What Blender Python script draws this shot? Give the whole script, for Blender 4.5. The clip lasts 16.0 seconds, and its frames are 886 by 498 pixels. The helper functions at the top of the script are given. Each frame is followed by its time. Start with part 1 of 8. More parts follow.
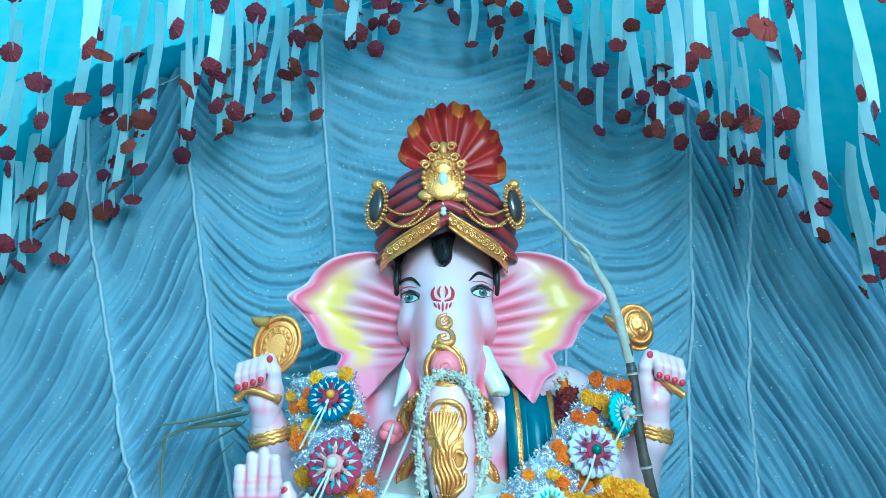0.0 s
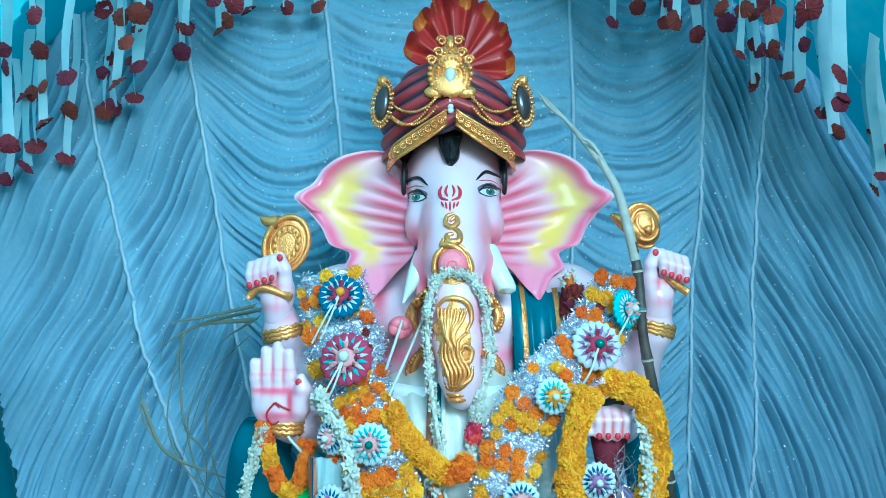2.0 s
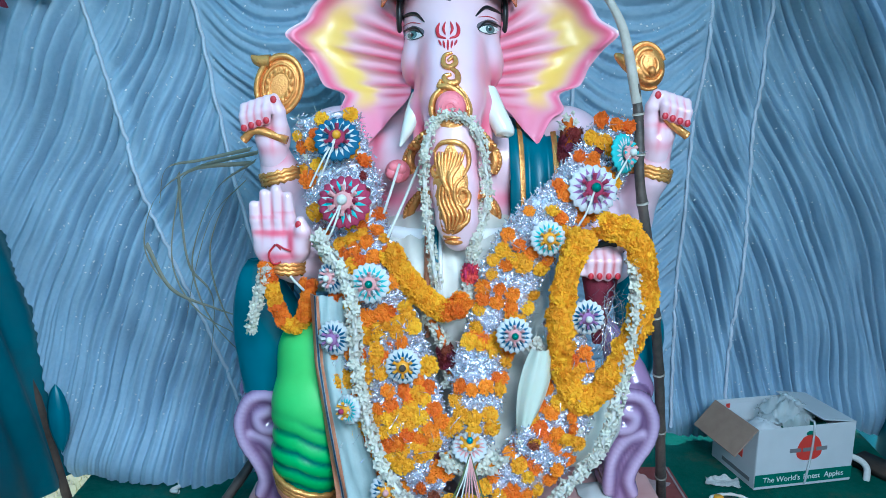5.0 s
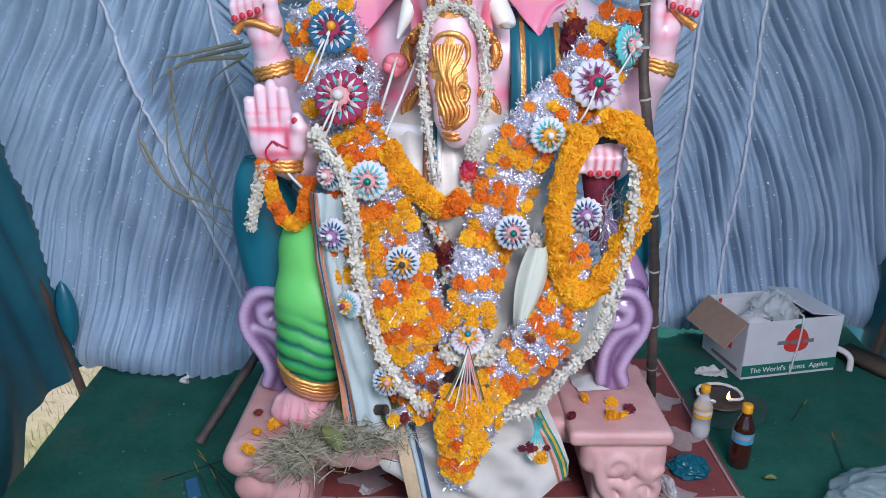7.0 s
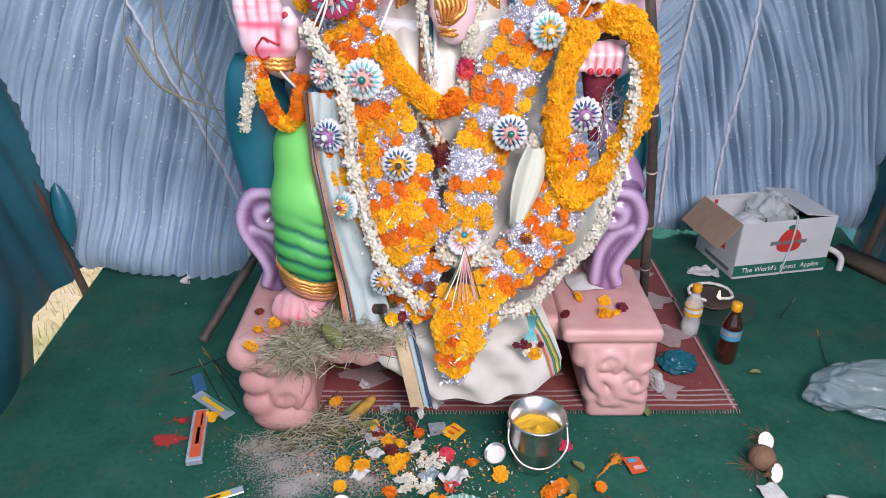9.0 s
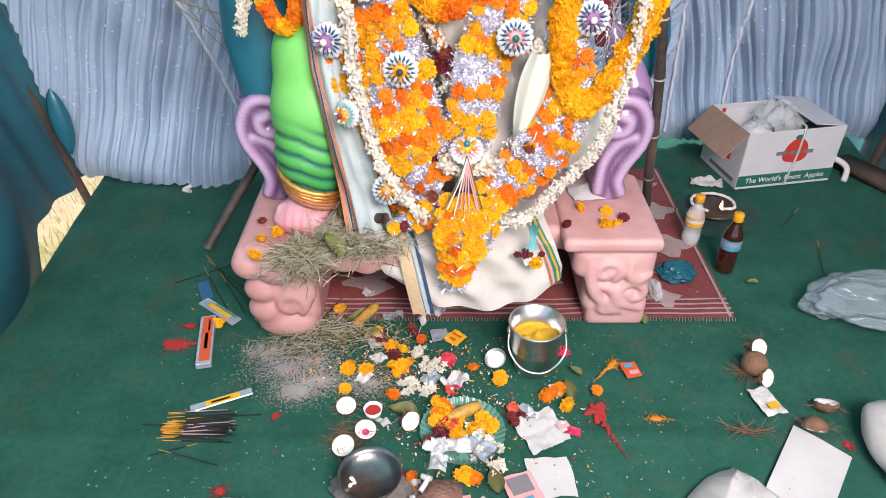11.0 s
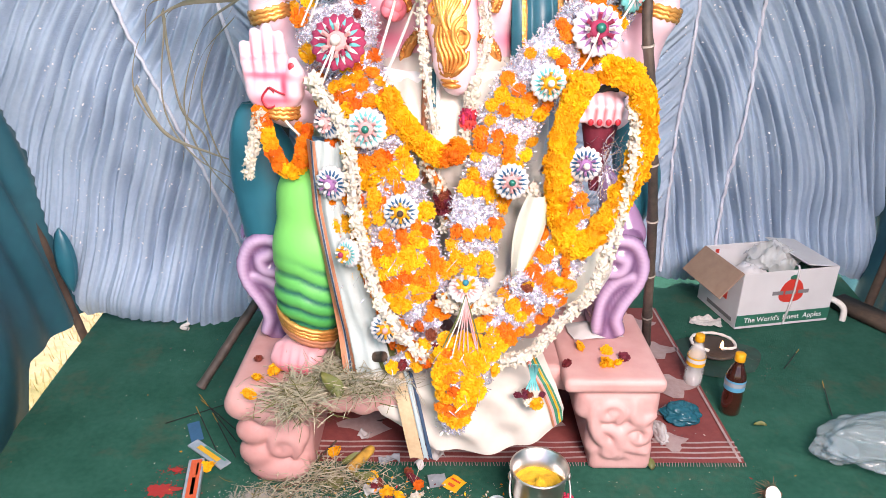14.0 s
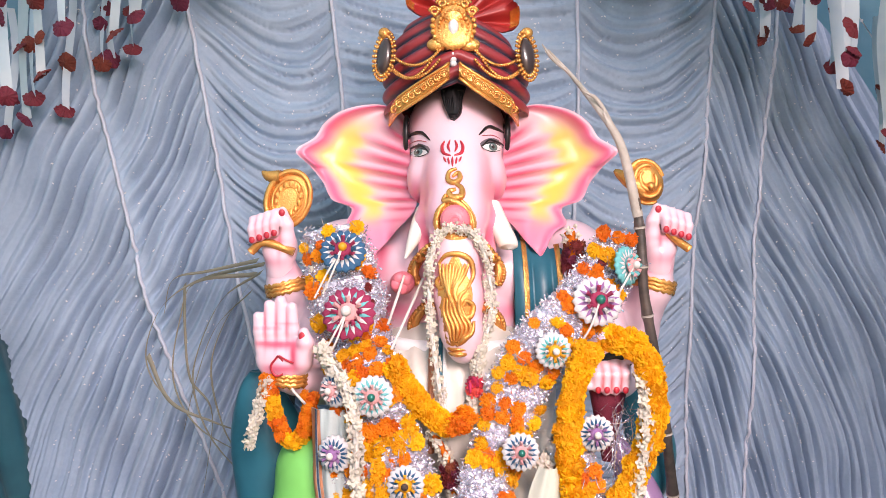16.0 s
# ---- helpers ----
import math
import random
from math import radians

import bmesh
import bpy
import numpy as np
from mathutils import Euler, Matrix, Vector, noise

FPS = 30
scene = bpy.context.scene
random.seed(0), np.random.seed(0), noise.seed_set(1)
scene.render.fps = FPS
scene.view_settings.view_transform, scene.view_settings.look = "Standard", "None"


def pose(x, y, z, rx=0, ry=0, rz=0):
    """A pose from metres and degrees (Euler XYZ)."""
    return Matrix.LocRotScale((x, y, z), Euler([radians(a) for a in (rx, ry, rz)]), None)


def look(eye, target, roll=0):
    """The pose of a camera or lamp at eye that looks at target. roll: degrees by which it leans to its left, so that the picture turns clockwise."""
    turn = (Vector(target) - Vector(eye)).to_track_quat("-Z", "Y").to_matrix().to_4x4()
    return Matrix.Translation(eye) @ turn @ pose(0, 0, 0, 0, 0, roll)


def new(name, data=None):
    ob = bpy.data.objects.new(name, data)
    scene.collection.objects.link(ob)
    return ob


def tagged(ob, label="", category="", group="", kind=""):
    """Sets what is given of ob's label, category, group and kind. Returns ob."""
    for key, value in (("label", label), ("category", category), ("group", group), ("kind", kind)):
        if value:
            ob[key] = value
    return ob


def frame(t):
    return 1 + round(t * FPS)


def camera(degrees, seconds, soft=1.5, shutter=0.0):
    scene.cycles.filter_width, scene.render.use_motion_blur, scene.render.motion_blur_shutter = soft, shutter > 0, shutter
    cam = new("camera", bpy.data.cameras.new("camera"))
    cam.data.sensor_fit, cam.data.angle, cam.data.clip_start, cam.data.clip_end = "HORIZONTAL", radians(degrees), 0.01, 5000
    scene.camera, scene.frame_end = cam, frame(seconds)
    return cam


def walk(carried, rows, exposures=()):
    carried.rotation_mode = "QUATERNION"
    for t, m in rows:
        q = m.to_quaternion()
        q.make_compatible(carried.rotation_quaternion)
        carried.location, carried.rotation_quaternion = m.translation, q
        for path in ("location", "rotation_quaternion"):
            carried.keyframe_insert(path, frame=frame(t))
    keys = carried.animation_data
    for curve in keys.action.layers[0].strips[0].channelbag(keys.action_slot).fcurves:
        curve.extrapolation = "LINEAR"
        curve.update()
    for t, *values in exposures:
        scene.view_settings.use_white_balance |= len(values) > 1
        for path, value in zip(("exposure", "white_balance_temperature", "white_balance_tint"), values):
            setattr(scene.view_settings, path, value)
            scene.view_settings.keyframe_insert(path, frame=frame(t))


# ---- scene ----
LENS = 65.63
cam = camera(LENS, 16.0, soft=0.7)
EYE = (0, 0, 1.35)
# seconds, yaw, pitch, roll
TURNS = [
    (0, -0.28, 10.16, 0.06),
    (0.5, 0.02, 8.22, 0.08),
    (1, 0.17, 6.09, 0.09),
    (1.5, 0.23, 3.91, 0.06),
    (2, 0.34, 1.76, 0.19),
    (2.5, 0.35, -0.38, 0.20),
    (3, 0.22, -2.50, 0.11),
    (3.5, 0.20, -4.65, 0.13),
    (4, 0.22, -6.85, 0.12),
    (4.2, 0.16, -7.72, 0.10),
    (6.3, 0.14, -16.81, 0.01),
    (6.5, 0.05, -17.64, 0.10),
    (7, 0.02, -19.76, 0.06),
    (7.5, 0.04, -21.82, 0.08),
    (8, 0.12, -23.89, 0.11),
    (8.5, 0.02, -25.95, 0.10),
    (9, -0.26, -27.97, 0.01),
    (9.5, -0.29, -29.79, -0.00),
    (10, -0.07, -31.69, 0.01),
    (12.3, -0.10, -38.04, -0.26),
    (12.5, -0.20, -38.00, -0.26),
    (13, -0.24, -35.09, -0.10),
    (13.5, -0.11, -29.53, -0.12),
    (14, -0.00, -24.00, -0.29),
    (14.5, 0.06, -18.28, -0.22),
    (15, 0.20, -12.71, -0.23),
    (15.5, 0.35, -7.57, -0.06),
    (16, 0.51, -1.94, -0.08),
]
walk(cam, [(t, pose(*EYE, 90 + p, r, y)) for t, y, p, r in TURNS], exposures=[
    (0, 0.38, 4150, -28),
    (2, 0.38, 4150, -27),
    (4.2, 0.33, 4530, -14),
    (6.3, 0.15, 5650, 19),
    (8.5, 0.42, 6600, 29),
    (10.2, 0.70, 7000, 29),
    (12.5, 0.95, 7500, 31),
    (14.5, 1.12, 7700, 36),
    (16, 0.65, 7700, 39),
])

# ---- light: hazy daylight, the tent open towards the front ----
SUN_UP, SUN_TURN = 52, 290
world = bpy.data.worlds.new("sky")
scene.world = world
world.use_nodes = True
sky = world.node_tree.nodes.new("ShaderNodeTexSky")
sky.sky_type, sky.sun_disc = "NISHITA", False
sky.sun_elevation, sky.sun_rotation = radians(SUN_UP), radians(SUN_TURN)
back = world.node_tree.nodes["Background"]
back.inputs[1].default_value = 0.15
world.node_tree.links.new(sky.outputs[0], back.inputs[0])

sun = new("sun", bpy.data.lights.new("sun", "SUN"))
sun.data.energy, sun.data.angle, sun.data.color = 4.5, radians(0.6), (1, 0.95, 0.86)
sun.matrix_world = look(Vector((math.sin(radians(SUN_TURN)), math.cos(radians(SUN_TURN)), math.tan(radians(SUN_UP)))) * 9, (0, 0, 0))

# the sky's light in the tent's open front
front = new("front_opening_light", bpy.data.lights.new("front_opening_light", "AREA"))
front.data.shape, front.data.size, front.data.size_y = "RECTANGLE", 1.5, 1.2
front.data.energy, front.data.color = 129, (1.0, 0.98, 0.95)
front.matrix_world = look((0.85, -1.0, 2.6), (0.1, 1.6, 0.35))


# ---- materials ----
def mat(name, base, rough=0.6, metal=0.0, other=None, scale=30, bump=0.15, bump_scale=None, vary=0.0, sheen=0.0, coat=0.0, spec=0.5, thin=0.0, paint=False):
    """A node material: two colours mixed by noise at two scales, fine relief, and an offset for each object."""
    m = bpy.data.materials.new(name)
    m.use_nodes = True
    n, link = m.node_tree.nodes, m.node_tree.links.new
    bsdf = n["Principled BSDF"]
    bsdf.inputs["Roughness"].default_value, bsdf.inputs["Metallic"].default_value = rough, metal
    bsdf.inputs["Sheen Weight"].default_value, bsdf.inputs["Coat Weight"].default_value = sheen, coat
    bsdf.inputs["Specular IOR Level"].default_value = spec
    where = n.new("ShaderNodeTexCoord").outputs["Object"]
    big, fine = n.new("ShaderNodeTexNoise"), n.new("ShaderNodeTexNoise")
    big.inputs["Scale"].default_value, big.inputs["Detail"].default_value = scale * 0.12, 5
    fine.inputs["Scale"].default_value, fine.inputs["Detail"].default_value = scale, 6
    for q in (big, fine):
        link(where, q.inputs["Vector"])
    both = n.new("ShaderNodeMath")
    both.operation = "MULTIPLY_ADD"
    link(big.outputs[0], both.inputs[0])
    both.inputs[1].default_value = 0.6
    half = n.new("ShaderNodeMath")
    half.operation = "MULTIPLY"
    half.inputs[1].default_value = 0.4
    link(fine.outputs[0], half.inputs[0])
    link(half.outputs[0], both.inputs[2])
    ramp = n.new("ShaderNodeMapRange")
    ramp.inputs[1].default_value, ramp.inputs[2].default_value = 0.36, 0.64
    link(both.outputs[0], ramp.inputs[0])
    mix = n.new("ShaderNodeMix")
    mix.data_type = "RGBA"
    link(ramp.outputs[0], mix.inputs[0])
    other = other or [c * 0.82 for c in base]
    mix.inputs[6].default_value, mix.inputs[7].default_value = (*base, 1), (*other, 1)
    colour = mix.outputs[2]
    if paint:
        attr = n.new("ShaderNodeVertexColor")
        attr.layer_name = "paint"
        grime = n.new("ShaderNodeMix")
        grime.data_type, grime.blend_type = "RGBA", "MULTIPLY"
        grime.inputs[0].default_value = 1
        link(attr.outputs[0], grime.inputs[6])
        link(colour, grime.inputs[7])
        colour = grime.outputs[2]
    if vary:
        info, hsv = n.new("ShaderNodeObjectInfo"), n.new("ShaderNodeHueSaturation")
        for slot, lo, hi in (("Hue", 0.5 - vary * 0.06, 0.5 + vary * 0.06), ("Value", 1 - vary * 0.5, 1 + vary * 0.3)):
            r = n.new("ShaderNodeMapRange")
            r.inputs[3].default_value, r.inputs[4].default_value = lo, hi
            link(info.outputs["Random"], r.inputs[0])
            link(r.outputs[0], hsv.inputs[slot])
        link(colour, hsv.inputs["Color"])
        colour = hsv.outputs[0]
    link(colour, bsdf.inputs["Base Color"])
    if bump:
        b = n.new("ShaderNodeBump")
        b.inputs["Strength"].default_value, b.inputs["Distance"].default_value = bump, 0.004
        grain = n.new("ShaderNodeTexNoise")
        grain.inputs["Scale"].default_value, grain.inputs["Detail"].default_value = bump_scale or scale * 4, 4
        link(where, grain.inputs["Vector"])
        link(grain.outputs[0], b.inputs["Height"])
        link(b.outputs[0], bsdf.inputs["Normal"])
    if thin:
        see, add = n.new("ShaderNodeBsdfTranslucent"), n.new("ShaderNodeMixShader")
        link(colour, see.inputs[0])
        add.inputs[0].default_value = thin
        link(bsdf.outputs[0], add.inputs[1])
        link(see.outputs[0], add.inputs[2])
        link(add.outputs[0], n["Material Output"].inputs[0])
    return m


def glassy(name, tint, rough=0.05, clear=0.8, gloss=0.5):
    """Thin clear plastic or glass: mostly clear, with a glossy skin."""
    m = bpy.data.materials.new(name)
    m.use_nodes = True
    n, link = m.node_tree.nodes, m.node_tree.links.new
    bsdf = n["Principled BSDF"]
    bsdf.inputs["Base Color"].default_value, bsdf.inputs["Roughness"].default_value = (*tint, 1), rough
    bsdf.inputs["Specular IOR Level"].default_value = gloss
    clearer, mix = n.new("ShaderNodeBsdfTransparent"), n.new("ShaderNodeMixShader")
    clearer.inputs[0].default_value = (*[0.5 + c / 2 for c in tint], 1)
    mix.inputs[0].default_value = clear
    link(bsdf.outputs[0], mix.inputs[1])
    link(clearer.outputs[0], mix.inputs[2])
    link(mix.outputs[0], n["Material Output"].inputs[0])
    return m


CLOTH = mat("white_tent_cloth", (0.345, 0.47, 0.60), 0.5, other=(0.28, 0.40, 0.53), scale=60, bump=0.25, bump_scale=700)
SEAM = mat("seam_tape", (0.62, 0.66, 0.76), 0.6, scale=80)
ROOF = mat("turquoise_canopy", (0.16, 0.43, 0.50), 0.55, other=(0.24, 0.50, 0.55), scale=14, bump=0.3, bump_scale=90, thin=0.5)
SIDE = mat("teal_side_curtain", (0.008, 0.115, 0.15), 0.62, other=(0.006, 0.08, 0.11), scale=20, bump=0.25, bump_scale=260)
CARPET = mat("green_floor_felt", (0.007, 0.088, 0.060), 0.95, other=(0.019, 0.126, 0.090), scale=60, bump=1.0, bump_scale=500, spec=0.2)
n, link = CARPET.node_tree.nodes, CARPET.node_tree.links.new
bsdf = n["Principled BSDF"]
clean = bsdf.inputs["Base Color"].links[0].from_socket
spots, dirty, amount = n.new("ShaderNodeTexNoise"), n.new("ShaderNodeMix"), n.new("ShaderNodeMapRange")
spots.inputs["Scale"].default_value, spots.inputs["Detail"].default_value, spots.inputs["Roughness"].default_value = 5, 9, 0.72
amount.inputs[1].default_value, amount.inputs[2].default_value, amount.inputs[4].default_value = 0.54, 0.72, 0.55
dirty.data_type = "RGBA"
link(n["Texture Coordinate"].outputs["Object"], spots.inputs["Vector"])
link(spots.outputs[0], amount.inputs[0])
link(amount.outputs[0], dirty.inputs[0])
link(clean, dirty.inputs[6])
dirty.inputs[7].default_value = (0.10, 0.095, 0.06, 1)
link(dirty.outputs[2], bsdf.inputs["Base Color"])
SOIL = mat("dry_ground", (0.42, 0.36, 0.25), 0.95, other=(0.26, 0.27, 0.12), scale=34, bump=0.8, bump_scale=60)
GRASS = mat("dry_grass", (0.34, 0.34, 0.12), 0.8, other=(0.55, 0.48, 0.26), scale=8, bump=0, thin=0.5)
WOOD = mat("dark_rough_wood", (0.10, 0.065, 0.045), 0.8, other=(0.05, 0.035, 0.028), scale=50, bump=0.6)
CANE = mat("dark_sugarcane_rind", (0.035, 0.03, 0.028), 0.45, other=(0.12, 0.09, 0.075), scale=40, bump=0.4)
SHEATH = mat("dry_cane_sheath", (0.50, 0.46, 0.42), 0.7, other=(0.36, 0.32, 0.27), scale=60, bump=0.5)
BLADE = mat("drying_cane_leaf", (0.22, 0.23, 0.17), 0.6, other=(0.30, 0.27, 0.20), scale=30, bump=0.3, thin=0.2)
GOLD = mat("gold_paint", (0.92, 0.46, 0.13), 0.27, 0.65, other=(0.66, 0.26, 0.07), scale=90, bump=0.5, bump_scale=240)
SKIN = mat("gloss_enamel_skin", (1, 1, 1), 0.28, other=(0.97, 0.95, 0.95), scale=20, bump=0.02, coat=0.3, paint=True)
EARP = mat("airbrushed_ear", (1, 1, 1), 0.38, other=(0.96, 0.94, 0.93), scale=20, bump=0.02, coat=0.15, paint=True)
CLOTHP = mat("painted_drapery", (1, 1, 1), 0.42, other=(0.9, 0.9, 0.9), scale=26, bump=0.05, paint=True)
IVORY = mat("ivory_paint", (0.86, 0.84, 0.78), 0.3, scale=20, bump=0.02, coat=0.2)
TURBAN = mat("maroon_turban_paint", (0.36, 0.035, 0.035), 0.42, other=(0.22, 0.022, 0.03), scale=16, bump=0.15)
FAN = mat("red_fan_paint", (0.42, 0.035, 0.03), 0.42, other=(0.30, 0.02, 0.022), scale=14, bump=0.1)
BLACK = mat("black_paint", (0.012, 0.012, 0.014), 0.35, scale=30, bump=0.1)
WHITE = mat("white_paint", (0.82, 0.82, 0.82), 0.35, scale=30, bump=0.02)
REDLINE = mat("red_line_paint", (0.55, 0.03, 0.05), 0.35, scale=30, bump=0.02)
ROSE = mat("pink_flower_paint", (0.80, 0.24, 0.28), 0.4, other=(0.68, 0.13, 0.18), scale=40, bump=0.1)
IRIS = mat("grey_green_iris_paint", (0.12, 0.20, 0.20), 0.2, scale=60, bump=0.0)
LID = mat("grey_eyelid_paint", (0.16, 0.13, 0.15), 0.35, scale=30, bump=0.02)
GEM = mat("dark_gem_paint", (0.05, 0.03, 0.03), 0.3, scale=30, bump=0, coat=0.6)
TEALP = mat("teal_shawl_paint", (0.008, 0.14, 0.20), 0.4, other=(0.006, 0.10, 0.15), scale=20, bump=0.06)
PLUMP = mat("mauve_airbrushed_paint", (1, 1, 1), 0.26, other=(0.86, 0.84, 0.88), scale=12, bump=0.05, coat=0.5, paint=True)
PINK = mat("pink_plaster_paint", (0.47, 0.215, 0.20), 0.55, other=(0.62, 0.37, 0.35), scale=12, bump=0.25, bump_scale=50, coat=0.15)
CUSHION = mat("teal_cushion_paint", (0.008, 0.16, 0.22), 0.38, other=(0.006, 0.11, 0.16), scale=9, bump=0.1)
SILVER = mat("silver_tinsel", (0.80, 0.79, 0.88), 0.22, 0.75, scale=40, bump=0.3)
FOIL = mat("grey_foil_ribbon", (0.80, 0.80, 0.88), 0.28, 0.75, other=(0.55, 0.53, 0.66), scale=120, bump=1.0, bump_scale=170)
YELLOW = mat("yellow_marigold", (0.96, 0.56, 0.012), 0.75, other=(0.93, 0.45, 0.008), scale=90, bump=0.2, vary=0.16, thin=0.32)
ORANGE = mat("orange_marigold", (0.90, 0.27, 0.008), 0.75, other=(0.84, 0.20, 0.005), scale=90, bump=0.2, vary=0.22, thin=0.28)
JASMINE = mat("white_jasmine", (0.76, 0.74, 0.66), 0.7, other=(0.62, 0.58, 0.47), scale=80, bump=0.2, vary=0.3, thin=0.2)
DARKRED = mat("dark_red_petals", (0.20, 0.012, 0.016), 0.7, other=(0.12, 0.008, 0.012), scale=60, bump=0.3, vary=0.5)
HIBISCUS = mat("pink_red_petals", (0.62, 0.04, 0.07), 0.6, other=(0.5, 0.02, 0.04), scale=60, bump=0.2, vary=0.4)
PAPERRED = mat("crimson_paper_flower", (0.24, 0.018, 0.03), 0.7, other=(0.15, 0.012, 0.02), scale=40, bump=0.3, vary=0.4)
SATIN = mat("pale_blue_satin_ribbon", (0.78, 0.86, 0.90), 0.45, other=(0.64, 0.77, 0.84), scale=20, bump=0.1, thin=0.35, vary=0.3)
FELTWHITE = mat("white_felt", (0.64, 0.64, 0.66), 0.85, scale=60, bump=0.4)
FELTBLUE = mat("blue_felt", (0.02, 0.12, 0.24), 0.85, scale=60, bump=0.4)
FELTTEAL = mat("turquoise_felt", (0.10, 0.50, 0.52), 0.85, scale=60, bump=0.4)
FELTRED = mat("crimson_felt", (0.35, 0.03, 0.09), 0.85, scale=60, bump=0.4)
FELTPURPLE = mat("purple_felt", (0.33, 0.16, 0.36), 0.85, scale=60, bump=0.4)
FELTPINK = mat("salmon_felt", (0.72, 0.36, 0.36), 0.85, scale=60, bump=0.4)
BEADGREEN = mat("green_glass_bead", (0.01, 0.20, 0.16), 0.1, 0.3, scale=30, bump=0)
BEADBLUE = mat("blue_glass_bead", (0.02, 0.25, 0.34), 0.1, 0.3, scale=30, bump=0)
BAGCLOTH = mat("off_white_bag_cloth", (0.47, 0.47, 0.45), 0.8, other=(0.40, 0.40, 0.39), scale=20, bump=0.35, bump_scale=90)
STRING = mat("white_cord", (0.74, 0.72, 0.68), 0.8, scale=90, bump=0.4)
CREAM = mat("cream_cotton", (0.60, 0.59, 0.54), 0.85, other=(0.52, 0.51, 0.46), scale=30, bump=0.3, bump_scale=400, thin=0.08)
PALEBLUE = mat("pale_grey_blue_silk", (0.36, 0.47, 0.50), 0.5, other=(0.28, 0.40, 0.44), scale=40, bump=0.2, bump_scale=500)
COPPER = mat("copper_zari_border", (0.52, 0.22, 0.12), 0.5, 0.3, other=(0.38, 0.15, 0.08), scale=160, bump=0.4)
NAVY = mat("navy_stripe", (0.02, 0.06, 0.12), 0.7, scale=60, bump=0.2)
BEIGE = mat("beige_zari_border", (0.55, 0.42, 0.26), 0.6, other=(0.45, 0.33, 0.20), scale=120, bump=0.3)
STRIPEGREEN = mat("green_stripe", (0.02, 0.22, 0.14), 0.7, scale=60, bump=0.2)
STRAW = mat("dry_durva_grass", (0.42, 0.38, 0.28), 0.85, other=(0.27, 0.26, 0.19), scale=20, bump=0)
LEAF = mat("wilting_green_leaf", (0.16, 0.17, 0.045), 0.55, other=(0.09, 0.12, 0.04), scale=40, bump=0.3, vary=0.5, thin=0.1)
STEEL = mat("stainless_steel", (0.74, 0.71, 0.68), 0.30, 1.0, other=(0.50, 0.48, 0.47), scale=40, bump=0.04)
DULLSTEEL = mat("stained_steel", (0.30, 0.28, 0.27), 0.3, 1.0, other=(0.16, 0.15, 0.15), scale=40, bump=0.1)
STONE = mat("sooty_stone", (0.20, 0.18, 0.16), 0.9, other=(0.11, 0.10, 0.09), scale=30, bump=0.9)
TURMERIC = mat("turmeric_rice", (0.72, 0.42, 0.02), 0.9, other=(0.60, 0.30, 0.015), scale=90, bump=1.0, bump_scale=200)
POWDERRED = mat("vermilion_powder", (0.42, 0.02, 0.018), 0.95, other=(0.34, 0.03, 0.025), scale=50, bump=0.5)
POWDERORANGE = mat("saffron_powder", (0.66, 0.24, 0.015), 0.95, scale=50, bump=0.5)
ASH = mat("grey_ash", (0.42, 0.40, 0.38), 0.95, other=(0.28, 0.27, 0.25), scale=40, bump=0.8)
PAPER = mat("white_paper", (0.53, 0.53, 0.525), 0.7, other=(0.46, 0.46, 0.455), scale=14, bump=0.15, bump_scale=40)
NEWS = mat("newsprint", (0.62, 0.61, 0.58), 0.8, other=(0.40, 0.40, 0.39), scale=220, bump=0.2)
CARD = mat("white_printed_cardboard", (0.60, 0.61, 0.63), 0.6, other=(0.53, 0.54, 0.56), scale=12, bump=0.1)
KRAFT = mat("brown_cardboard", (0.36, 0.24, 0.17), 0.85, other=(0.28, 0.18, 0.13), scale=30, bump=0.3)
PRINTGREEN = mat("printed_green", (0.01, 0.15, 0.10), 0.5, scale=20, bump=0.05)
PRINTRED = mat("printed_red", (0.62, 0.045, 0.03), 0.5, scale=20, bump=0.05)
PRINTORANGE = mat("printed_orange_red", (0.66, 0.10, 0.03), 0.45, scale=20, bump=0.05)
PRINTYELLOW = mat("printed_yellow", (0.80, 0.42, 0.02), 0.45, scale=20, bump=0.05)
PRINTGREY = mat("grey_print", (0.18, 0.18, 0.19), 0.6, scale=20, bump=0.05)
PRINTBLUE = mat("printed_blue", (0.05, 0.30, 0.48), 0.45, scale=20, bump=0.05)
SACHET = mat("silver_grey_packet", (0.48, 0.54, 0.60), 0.25, 0.4, other=(0.30, 0.38, 0.42), scale=50, bump=0.6, bump_scale=60)
STICK = mat("charcoal_incense", (0.018, 0.017, 0.018), 0.9, scale=60, bump=0.4)
STICKEND = mat("dyed_bamboo", (0.66, 0.30, 0.03), 0.7, scale=60, bump=0.2)
COIR = mat("coconut_husk", (0.24, 0.13, 0.075), 0.95, other=(0.14, 0.075, 0.045), scale=50, bump=1.0)
COCONUT = mat("coconut_flesh", (0.82, 0.80, 0.76), 0.5, scale=30, bump=0.1)
BOTTLE = glassy("clear_bottle_plastic", (0.9, 0.92, 0.92), 0.05, 0.72)
COLA = mat("dark_brown_oil", (0.035, 0.008, 0.005), 0.05, other=(0.05, 0.012, 0.006), scale=10, bump=0, coat=0.8)
CAPS = mat("yellow_bottle_cap", (0.80, 0.36, 0.01), 0.4, scale=30, bump=0.1)
POLY = glassy("milky_plastic_bag", (0.55, 0.68, 0.72), 0.20, 0.74, 0.8)
POLYCLEAR = glassy("clear_wrapper", (0.85, 0.88, 0.88), 0.15, 0.6, 0.8)
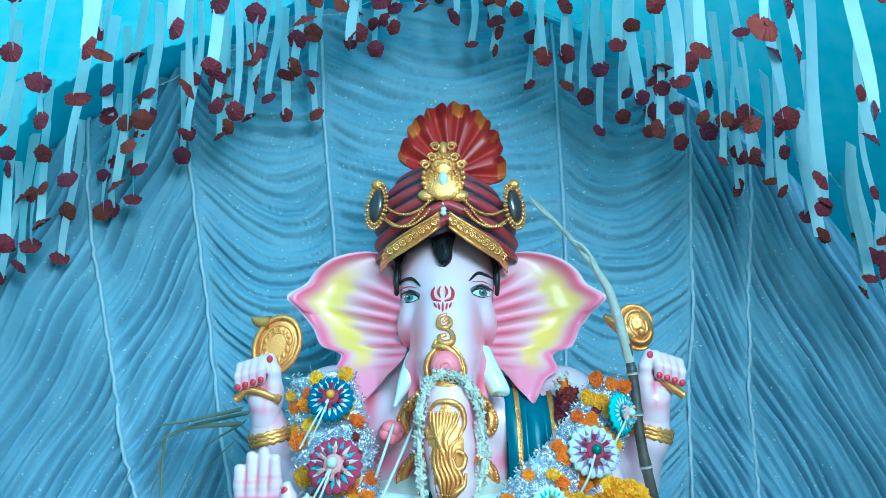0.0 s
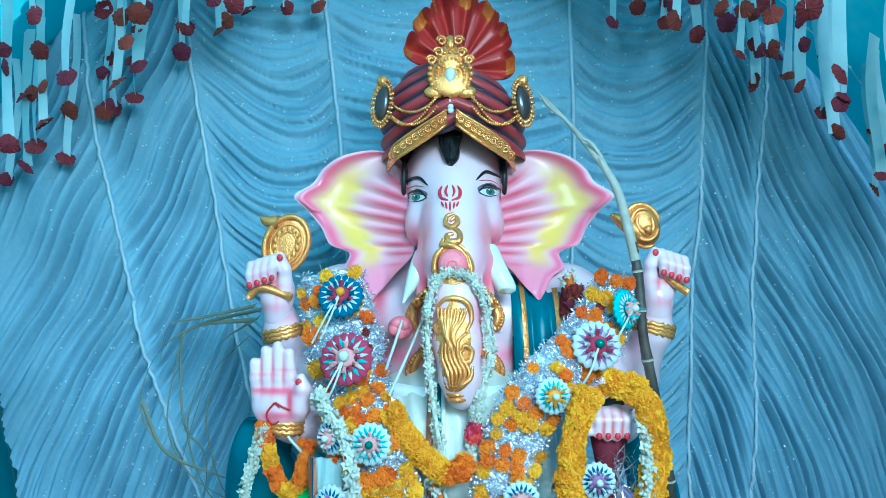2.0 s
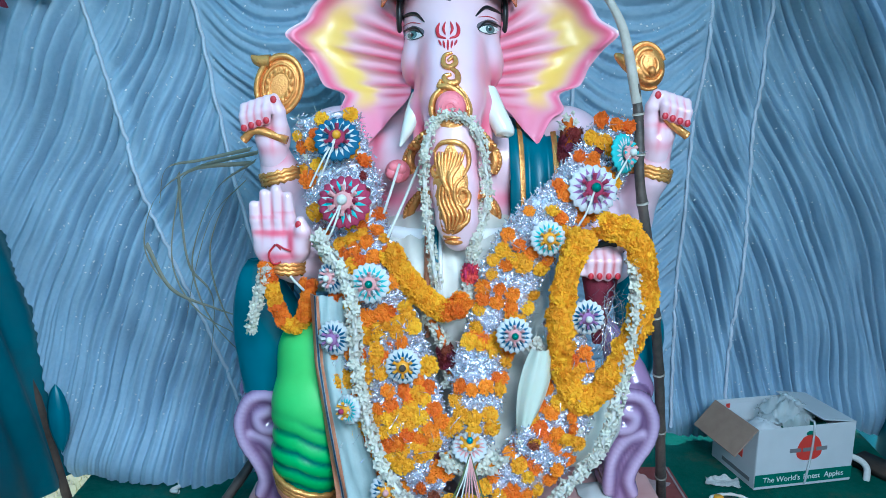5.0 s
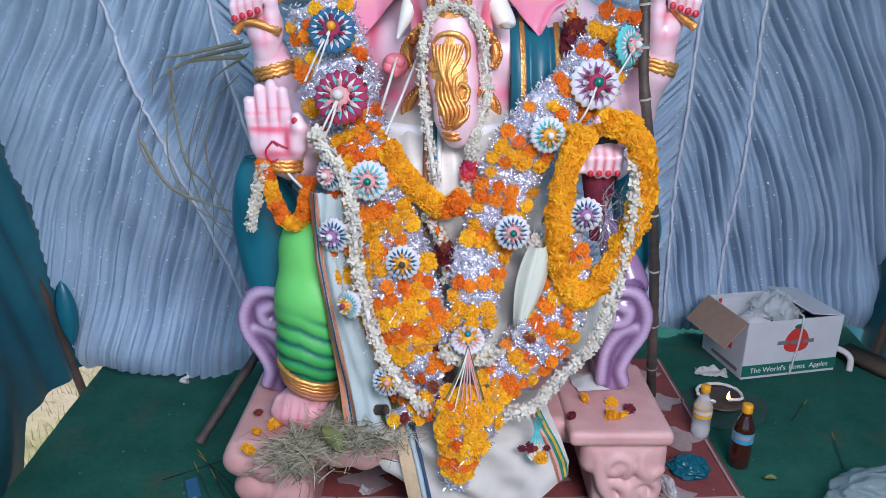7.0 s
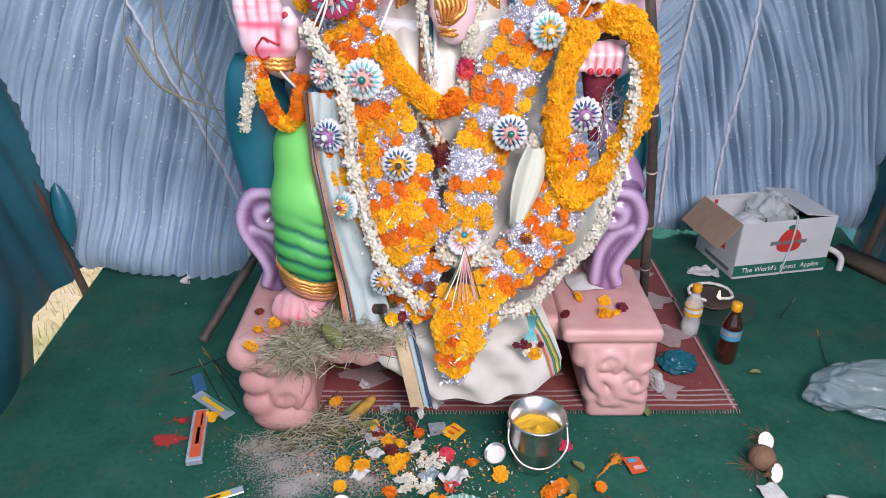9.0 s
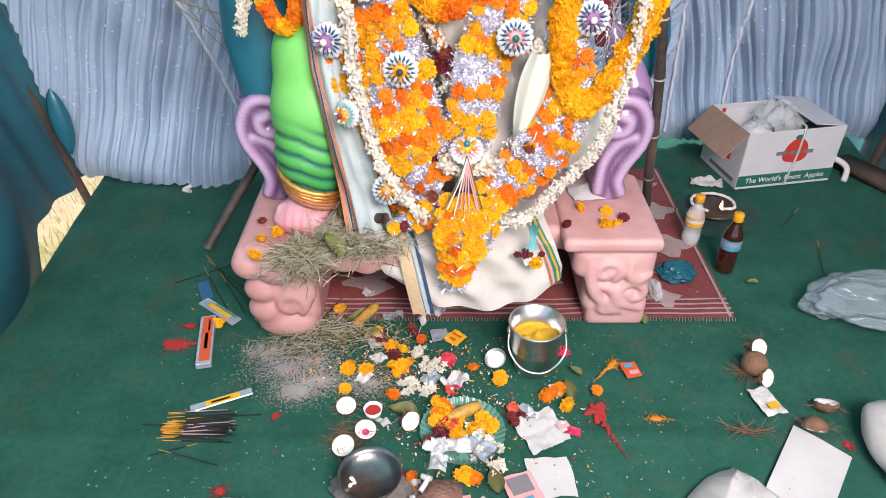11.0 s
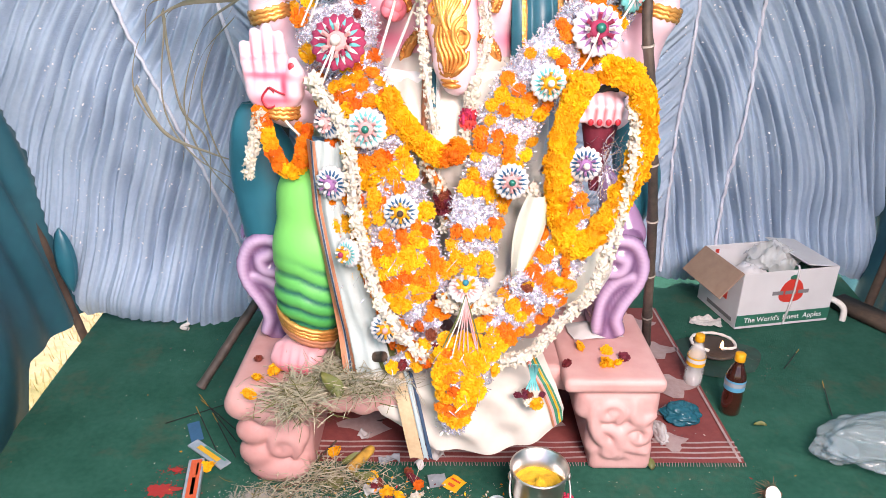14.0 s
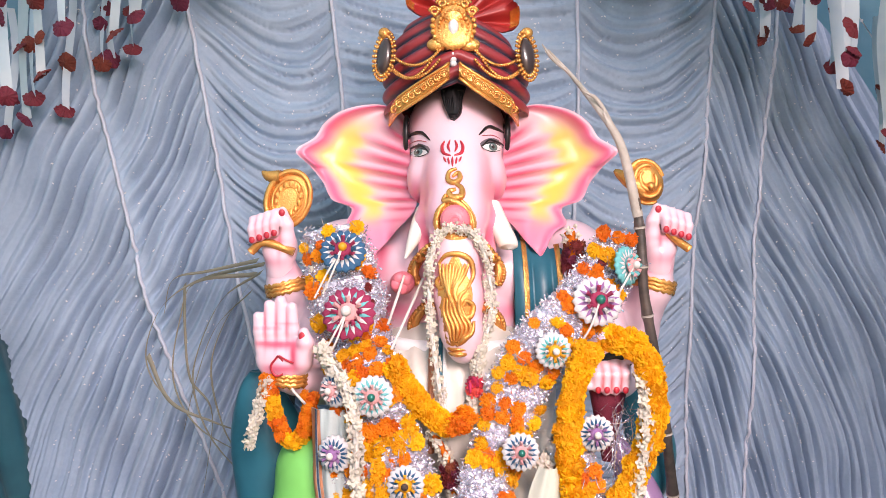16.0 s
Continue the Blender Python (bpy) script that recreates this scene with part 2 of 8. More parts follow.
TEALBAG = mat("teal_polythene", (0.005, 0.13, 0.18), 0.25, other=(0.004, 0.09, 0.13), scale=20, bump=0.2, thin=0.15)
LEAFPLATE = mat("green_pressed_plate", (0.05, 0.20, 0.16), 0.35, other=(0.10, 0.32, 0.27), scale=30, bump=0.2, coat=0.3)
BRICK = mat("brown_stone_block", (0.30, 0.15, 0.11), 0.9, other=(0.19, 0.09, 0.07), scale=30, bump=0.9)
CLAY = mat("oily_dark_clay", (0.035, 0.028, 0.025), 0.35, other=(0.07, 0.05, 0.04), scale=30, bump=0.4)
RUGRED = mat("brick_red_woven_mat", (0.24, 0.055, 0.05), 0.9, other=(0.17, 0.035, 0.035), scale=60, bump=0.5, bump_scale=300)
RUGLIGHT = mat("greyish_pink_yarn", (0.40, 0.31, 0.30), 0.9, other=(0.30, 0.20, 0.20), scale=60, bump=0.5, bump_scale=300)
BANANA = mat("spotted_banana", (0.62, 0.36, 0.06), 0.6, other=(0.20, 0.10, 0.03), scale=50, bump=0.1)
FLAME = bpy.data.materials.new("lamp_flame")
FLAME.use_nodes = True
FLAME.node_tree.nodes["Principled BSDF"].inputs["Emission Color"].default_value = (1, 0.5, 0.15, 1)
FLAME.node_tree.nodes["Principled BSDF"].inputs["Emission Strength"].default_value = 9


# ---- mesh helpers ----
class Buf:
    """Vertices, faces and materials that become one mesh."""

    def __init__(self):
        self.v, self.f, self.m, self.s, self.c, self.mats, self.n, self.painted = [], [], [], [], [], [], 0, False

    def add(self, vf, material, smooth=True, paint=(1, 1, 1)):
        v, f = vf
        v = np.asarray(v, float).reshape(-1, 3)
        if material not in self.mats:
            self.mats.append(material)
        k = self.mats.index(material)
        self.v.append(v)
        p = np.asarray(paint, float)
        self.c.append(np.broadcast_to(p, (len(v), 3)))
        n = self.n
        self.f += [tuple(i + n for i in q) for q in f]
        self.m += [k] * len(f)
        self.s += [smooth] * len(f)
        self.n += len(v)
        return self

    def mesh(self, name, shift=(0, 0, 0), painted=False):
        me = bpy.data.meshes.new(name)
        v = np.concatenate(self.v) - np.asarray(shift, float)
        me.from_pydata(v.tolist(), [], self.f)
        for q in self.mats:
            me.materials.append(q)
        me.polygons.foreach_set("material_index", self.m)
        me.polygons.foreach_set("use_smooth", self.s)
        if painted:
            c = np.concatenate(self.c)
            layer = me.color_attributes.new("paint", "FLOAT_COLOR", "POINT")
            layer.data.foreach_set("color", np.concatenate([c, np.ones((len(c), 1))], 1).ravel())
        me.update()
        return me


def thing(name, at, label, category, group="", kind=""):
    ob = new(name)
    ob.location = at
    ob.empty_display_size = 0.05
    return tagged(ob, label, category, group, kind)


def part(name, buf, parent, label="", local=False, at=None):
    """One mesh object under a thing or a part; vertices in the world's metres, or the parent's if local."""
    base = Vector((0, 0, 0))
    q = parent
    while q:
        base += q.location
        q = q.parent
    me = buf.mesh(name, (0, 0, 0) if local else base, buf.painted) if isinstance(buf, Buf) else buf
    ob = new(name, me)
    ob.parent = parent
    if at is not None:
        ob.location = at
    return tagged(ob, label)


def solo(name, buf, label, category, at=(0, 0, 0), group="", kind=""):
    """A thing that is one mesh, with its origin at its base."""
    ob = new(name, buf.mesh(name, at))
    ob.location = at
    return tagged(ob, label, category, group, kind)


def wrap(nu, nv, close_u=False, close_v=False):
    f = []
    for i in range(nu if close_u else nu - 1):
        for j in range(nv if close_v else nv - 1):
            a, b = i, (i + 1) % nu
            c, d = j, (j + 1) % nv
            f.append((a * nv + c, b * nv + c, b * nv + d, a * nv + d))
    return f


def grid(fn, nu, nv, close_u=False, close_v=False):
    us = [i / (nu if close_u else nu - 1) for i in range(nu)]
    vs = [j / (nv if close_v else nv - 1) for j in range(nv)]
    return [fn(u, v) for u in us for v in vs], wrap(nu, nv, close_u, close_v)


def ell(c, r, seg=14, rings=9, turn=None):
    r = (r, r, r) if not hasattr(r, "__len__") else r
    v = []
    for i in range(rings + 1):
        a = math.pi * i / rings
        for j in range(seg):
            b = 2 * math.pi * j / seg
            p = Vector((r[0] * math.sin(a) * math.cos(b), r[1] * math.sin(a) * math.sin(b), r[2] * math.cos(a)))
            v.append(Vector(c) + (turn @ p if turn else p))
    return v, wrap(rings + 1, seg, False, True)


def lathe(profile, c=(0, 0, 0), seg=24):
    v = [(c[0] + r * math.cos(2 * math.pi * j / seg), c[1] + r * math.sin(2 * math.pi * j / seg), c[2] + z) for r, z in profile for j in range(seg)]
    return v, [q[::-1] for q in wrap(len(profile), seg, False, True)]


def smooth_path(points, n):
    """A Catmull-Rom line through the points, n samples, evenly by parameter."""
    p = [Vector(q) for q in points]
    p = [p[0] * 2 - p[1]] + p + [p[-1] * 2 - p[-2]]
    out = []
    for i in range(n):
        s = i / (n - 1) * (len(p) - 3)
        k = min(int(s), len(p) - 4)
        t = s - k
        a, b, c, d = p[k:k + 4]
        out.append(0.5 * (2 * b + (c - a) * t + (2 * a - 5 * b + 4 * c - d) * t * t + (3 * b - a - 3 * c + d) * t ** 3))
    return out


def spaced(points, step):
    """Samples at even distances along the smooth line."""
    line = smooth_path(points, 60 * len(points))
    out, gone = [line[0]], 0.0
    for a, b in zip(line, line[1:]):
        gone += (b - a).length
        if gone >= step:
            out.append(b)
            gone = 0.0
    return out


def tube(points, radius, seg=8, ends=True):
    p = [Vector(q) for q in points]
    n = len(p)
    rad = radius if hasattr(radius, "__len__") else [radius] * n
    v, side = [], Vector((0.3, -1, 0.2))
    for i in range(n):
        d = (p[min(i + 1, n - 1)] - p[max(i - 1, 0)])
        d = d.normalized() if d.length > 1e-9 else Vector((0, 0, 1))
        side = side - d * side.dot(d)
        side = side.normalized() if side.length > 1e-6 else d.orthogonal().normalized()
        up = d.cross(side)
        for j in range(seg):
            a = 2 * math.pi * j / seg
            v.append(p[i] + (side * math.cos(a) + up * math.sin(a)) * rad[i])
    f = wrap(n, seg, False, True)
    if ends:
        f += [tuple(range(seg))[::-1], tuple((n - 1) * seg + j for j in range(seg))]
    return v, f


def slab(lo, hi, bevel=0.01, steps=2):
    bm = bmesh.new()
    bmesh.ops.create_cube(bm, size=1)
    for v in bm.verts:
        v.co = [(a + b) / 2 + q * (b - a) for a, b, q in zip(lo, hi, v.co)]
    if bevel:
        bmesh.ops.bevel(bm, geom=list(bm.edges), offset=bevel, segments=steps, affect="EDGES")
    out = [v.co.copy() for v in bm.verts], [tuple(v.index for v in f.verts) for f in bm.faces]
    bm.verts.index_update()
    out = [v.co.copy() for v in bm.verts], [tuple(v.index for v in f.verts) for f in bm.faces]
    bm.free()
    return out


def moved(vf, m):
    return [m @ Vector(q) for q in vf[0]], vf[1]


def flat_shape(outline, thick, m):
    """A flat outline in x and y, with thickness, placed by m."""
    n = len(outline)
    v = [m @ Vector((x, y, 0)) for x, y in outline] + [m @ Vector((x, y, thick)) for x, y in outline]
    return v, [tuple(range(n))[::-1], tuple(range(n, 2 * n))] + [(i, (i + 1) % n, n + (i + 1) % n, n + i) for i in range(n)]


def crumple(c, size, amount, seed, nu=14, nv=14, sag=0.0, turn=0.0):
    """A creased sheet lying about c."""
    off = Vector((seed * 7.3, seed * 3.1, 0))
    rot = Matrix.Rotation(radians(turn), 3, "Z")

    def fn(u, v):
        x, y = (u - 0.5) * size[0], (v - 0.5) * size[1]
        k = noise.noise(Vector((x * 22, y * 22, 0)) + off) + 0.5 * noise.noise(Vector((x * 60, y * 60, 3)) + off)
        edge = 1 + 0.12 * noise.noise(Vector((x * 30, y * 30, 9)) + off)
        h = abs(k) * amount + sag * (1 - (2 * u - 1) ** 2) * (1 - (2 * v - 1) ** 2)
        return Vector(c) + rot @ Vector((x * edge, y * edge, 0)) + Vector((0, 0, 0.004 + h))
    return grid(fn, nu, nv)


def lettering(text, size, material, m, parent, name="lettering"):
    """Words as a mesh of the built-in font."""
    cu = bpy.data.curves.new(name, "FONT")
    cu.body, cu.size, cu.extrude, cu.align_x = text, size, 0.0006, "CENTER"
    tmp = bpy.data.objects.new(name, cu)
    scene.collection.objects.link(tmp)
    me = bpy.data.meshes.new_from_object(tmp.evaluated_get(bpy.context.evaluated_depsgraph_get()))
    bpy.data.objects.remove(tmp)
    me.name = name
    me.transform(m)
    me.materials.clear()
    me.materials.append(material)
    ob = new(name, me)
    ob.parent = parent
    return ob


# ---- structure ----
def ripple(x, z, k):
    return np.sin(x * 2.3 + k) * np.cos(z * 1.9 - k) + 0.5 * np.sin(x * 5.1 - z * 4.3 + 2 * k) + 0.3 * np.sin(z * 9.7 + x * 7.9 + k)


SEAMS = [((0.2, -0.74), (0.55, -0.86), (1.08, -1.085), (1.82, -1.25), (2.6, -1.32)),
         ((0.2, -0.52), (0.9, -0.70), (1.43, -0.819), (2.1, -0.933), (2.6, -0.96)),
         ((0.2, -0.28), (1.84, -0.394), (2.33, -0.45), (2.9, -0.47)),
         ((0.2, 0.42), (1.78, 0.485), (2.33, 0.471), (2.9, 0.45)),
         ((0.2, 0.93), (1.27, 0.952), (2.1, 1.009), (2.6, 1.04)),
         ((0.2, 1.16), (1.07, 1.215), (1.27, 1.20), (1.93, 1.251), (2.6, 1.3))]


def seam_x(k, z):
    return np.interp(z, [q[0] for q in SEAMS[k]], [q[1] for q in SEAMS[k]])


def wall_y(x, z):
    """The back curtain: swags hung between seams in the middle, slanting gathers at the sides."""
    x, z = np.asarray(x, float), np.asarray(z, float)
    y = 2.57 + 0.12 * x + 0.035 * ripple(x, z, 0.4)
    y = y - 0.12 * np.exp(-((x + 1.0) / 0.35) ** 2) * np.exp(-(z / 0.35) ** 2)
    s = [seam_x(k, z) for k in range(6)]
    warp = 0.040 * ripple(x * 1.3, z * 1.3, 1.3) + 0.005 * ripple(x * 5, z * 4, 2.1)
    fold = np.zeros_like(y)
    for k in range(7):
        lo, hi = (s[k - 1] if k else s[0] - 0.95), (s[k] if k < 6 else s[5] + 1.1)
        inside = (x >= lo) & (x < hi)
        u = np.clip((x - lo) / (hi - lo), 0, 1)
        if k in (2, 3, 4):
            phase = z + (0.13 if k != 3 else 0.10) * 4 * u * (1 - u) + (0.16 if k == 2 else -0.10 if k == 4 else 0) * u + warp * 0.8
            gap = 0.050
        else:
            lean = radians(62) + np.clip(1.2 - z, 0, 1) * 0.32
            sign = -1 if k < 2 else 1
            phase = x * np.sin(lean) + sign * z * np.cos(lean) + 0.05 * u * u + warp * 0.42
            gap = 0.045
        w = np.abs(np.sin(np.pi * phase / gap))
        near = np.clip(np.minimum(u, 1 - u) * (hi - lo) / 0.05, 0.25, 1)
        depth = (0.048 if k in (2, 3, 4) else 0.082) + 0.012 * ripple(x * 2.2, z * 2.6, 3.0)
        if k == 0:
            depth = depth * np.clip((u - 0.32) / 0.40, 0.28, 1)
        swell = 0.70 + 0.30 * np.sin(2 * np.pi * phase / (gap * 5.3) + 1.5 * ripple(x * 1.5, z * 1.5, 5.0))
        broad = (0.016 if k in (2, 3, 4) else 0.011) * np.sin(2 * np.pi * phase / (gap * 3.7) + 1.2 * ripple(x, z, 0.9))
        fold = np.where(inside, near * (depth * swell * (1 - w ** (0.55 if k in (2, 3, 4) else 0.80)) + broad) + 0.0055 * np.sin(2 * np.pi * phase / (gap * 0.37) + ripple(x * 3, z * 2, 1.7)), fold)
    for q in s:
        fold = fold - 0.007 * np.exp(-((x - q) / 0.008) ** 2)
    return y + fold * (1 - 0.62 * np.exp(-(z / 0.16) ** 2)) - 0.05 * np.exp(-((z - 0.10) / 0.11) ** 2)


def roof_z(x, y=2.4):
    x = abs(x)
    return 2.90 - 0.32 * x - 0.07 * x ** 4 + 0.012 * math.sin(y * 5 + x * 3) - 0.02 * math.sin(y * 1.9) ** 2


def structure():
    ground = Buf()
    ground.add(grid(lambda u, v: ((u - 0.5) * 2 * 80 * abs(u - 0.5) * 2, (v - 0.5) * 2 * 80 * abs(v - 0.5) * 2, -0.36 + 0.012 * noise.noise(Vector((u * 300, v * 300, 0)))), 121, 121), SOIL)
    solo("ground", ground, "dry earth with thin sunlit grass around the stage", "ground", kind="structure")
    rnd = random.Random(5)
    g = Buf()
    for _ in range(6500):
        side = rnd.random() < 0.75
        x = rnd.uniform(-3.4, -1.38) if side else rnd.uniform(1.56, 2.6)
        y = rnd.uniform(0.5, 3.4)
        h, a = rnd.uniform(0.03, 0.09), rnd.uniform(0, 6.28)
        dx, dy = math.cos(a) * 0.003, math.sin(a) * 0.003
        lx, ly = rnd.uniform(-0.03, 0.03), rnd.uniform(-0.03, 0.03)
        g.add(([(x - dx, y - dy, -0.36), (x + dx, y + dy, -0.36), (x + lx, y + ly, -0.36 + h)], [(0, 1, 2)]), GRASS)
    solo("grass", g, "sparse yellowing grass outside the tent", "grass", kind="stuff")

    floor = Buf()

    def felt(u, v):
        y = -0.35 + 3.2 * v
        left, right = -1.385 + (2.85 - y) * 0.08, 1.80 - (2.85 - y) * 0.15
        x = left + (right - left) * u
        z = 0.0025 * noise.noise(Vector((x * 3, y * 3, 0))) + 0.007 * math.exp(-((y - 1.10 - 0.01 * math.sin(x * 4)) / 0.010) ** 2) - 0.004 * math.exp(-((y - 1.125 - 0.01 * math.sin(x * 4)) / 0.008) ** 2) + 0.004 * noise.noise(Vector((x * 1.3, y * 7, 2))) + 0.003 * math.exp(-((y - 1.72) / 0.01) ** 2) * (x < -0.6)
        return (x, y, z - 0.003)
    floor.add(grid(felt, 91, 150), CARPET)
    floor.add(slab((-1.12, -0.34, -0.36), (1.27, 2.84, -0.012), 0.01), WOOD, False)
    solo("floor", floor, "low stage covered with green felt carpet", "floor", kind="structure")

    # back curtain
    zs, us = np.linspace(0.0, 2.93, 366), np.linspace(0, 1, 900)
    Z, U = np.meshgrid(zs, us, indexing="ij")
    lo, hi = -1.37 - 0.22 * np.minimum(Z, 1.9), 1.86 + 0.12 * Z
    X = lo + (hi - lo) * U
    hem = 0.02 + 0.02 * np.sin(X * 9) + 0.012 * np.sin(X * 23)
    Zh = Z + hem * np.exp(-Z / 0.15)
    Y = wall_y(X, Zh)
    b = Buf()
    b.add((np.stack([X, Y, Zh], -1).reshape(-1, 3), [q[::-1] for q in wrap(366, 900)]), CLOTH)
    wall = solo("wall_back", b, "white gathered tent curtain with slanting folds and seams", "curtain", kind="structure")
    for k in range(6):
        zz = np.linspace(0.08, 2.35 if k in (0, 5) else 2.75, 90)
        xx = seam_x(k, zz)
        s = Buf()
        s.add(tube([(a, c - 0.006, d) for a, c, d in zip(xx, wall_y(xx, zz), zz)], 0.0068, 6), SEAM)
        part("seam", s, wall)
    rnd = random.Random(8)
    s = Buf()
    for _ in range(1900):
        z = rnd.uniform(0.2, 2.5)
        x = rnd.uniform(-1.4, 1.5)
        y = float(wall_y(x, z)) - 0.006
        r = rnd.uniform(0.0018, 0.0036)
        t = Euler((rnd.uniform(-0.5, 0.5), rnd.uniform(0, 3), rnd.uniform(-0.5, 0.5))).to_matrix()
        s.add(([Vector((x, y, z)) + t @ Vector(q) for q in ((-r, 0, 0), (0, 0, -1.7 * r), (r, 0, 0), (0, 0, 1.7 * r))], [(0, 1, 2, 3)]), WHITE, False)
    tagged(part("sequins", s, wall, "tiny glinting sequins"), kind="stuff")

    # canopy
    r = Buf()

    def canopy(u, v):
        x, y = (u - 0.5) * 3.7, -0.5 + 3.18 * v
        return (x, y, roof_z(x, y) + 0.012 * math.sin(x * 6 + y * 7) + 0.02 * noise.noise(Vector((x * 1.6, y * 1.6, 4))))
    r.add(grid(canopy, 100, 100), ROOF)
    solo("ceiling", r, "turquoise gabled tent canopy lit from above", "tent roof", kind="structure")

    for name, x0, lean, seed in (("wall_left", -1.42, -0.19, 1), ("wall_right", 1.86, 0.10, 2)):
        c = Buf()

        def drape(u, v, x0=x0, lean=lean, seed=seed):
            y = -0.6 + 3.6 * u
            k = min(max((y - 1.74) / 0.20, 0), 1) if x0 < 0 else 0
            z = (-0.32 + 0.36 * k * k * (3 - 2 * k)) * (1 - v) + (roof_z(1.78) + 0.12) * v
            inward = -math.copysign(1, x0)
            bulge = 0.27 * math.exp(-((y - 1.50) / 0.42) ** 2) * math.exp(-((z - 0.30) / 0.42) ** 2) if x0 < 0 else 0.0
            f = 0.020 * math.sin(y * 26 + 2 * math.sin(y * 5 + z * 2) + seed) * (0.5 + 0.5 * math.sin(y * 3.1 + z)) + 0.03 * noise.noise(Vector((y * 2, z * 2, seed)))
            hem = 0.05 * math.sin(y * 4 + seed) * (1 - v) ** 3
            return (x0 + lean * z + inward * bulge + f, y, z + hem)
        c.add(grid(drape, 170, 40), SIDE)
        solo(name, c, "teal cloth side curtain hanging clear of the ground", "curtain", kind="structure")

    for name, a, bb, rad in (("corner_pole", (-1.375, 2.36, -0.36), (-1.88, 2.39, 2.2), 0.017), ("corner_pole", (1.76, 2.55, -0.36), (2.0, 2.5, 2.1), 0.018),
                             ("ridge_pole", (0, 2.6, 2.86), (0, -0.5, 2.86), 0.02)):
        p = Buf()
        line = smooth_path([a, Vector(a).lerp(Vector(bb), 0.5) + Vector((0.01, 0, 0.008)), bb], 16)
        p.add(tube(line, [rad * (1 + 0.12 * (i % 4 == 0)) for i in range(16)], 8), WOOD)
        solo(name, p, "dark bamboo tent pole tied to the canopy", "pole", at=a, group="tent poles")

    # cloth pouch and tie on the corner pole
    b = Buf()
    b.add(grid(lambda u, v: (-1.350 + 0.034 * math.cos(u * 6.283) * math.sin(math.pi * min(1, v * 1.05)) ** 0.6 * (1 + 0.1 * math.sin(u * 50)), 2.24 + 0.03 * math.sin(u * 6.283) * math.sin(math.pi * v) ** 0.6, 0.43 - 0.26 * v), 24, 12, True), CUSHION)
    solo("cloth_pouch", b, "teal cloth bundle tied to the corner pole", "pouch", at=(-1.345, 2.24, 0.17))
    # knotted string below the curtain
    b = Buf()
    b.add(tube(smooth_path([(-0.975, 2.36, 0.03), (-0.985, 2.33, 0.02), (-0.97, 2.30, 0.01), (-0.99, 2.27, 0.008), (-0.96, 2.26, 0.008)], 14), 0.008, 6), STRING)
    solo("curtain_tie", b, "knotted white string at the curtain hem", "string", at=(-0.975, 2.3, 0))

    # string of lights under the gable
    lights = thing("string_lights", (0, 2.44, 2.7), "string of tiny white lamps along the gable", "lights")
    line = [(x, 2.44, roof_z(x) - 0.05 - 0.01 * math.sin(x * 30)) for x in np.linspace(-1.62, 1.62, 90)]
    c = Buf()
    c.add(tube(line, 0.002, 5), STRING)
    part("cord", c, lights)
    bulb = Buf()
    bulb.add(ell((0, 0, 0), 0.0055, 6, 4), WHITE)
    me = bulb.mesh("bulb")
    for i in range(2, 88, 2):
        o = part("bulb", me, lights)
        o.location = Vector(line[i]) - lights.location + Vector((0, -0.006, -0.005))


structure()


# ---- ribbons with paper flowers under the canopy ----
def streamers():
    petal = Buf()
    v, f = [], []
    n, rings = 26, (0.0, 0.45, 0.8, 1.0)
    for k, r in enumerate(rings):
        for j in range(n):
            a = 2 * math.pi * j / n
            rr = r * (0.93 if (j % 2 and k == 3) else 1) * (1 + 0.06 * math.sin(5 * a))
            v.append((rr * math.cos(a) * 0.5, 0.16 * r * r + 0.05 * (j % 2) * r - 0.05, rr * math.sin(a) * 0.5))
    f = wrap(len(rings), n, False, True)
    petal.add((v, f), PAPERRED, False)
    petal.add(ell((0, -0.06, 0), (0.1, 0.05, 0.1), 8, 5), PAPERRED)
    flower = petal.mesh("paper_flower")
    rnd = random.Random(21)
    for row, (y0, step, length, reach) in enumerate(((2.36, 0.062, 0.44, 1.60), (2.12, 0.090, 0.47, 1.45), (1.84, 0.115, 0.50, 1.22), (1.55, 0.14, 0.54, 1.02), (1.28, 0.17, 0.60, 0.88))):
        count = int(2 * reach / step)
        for i in range(count + 1):
            x = -reach + step * i + rnd.uniform(-0.05, 0.05)
            y = y0 + rnd.uniform(-0.10, 0.05)
            if abs(x) < 0.28 and row > 1:
                continue
            top, ln = roof_z(x, y) - 0.005, length * rnd.uniform(0.72, 1.18) * (0.42 + 0.58 * min(1, abs(x) / 0.6))
            s = thing("hanging_streamer", (x, y, top), "pale blue satin ribbon with crimson paper flowers under the canopy", "streamer", "streamers under the canopy")
            w, ph, turn = rnd.uniform(0.010, 0.019), rnd.uniform(0, 6), rnd.uniform(-0.6, 0.6)
            b = Buf()

            def band(u, v, w=w, ph=ph, turn=turn, ln=ln):
                a = turn + 0.7 * math.sin(v * 3 + ph) * v
                off = (u - 0.5) * w * 2
                return (off * math.cos(a) + 0.012 * math.sin(v * 4 + ph), off * math.sin(a) + 0.008 * math.sin(v * 5), -ln * v)
            b.add(grid(band, 3, 14), SATIN)
            part("ribbon", b, s, local=True)
            for k in range(rnd.choice((1, 2, 2, 3))):
                at = 1.0 if k == 0 else rnd.uniform(0.45, 0.8)
                o = part("paper_flower", flower, s)
                d = rnd.uniform(0.048, 0.072)
                tilt = Euler((rnd.gauss(-0.15, 0.45), 0, rnd.gauss(0, 0.6)))
                o.matrix_basis = Matrix.LocRotScale((0.012 * math.sin(at * 4 + ph), -0.014, -ln * at), tilt, (d, d, d))


streamers()


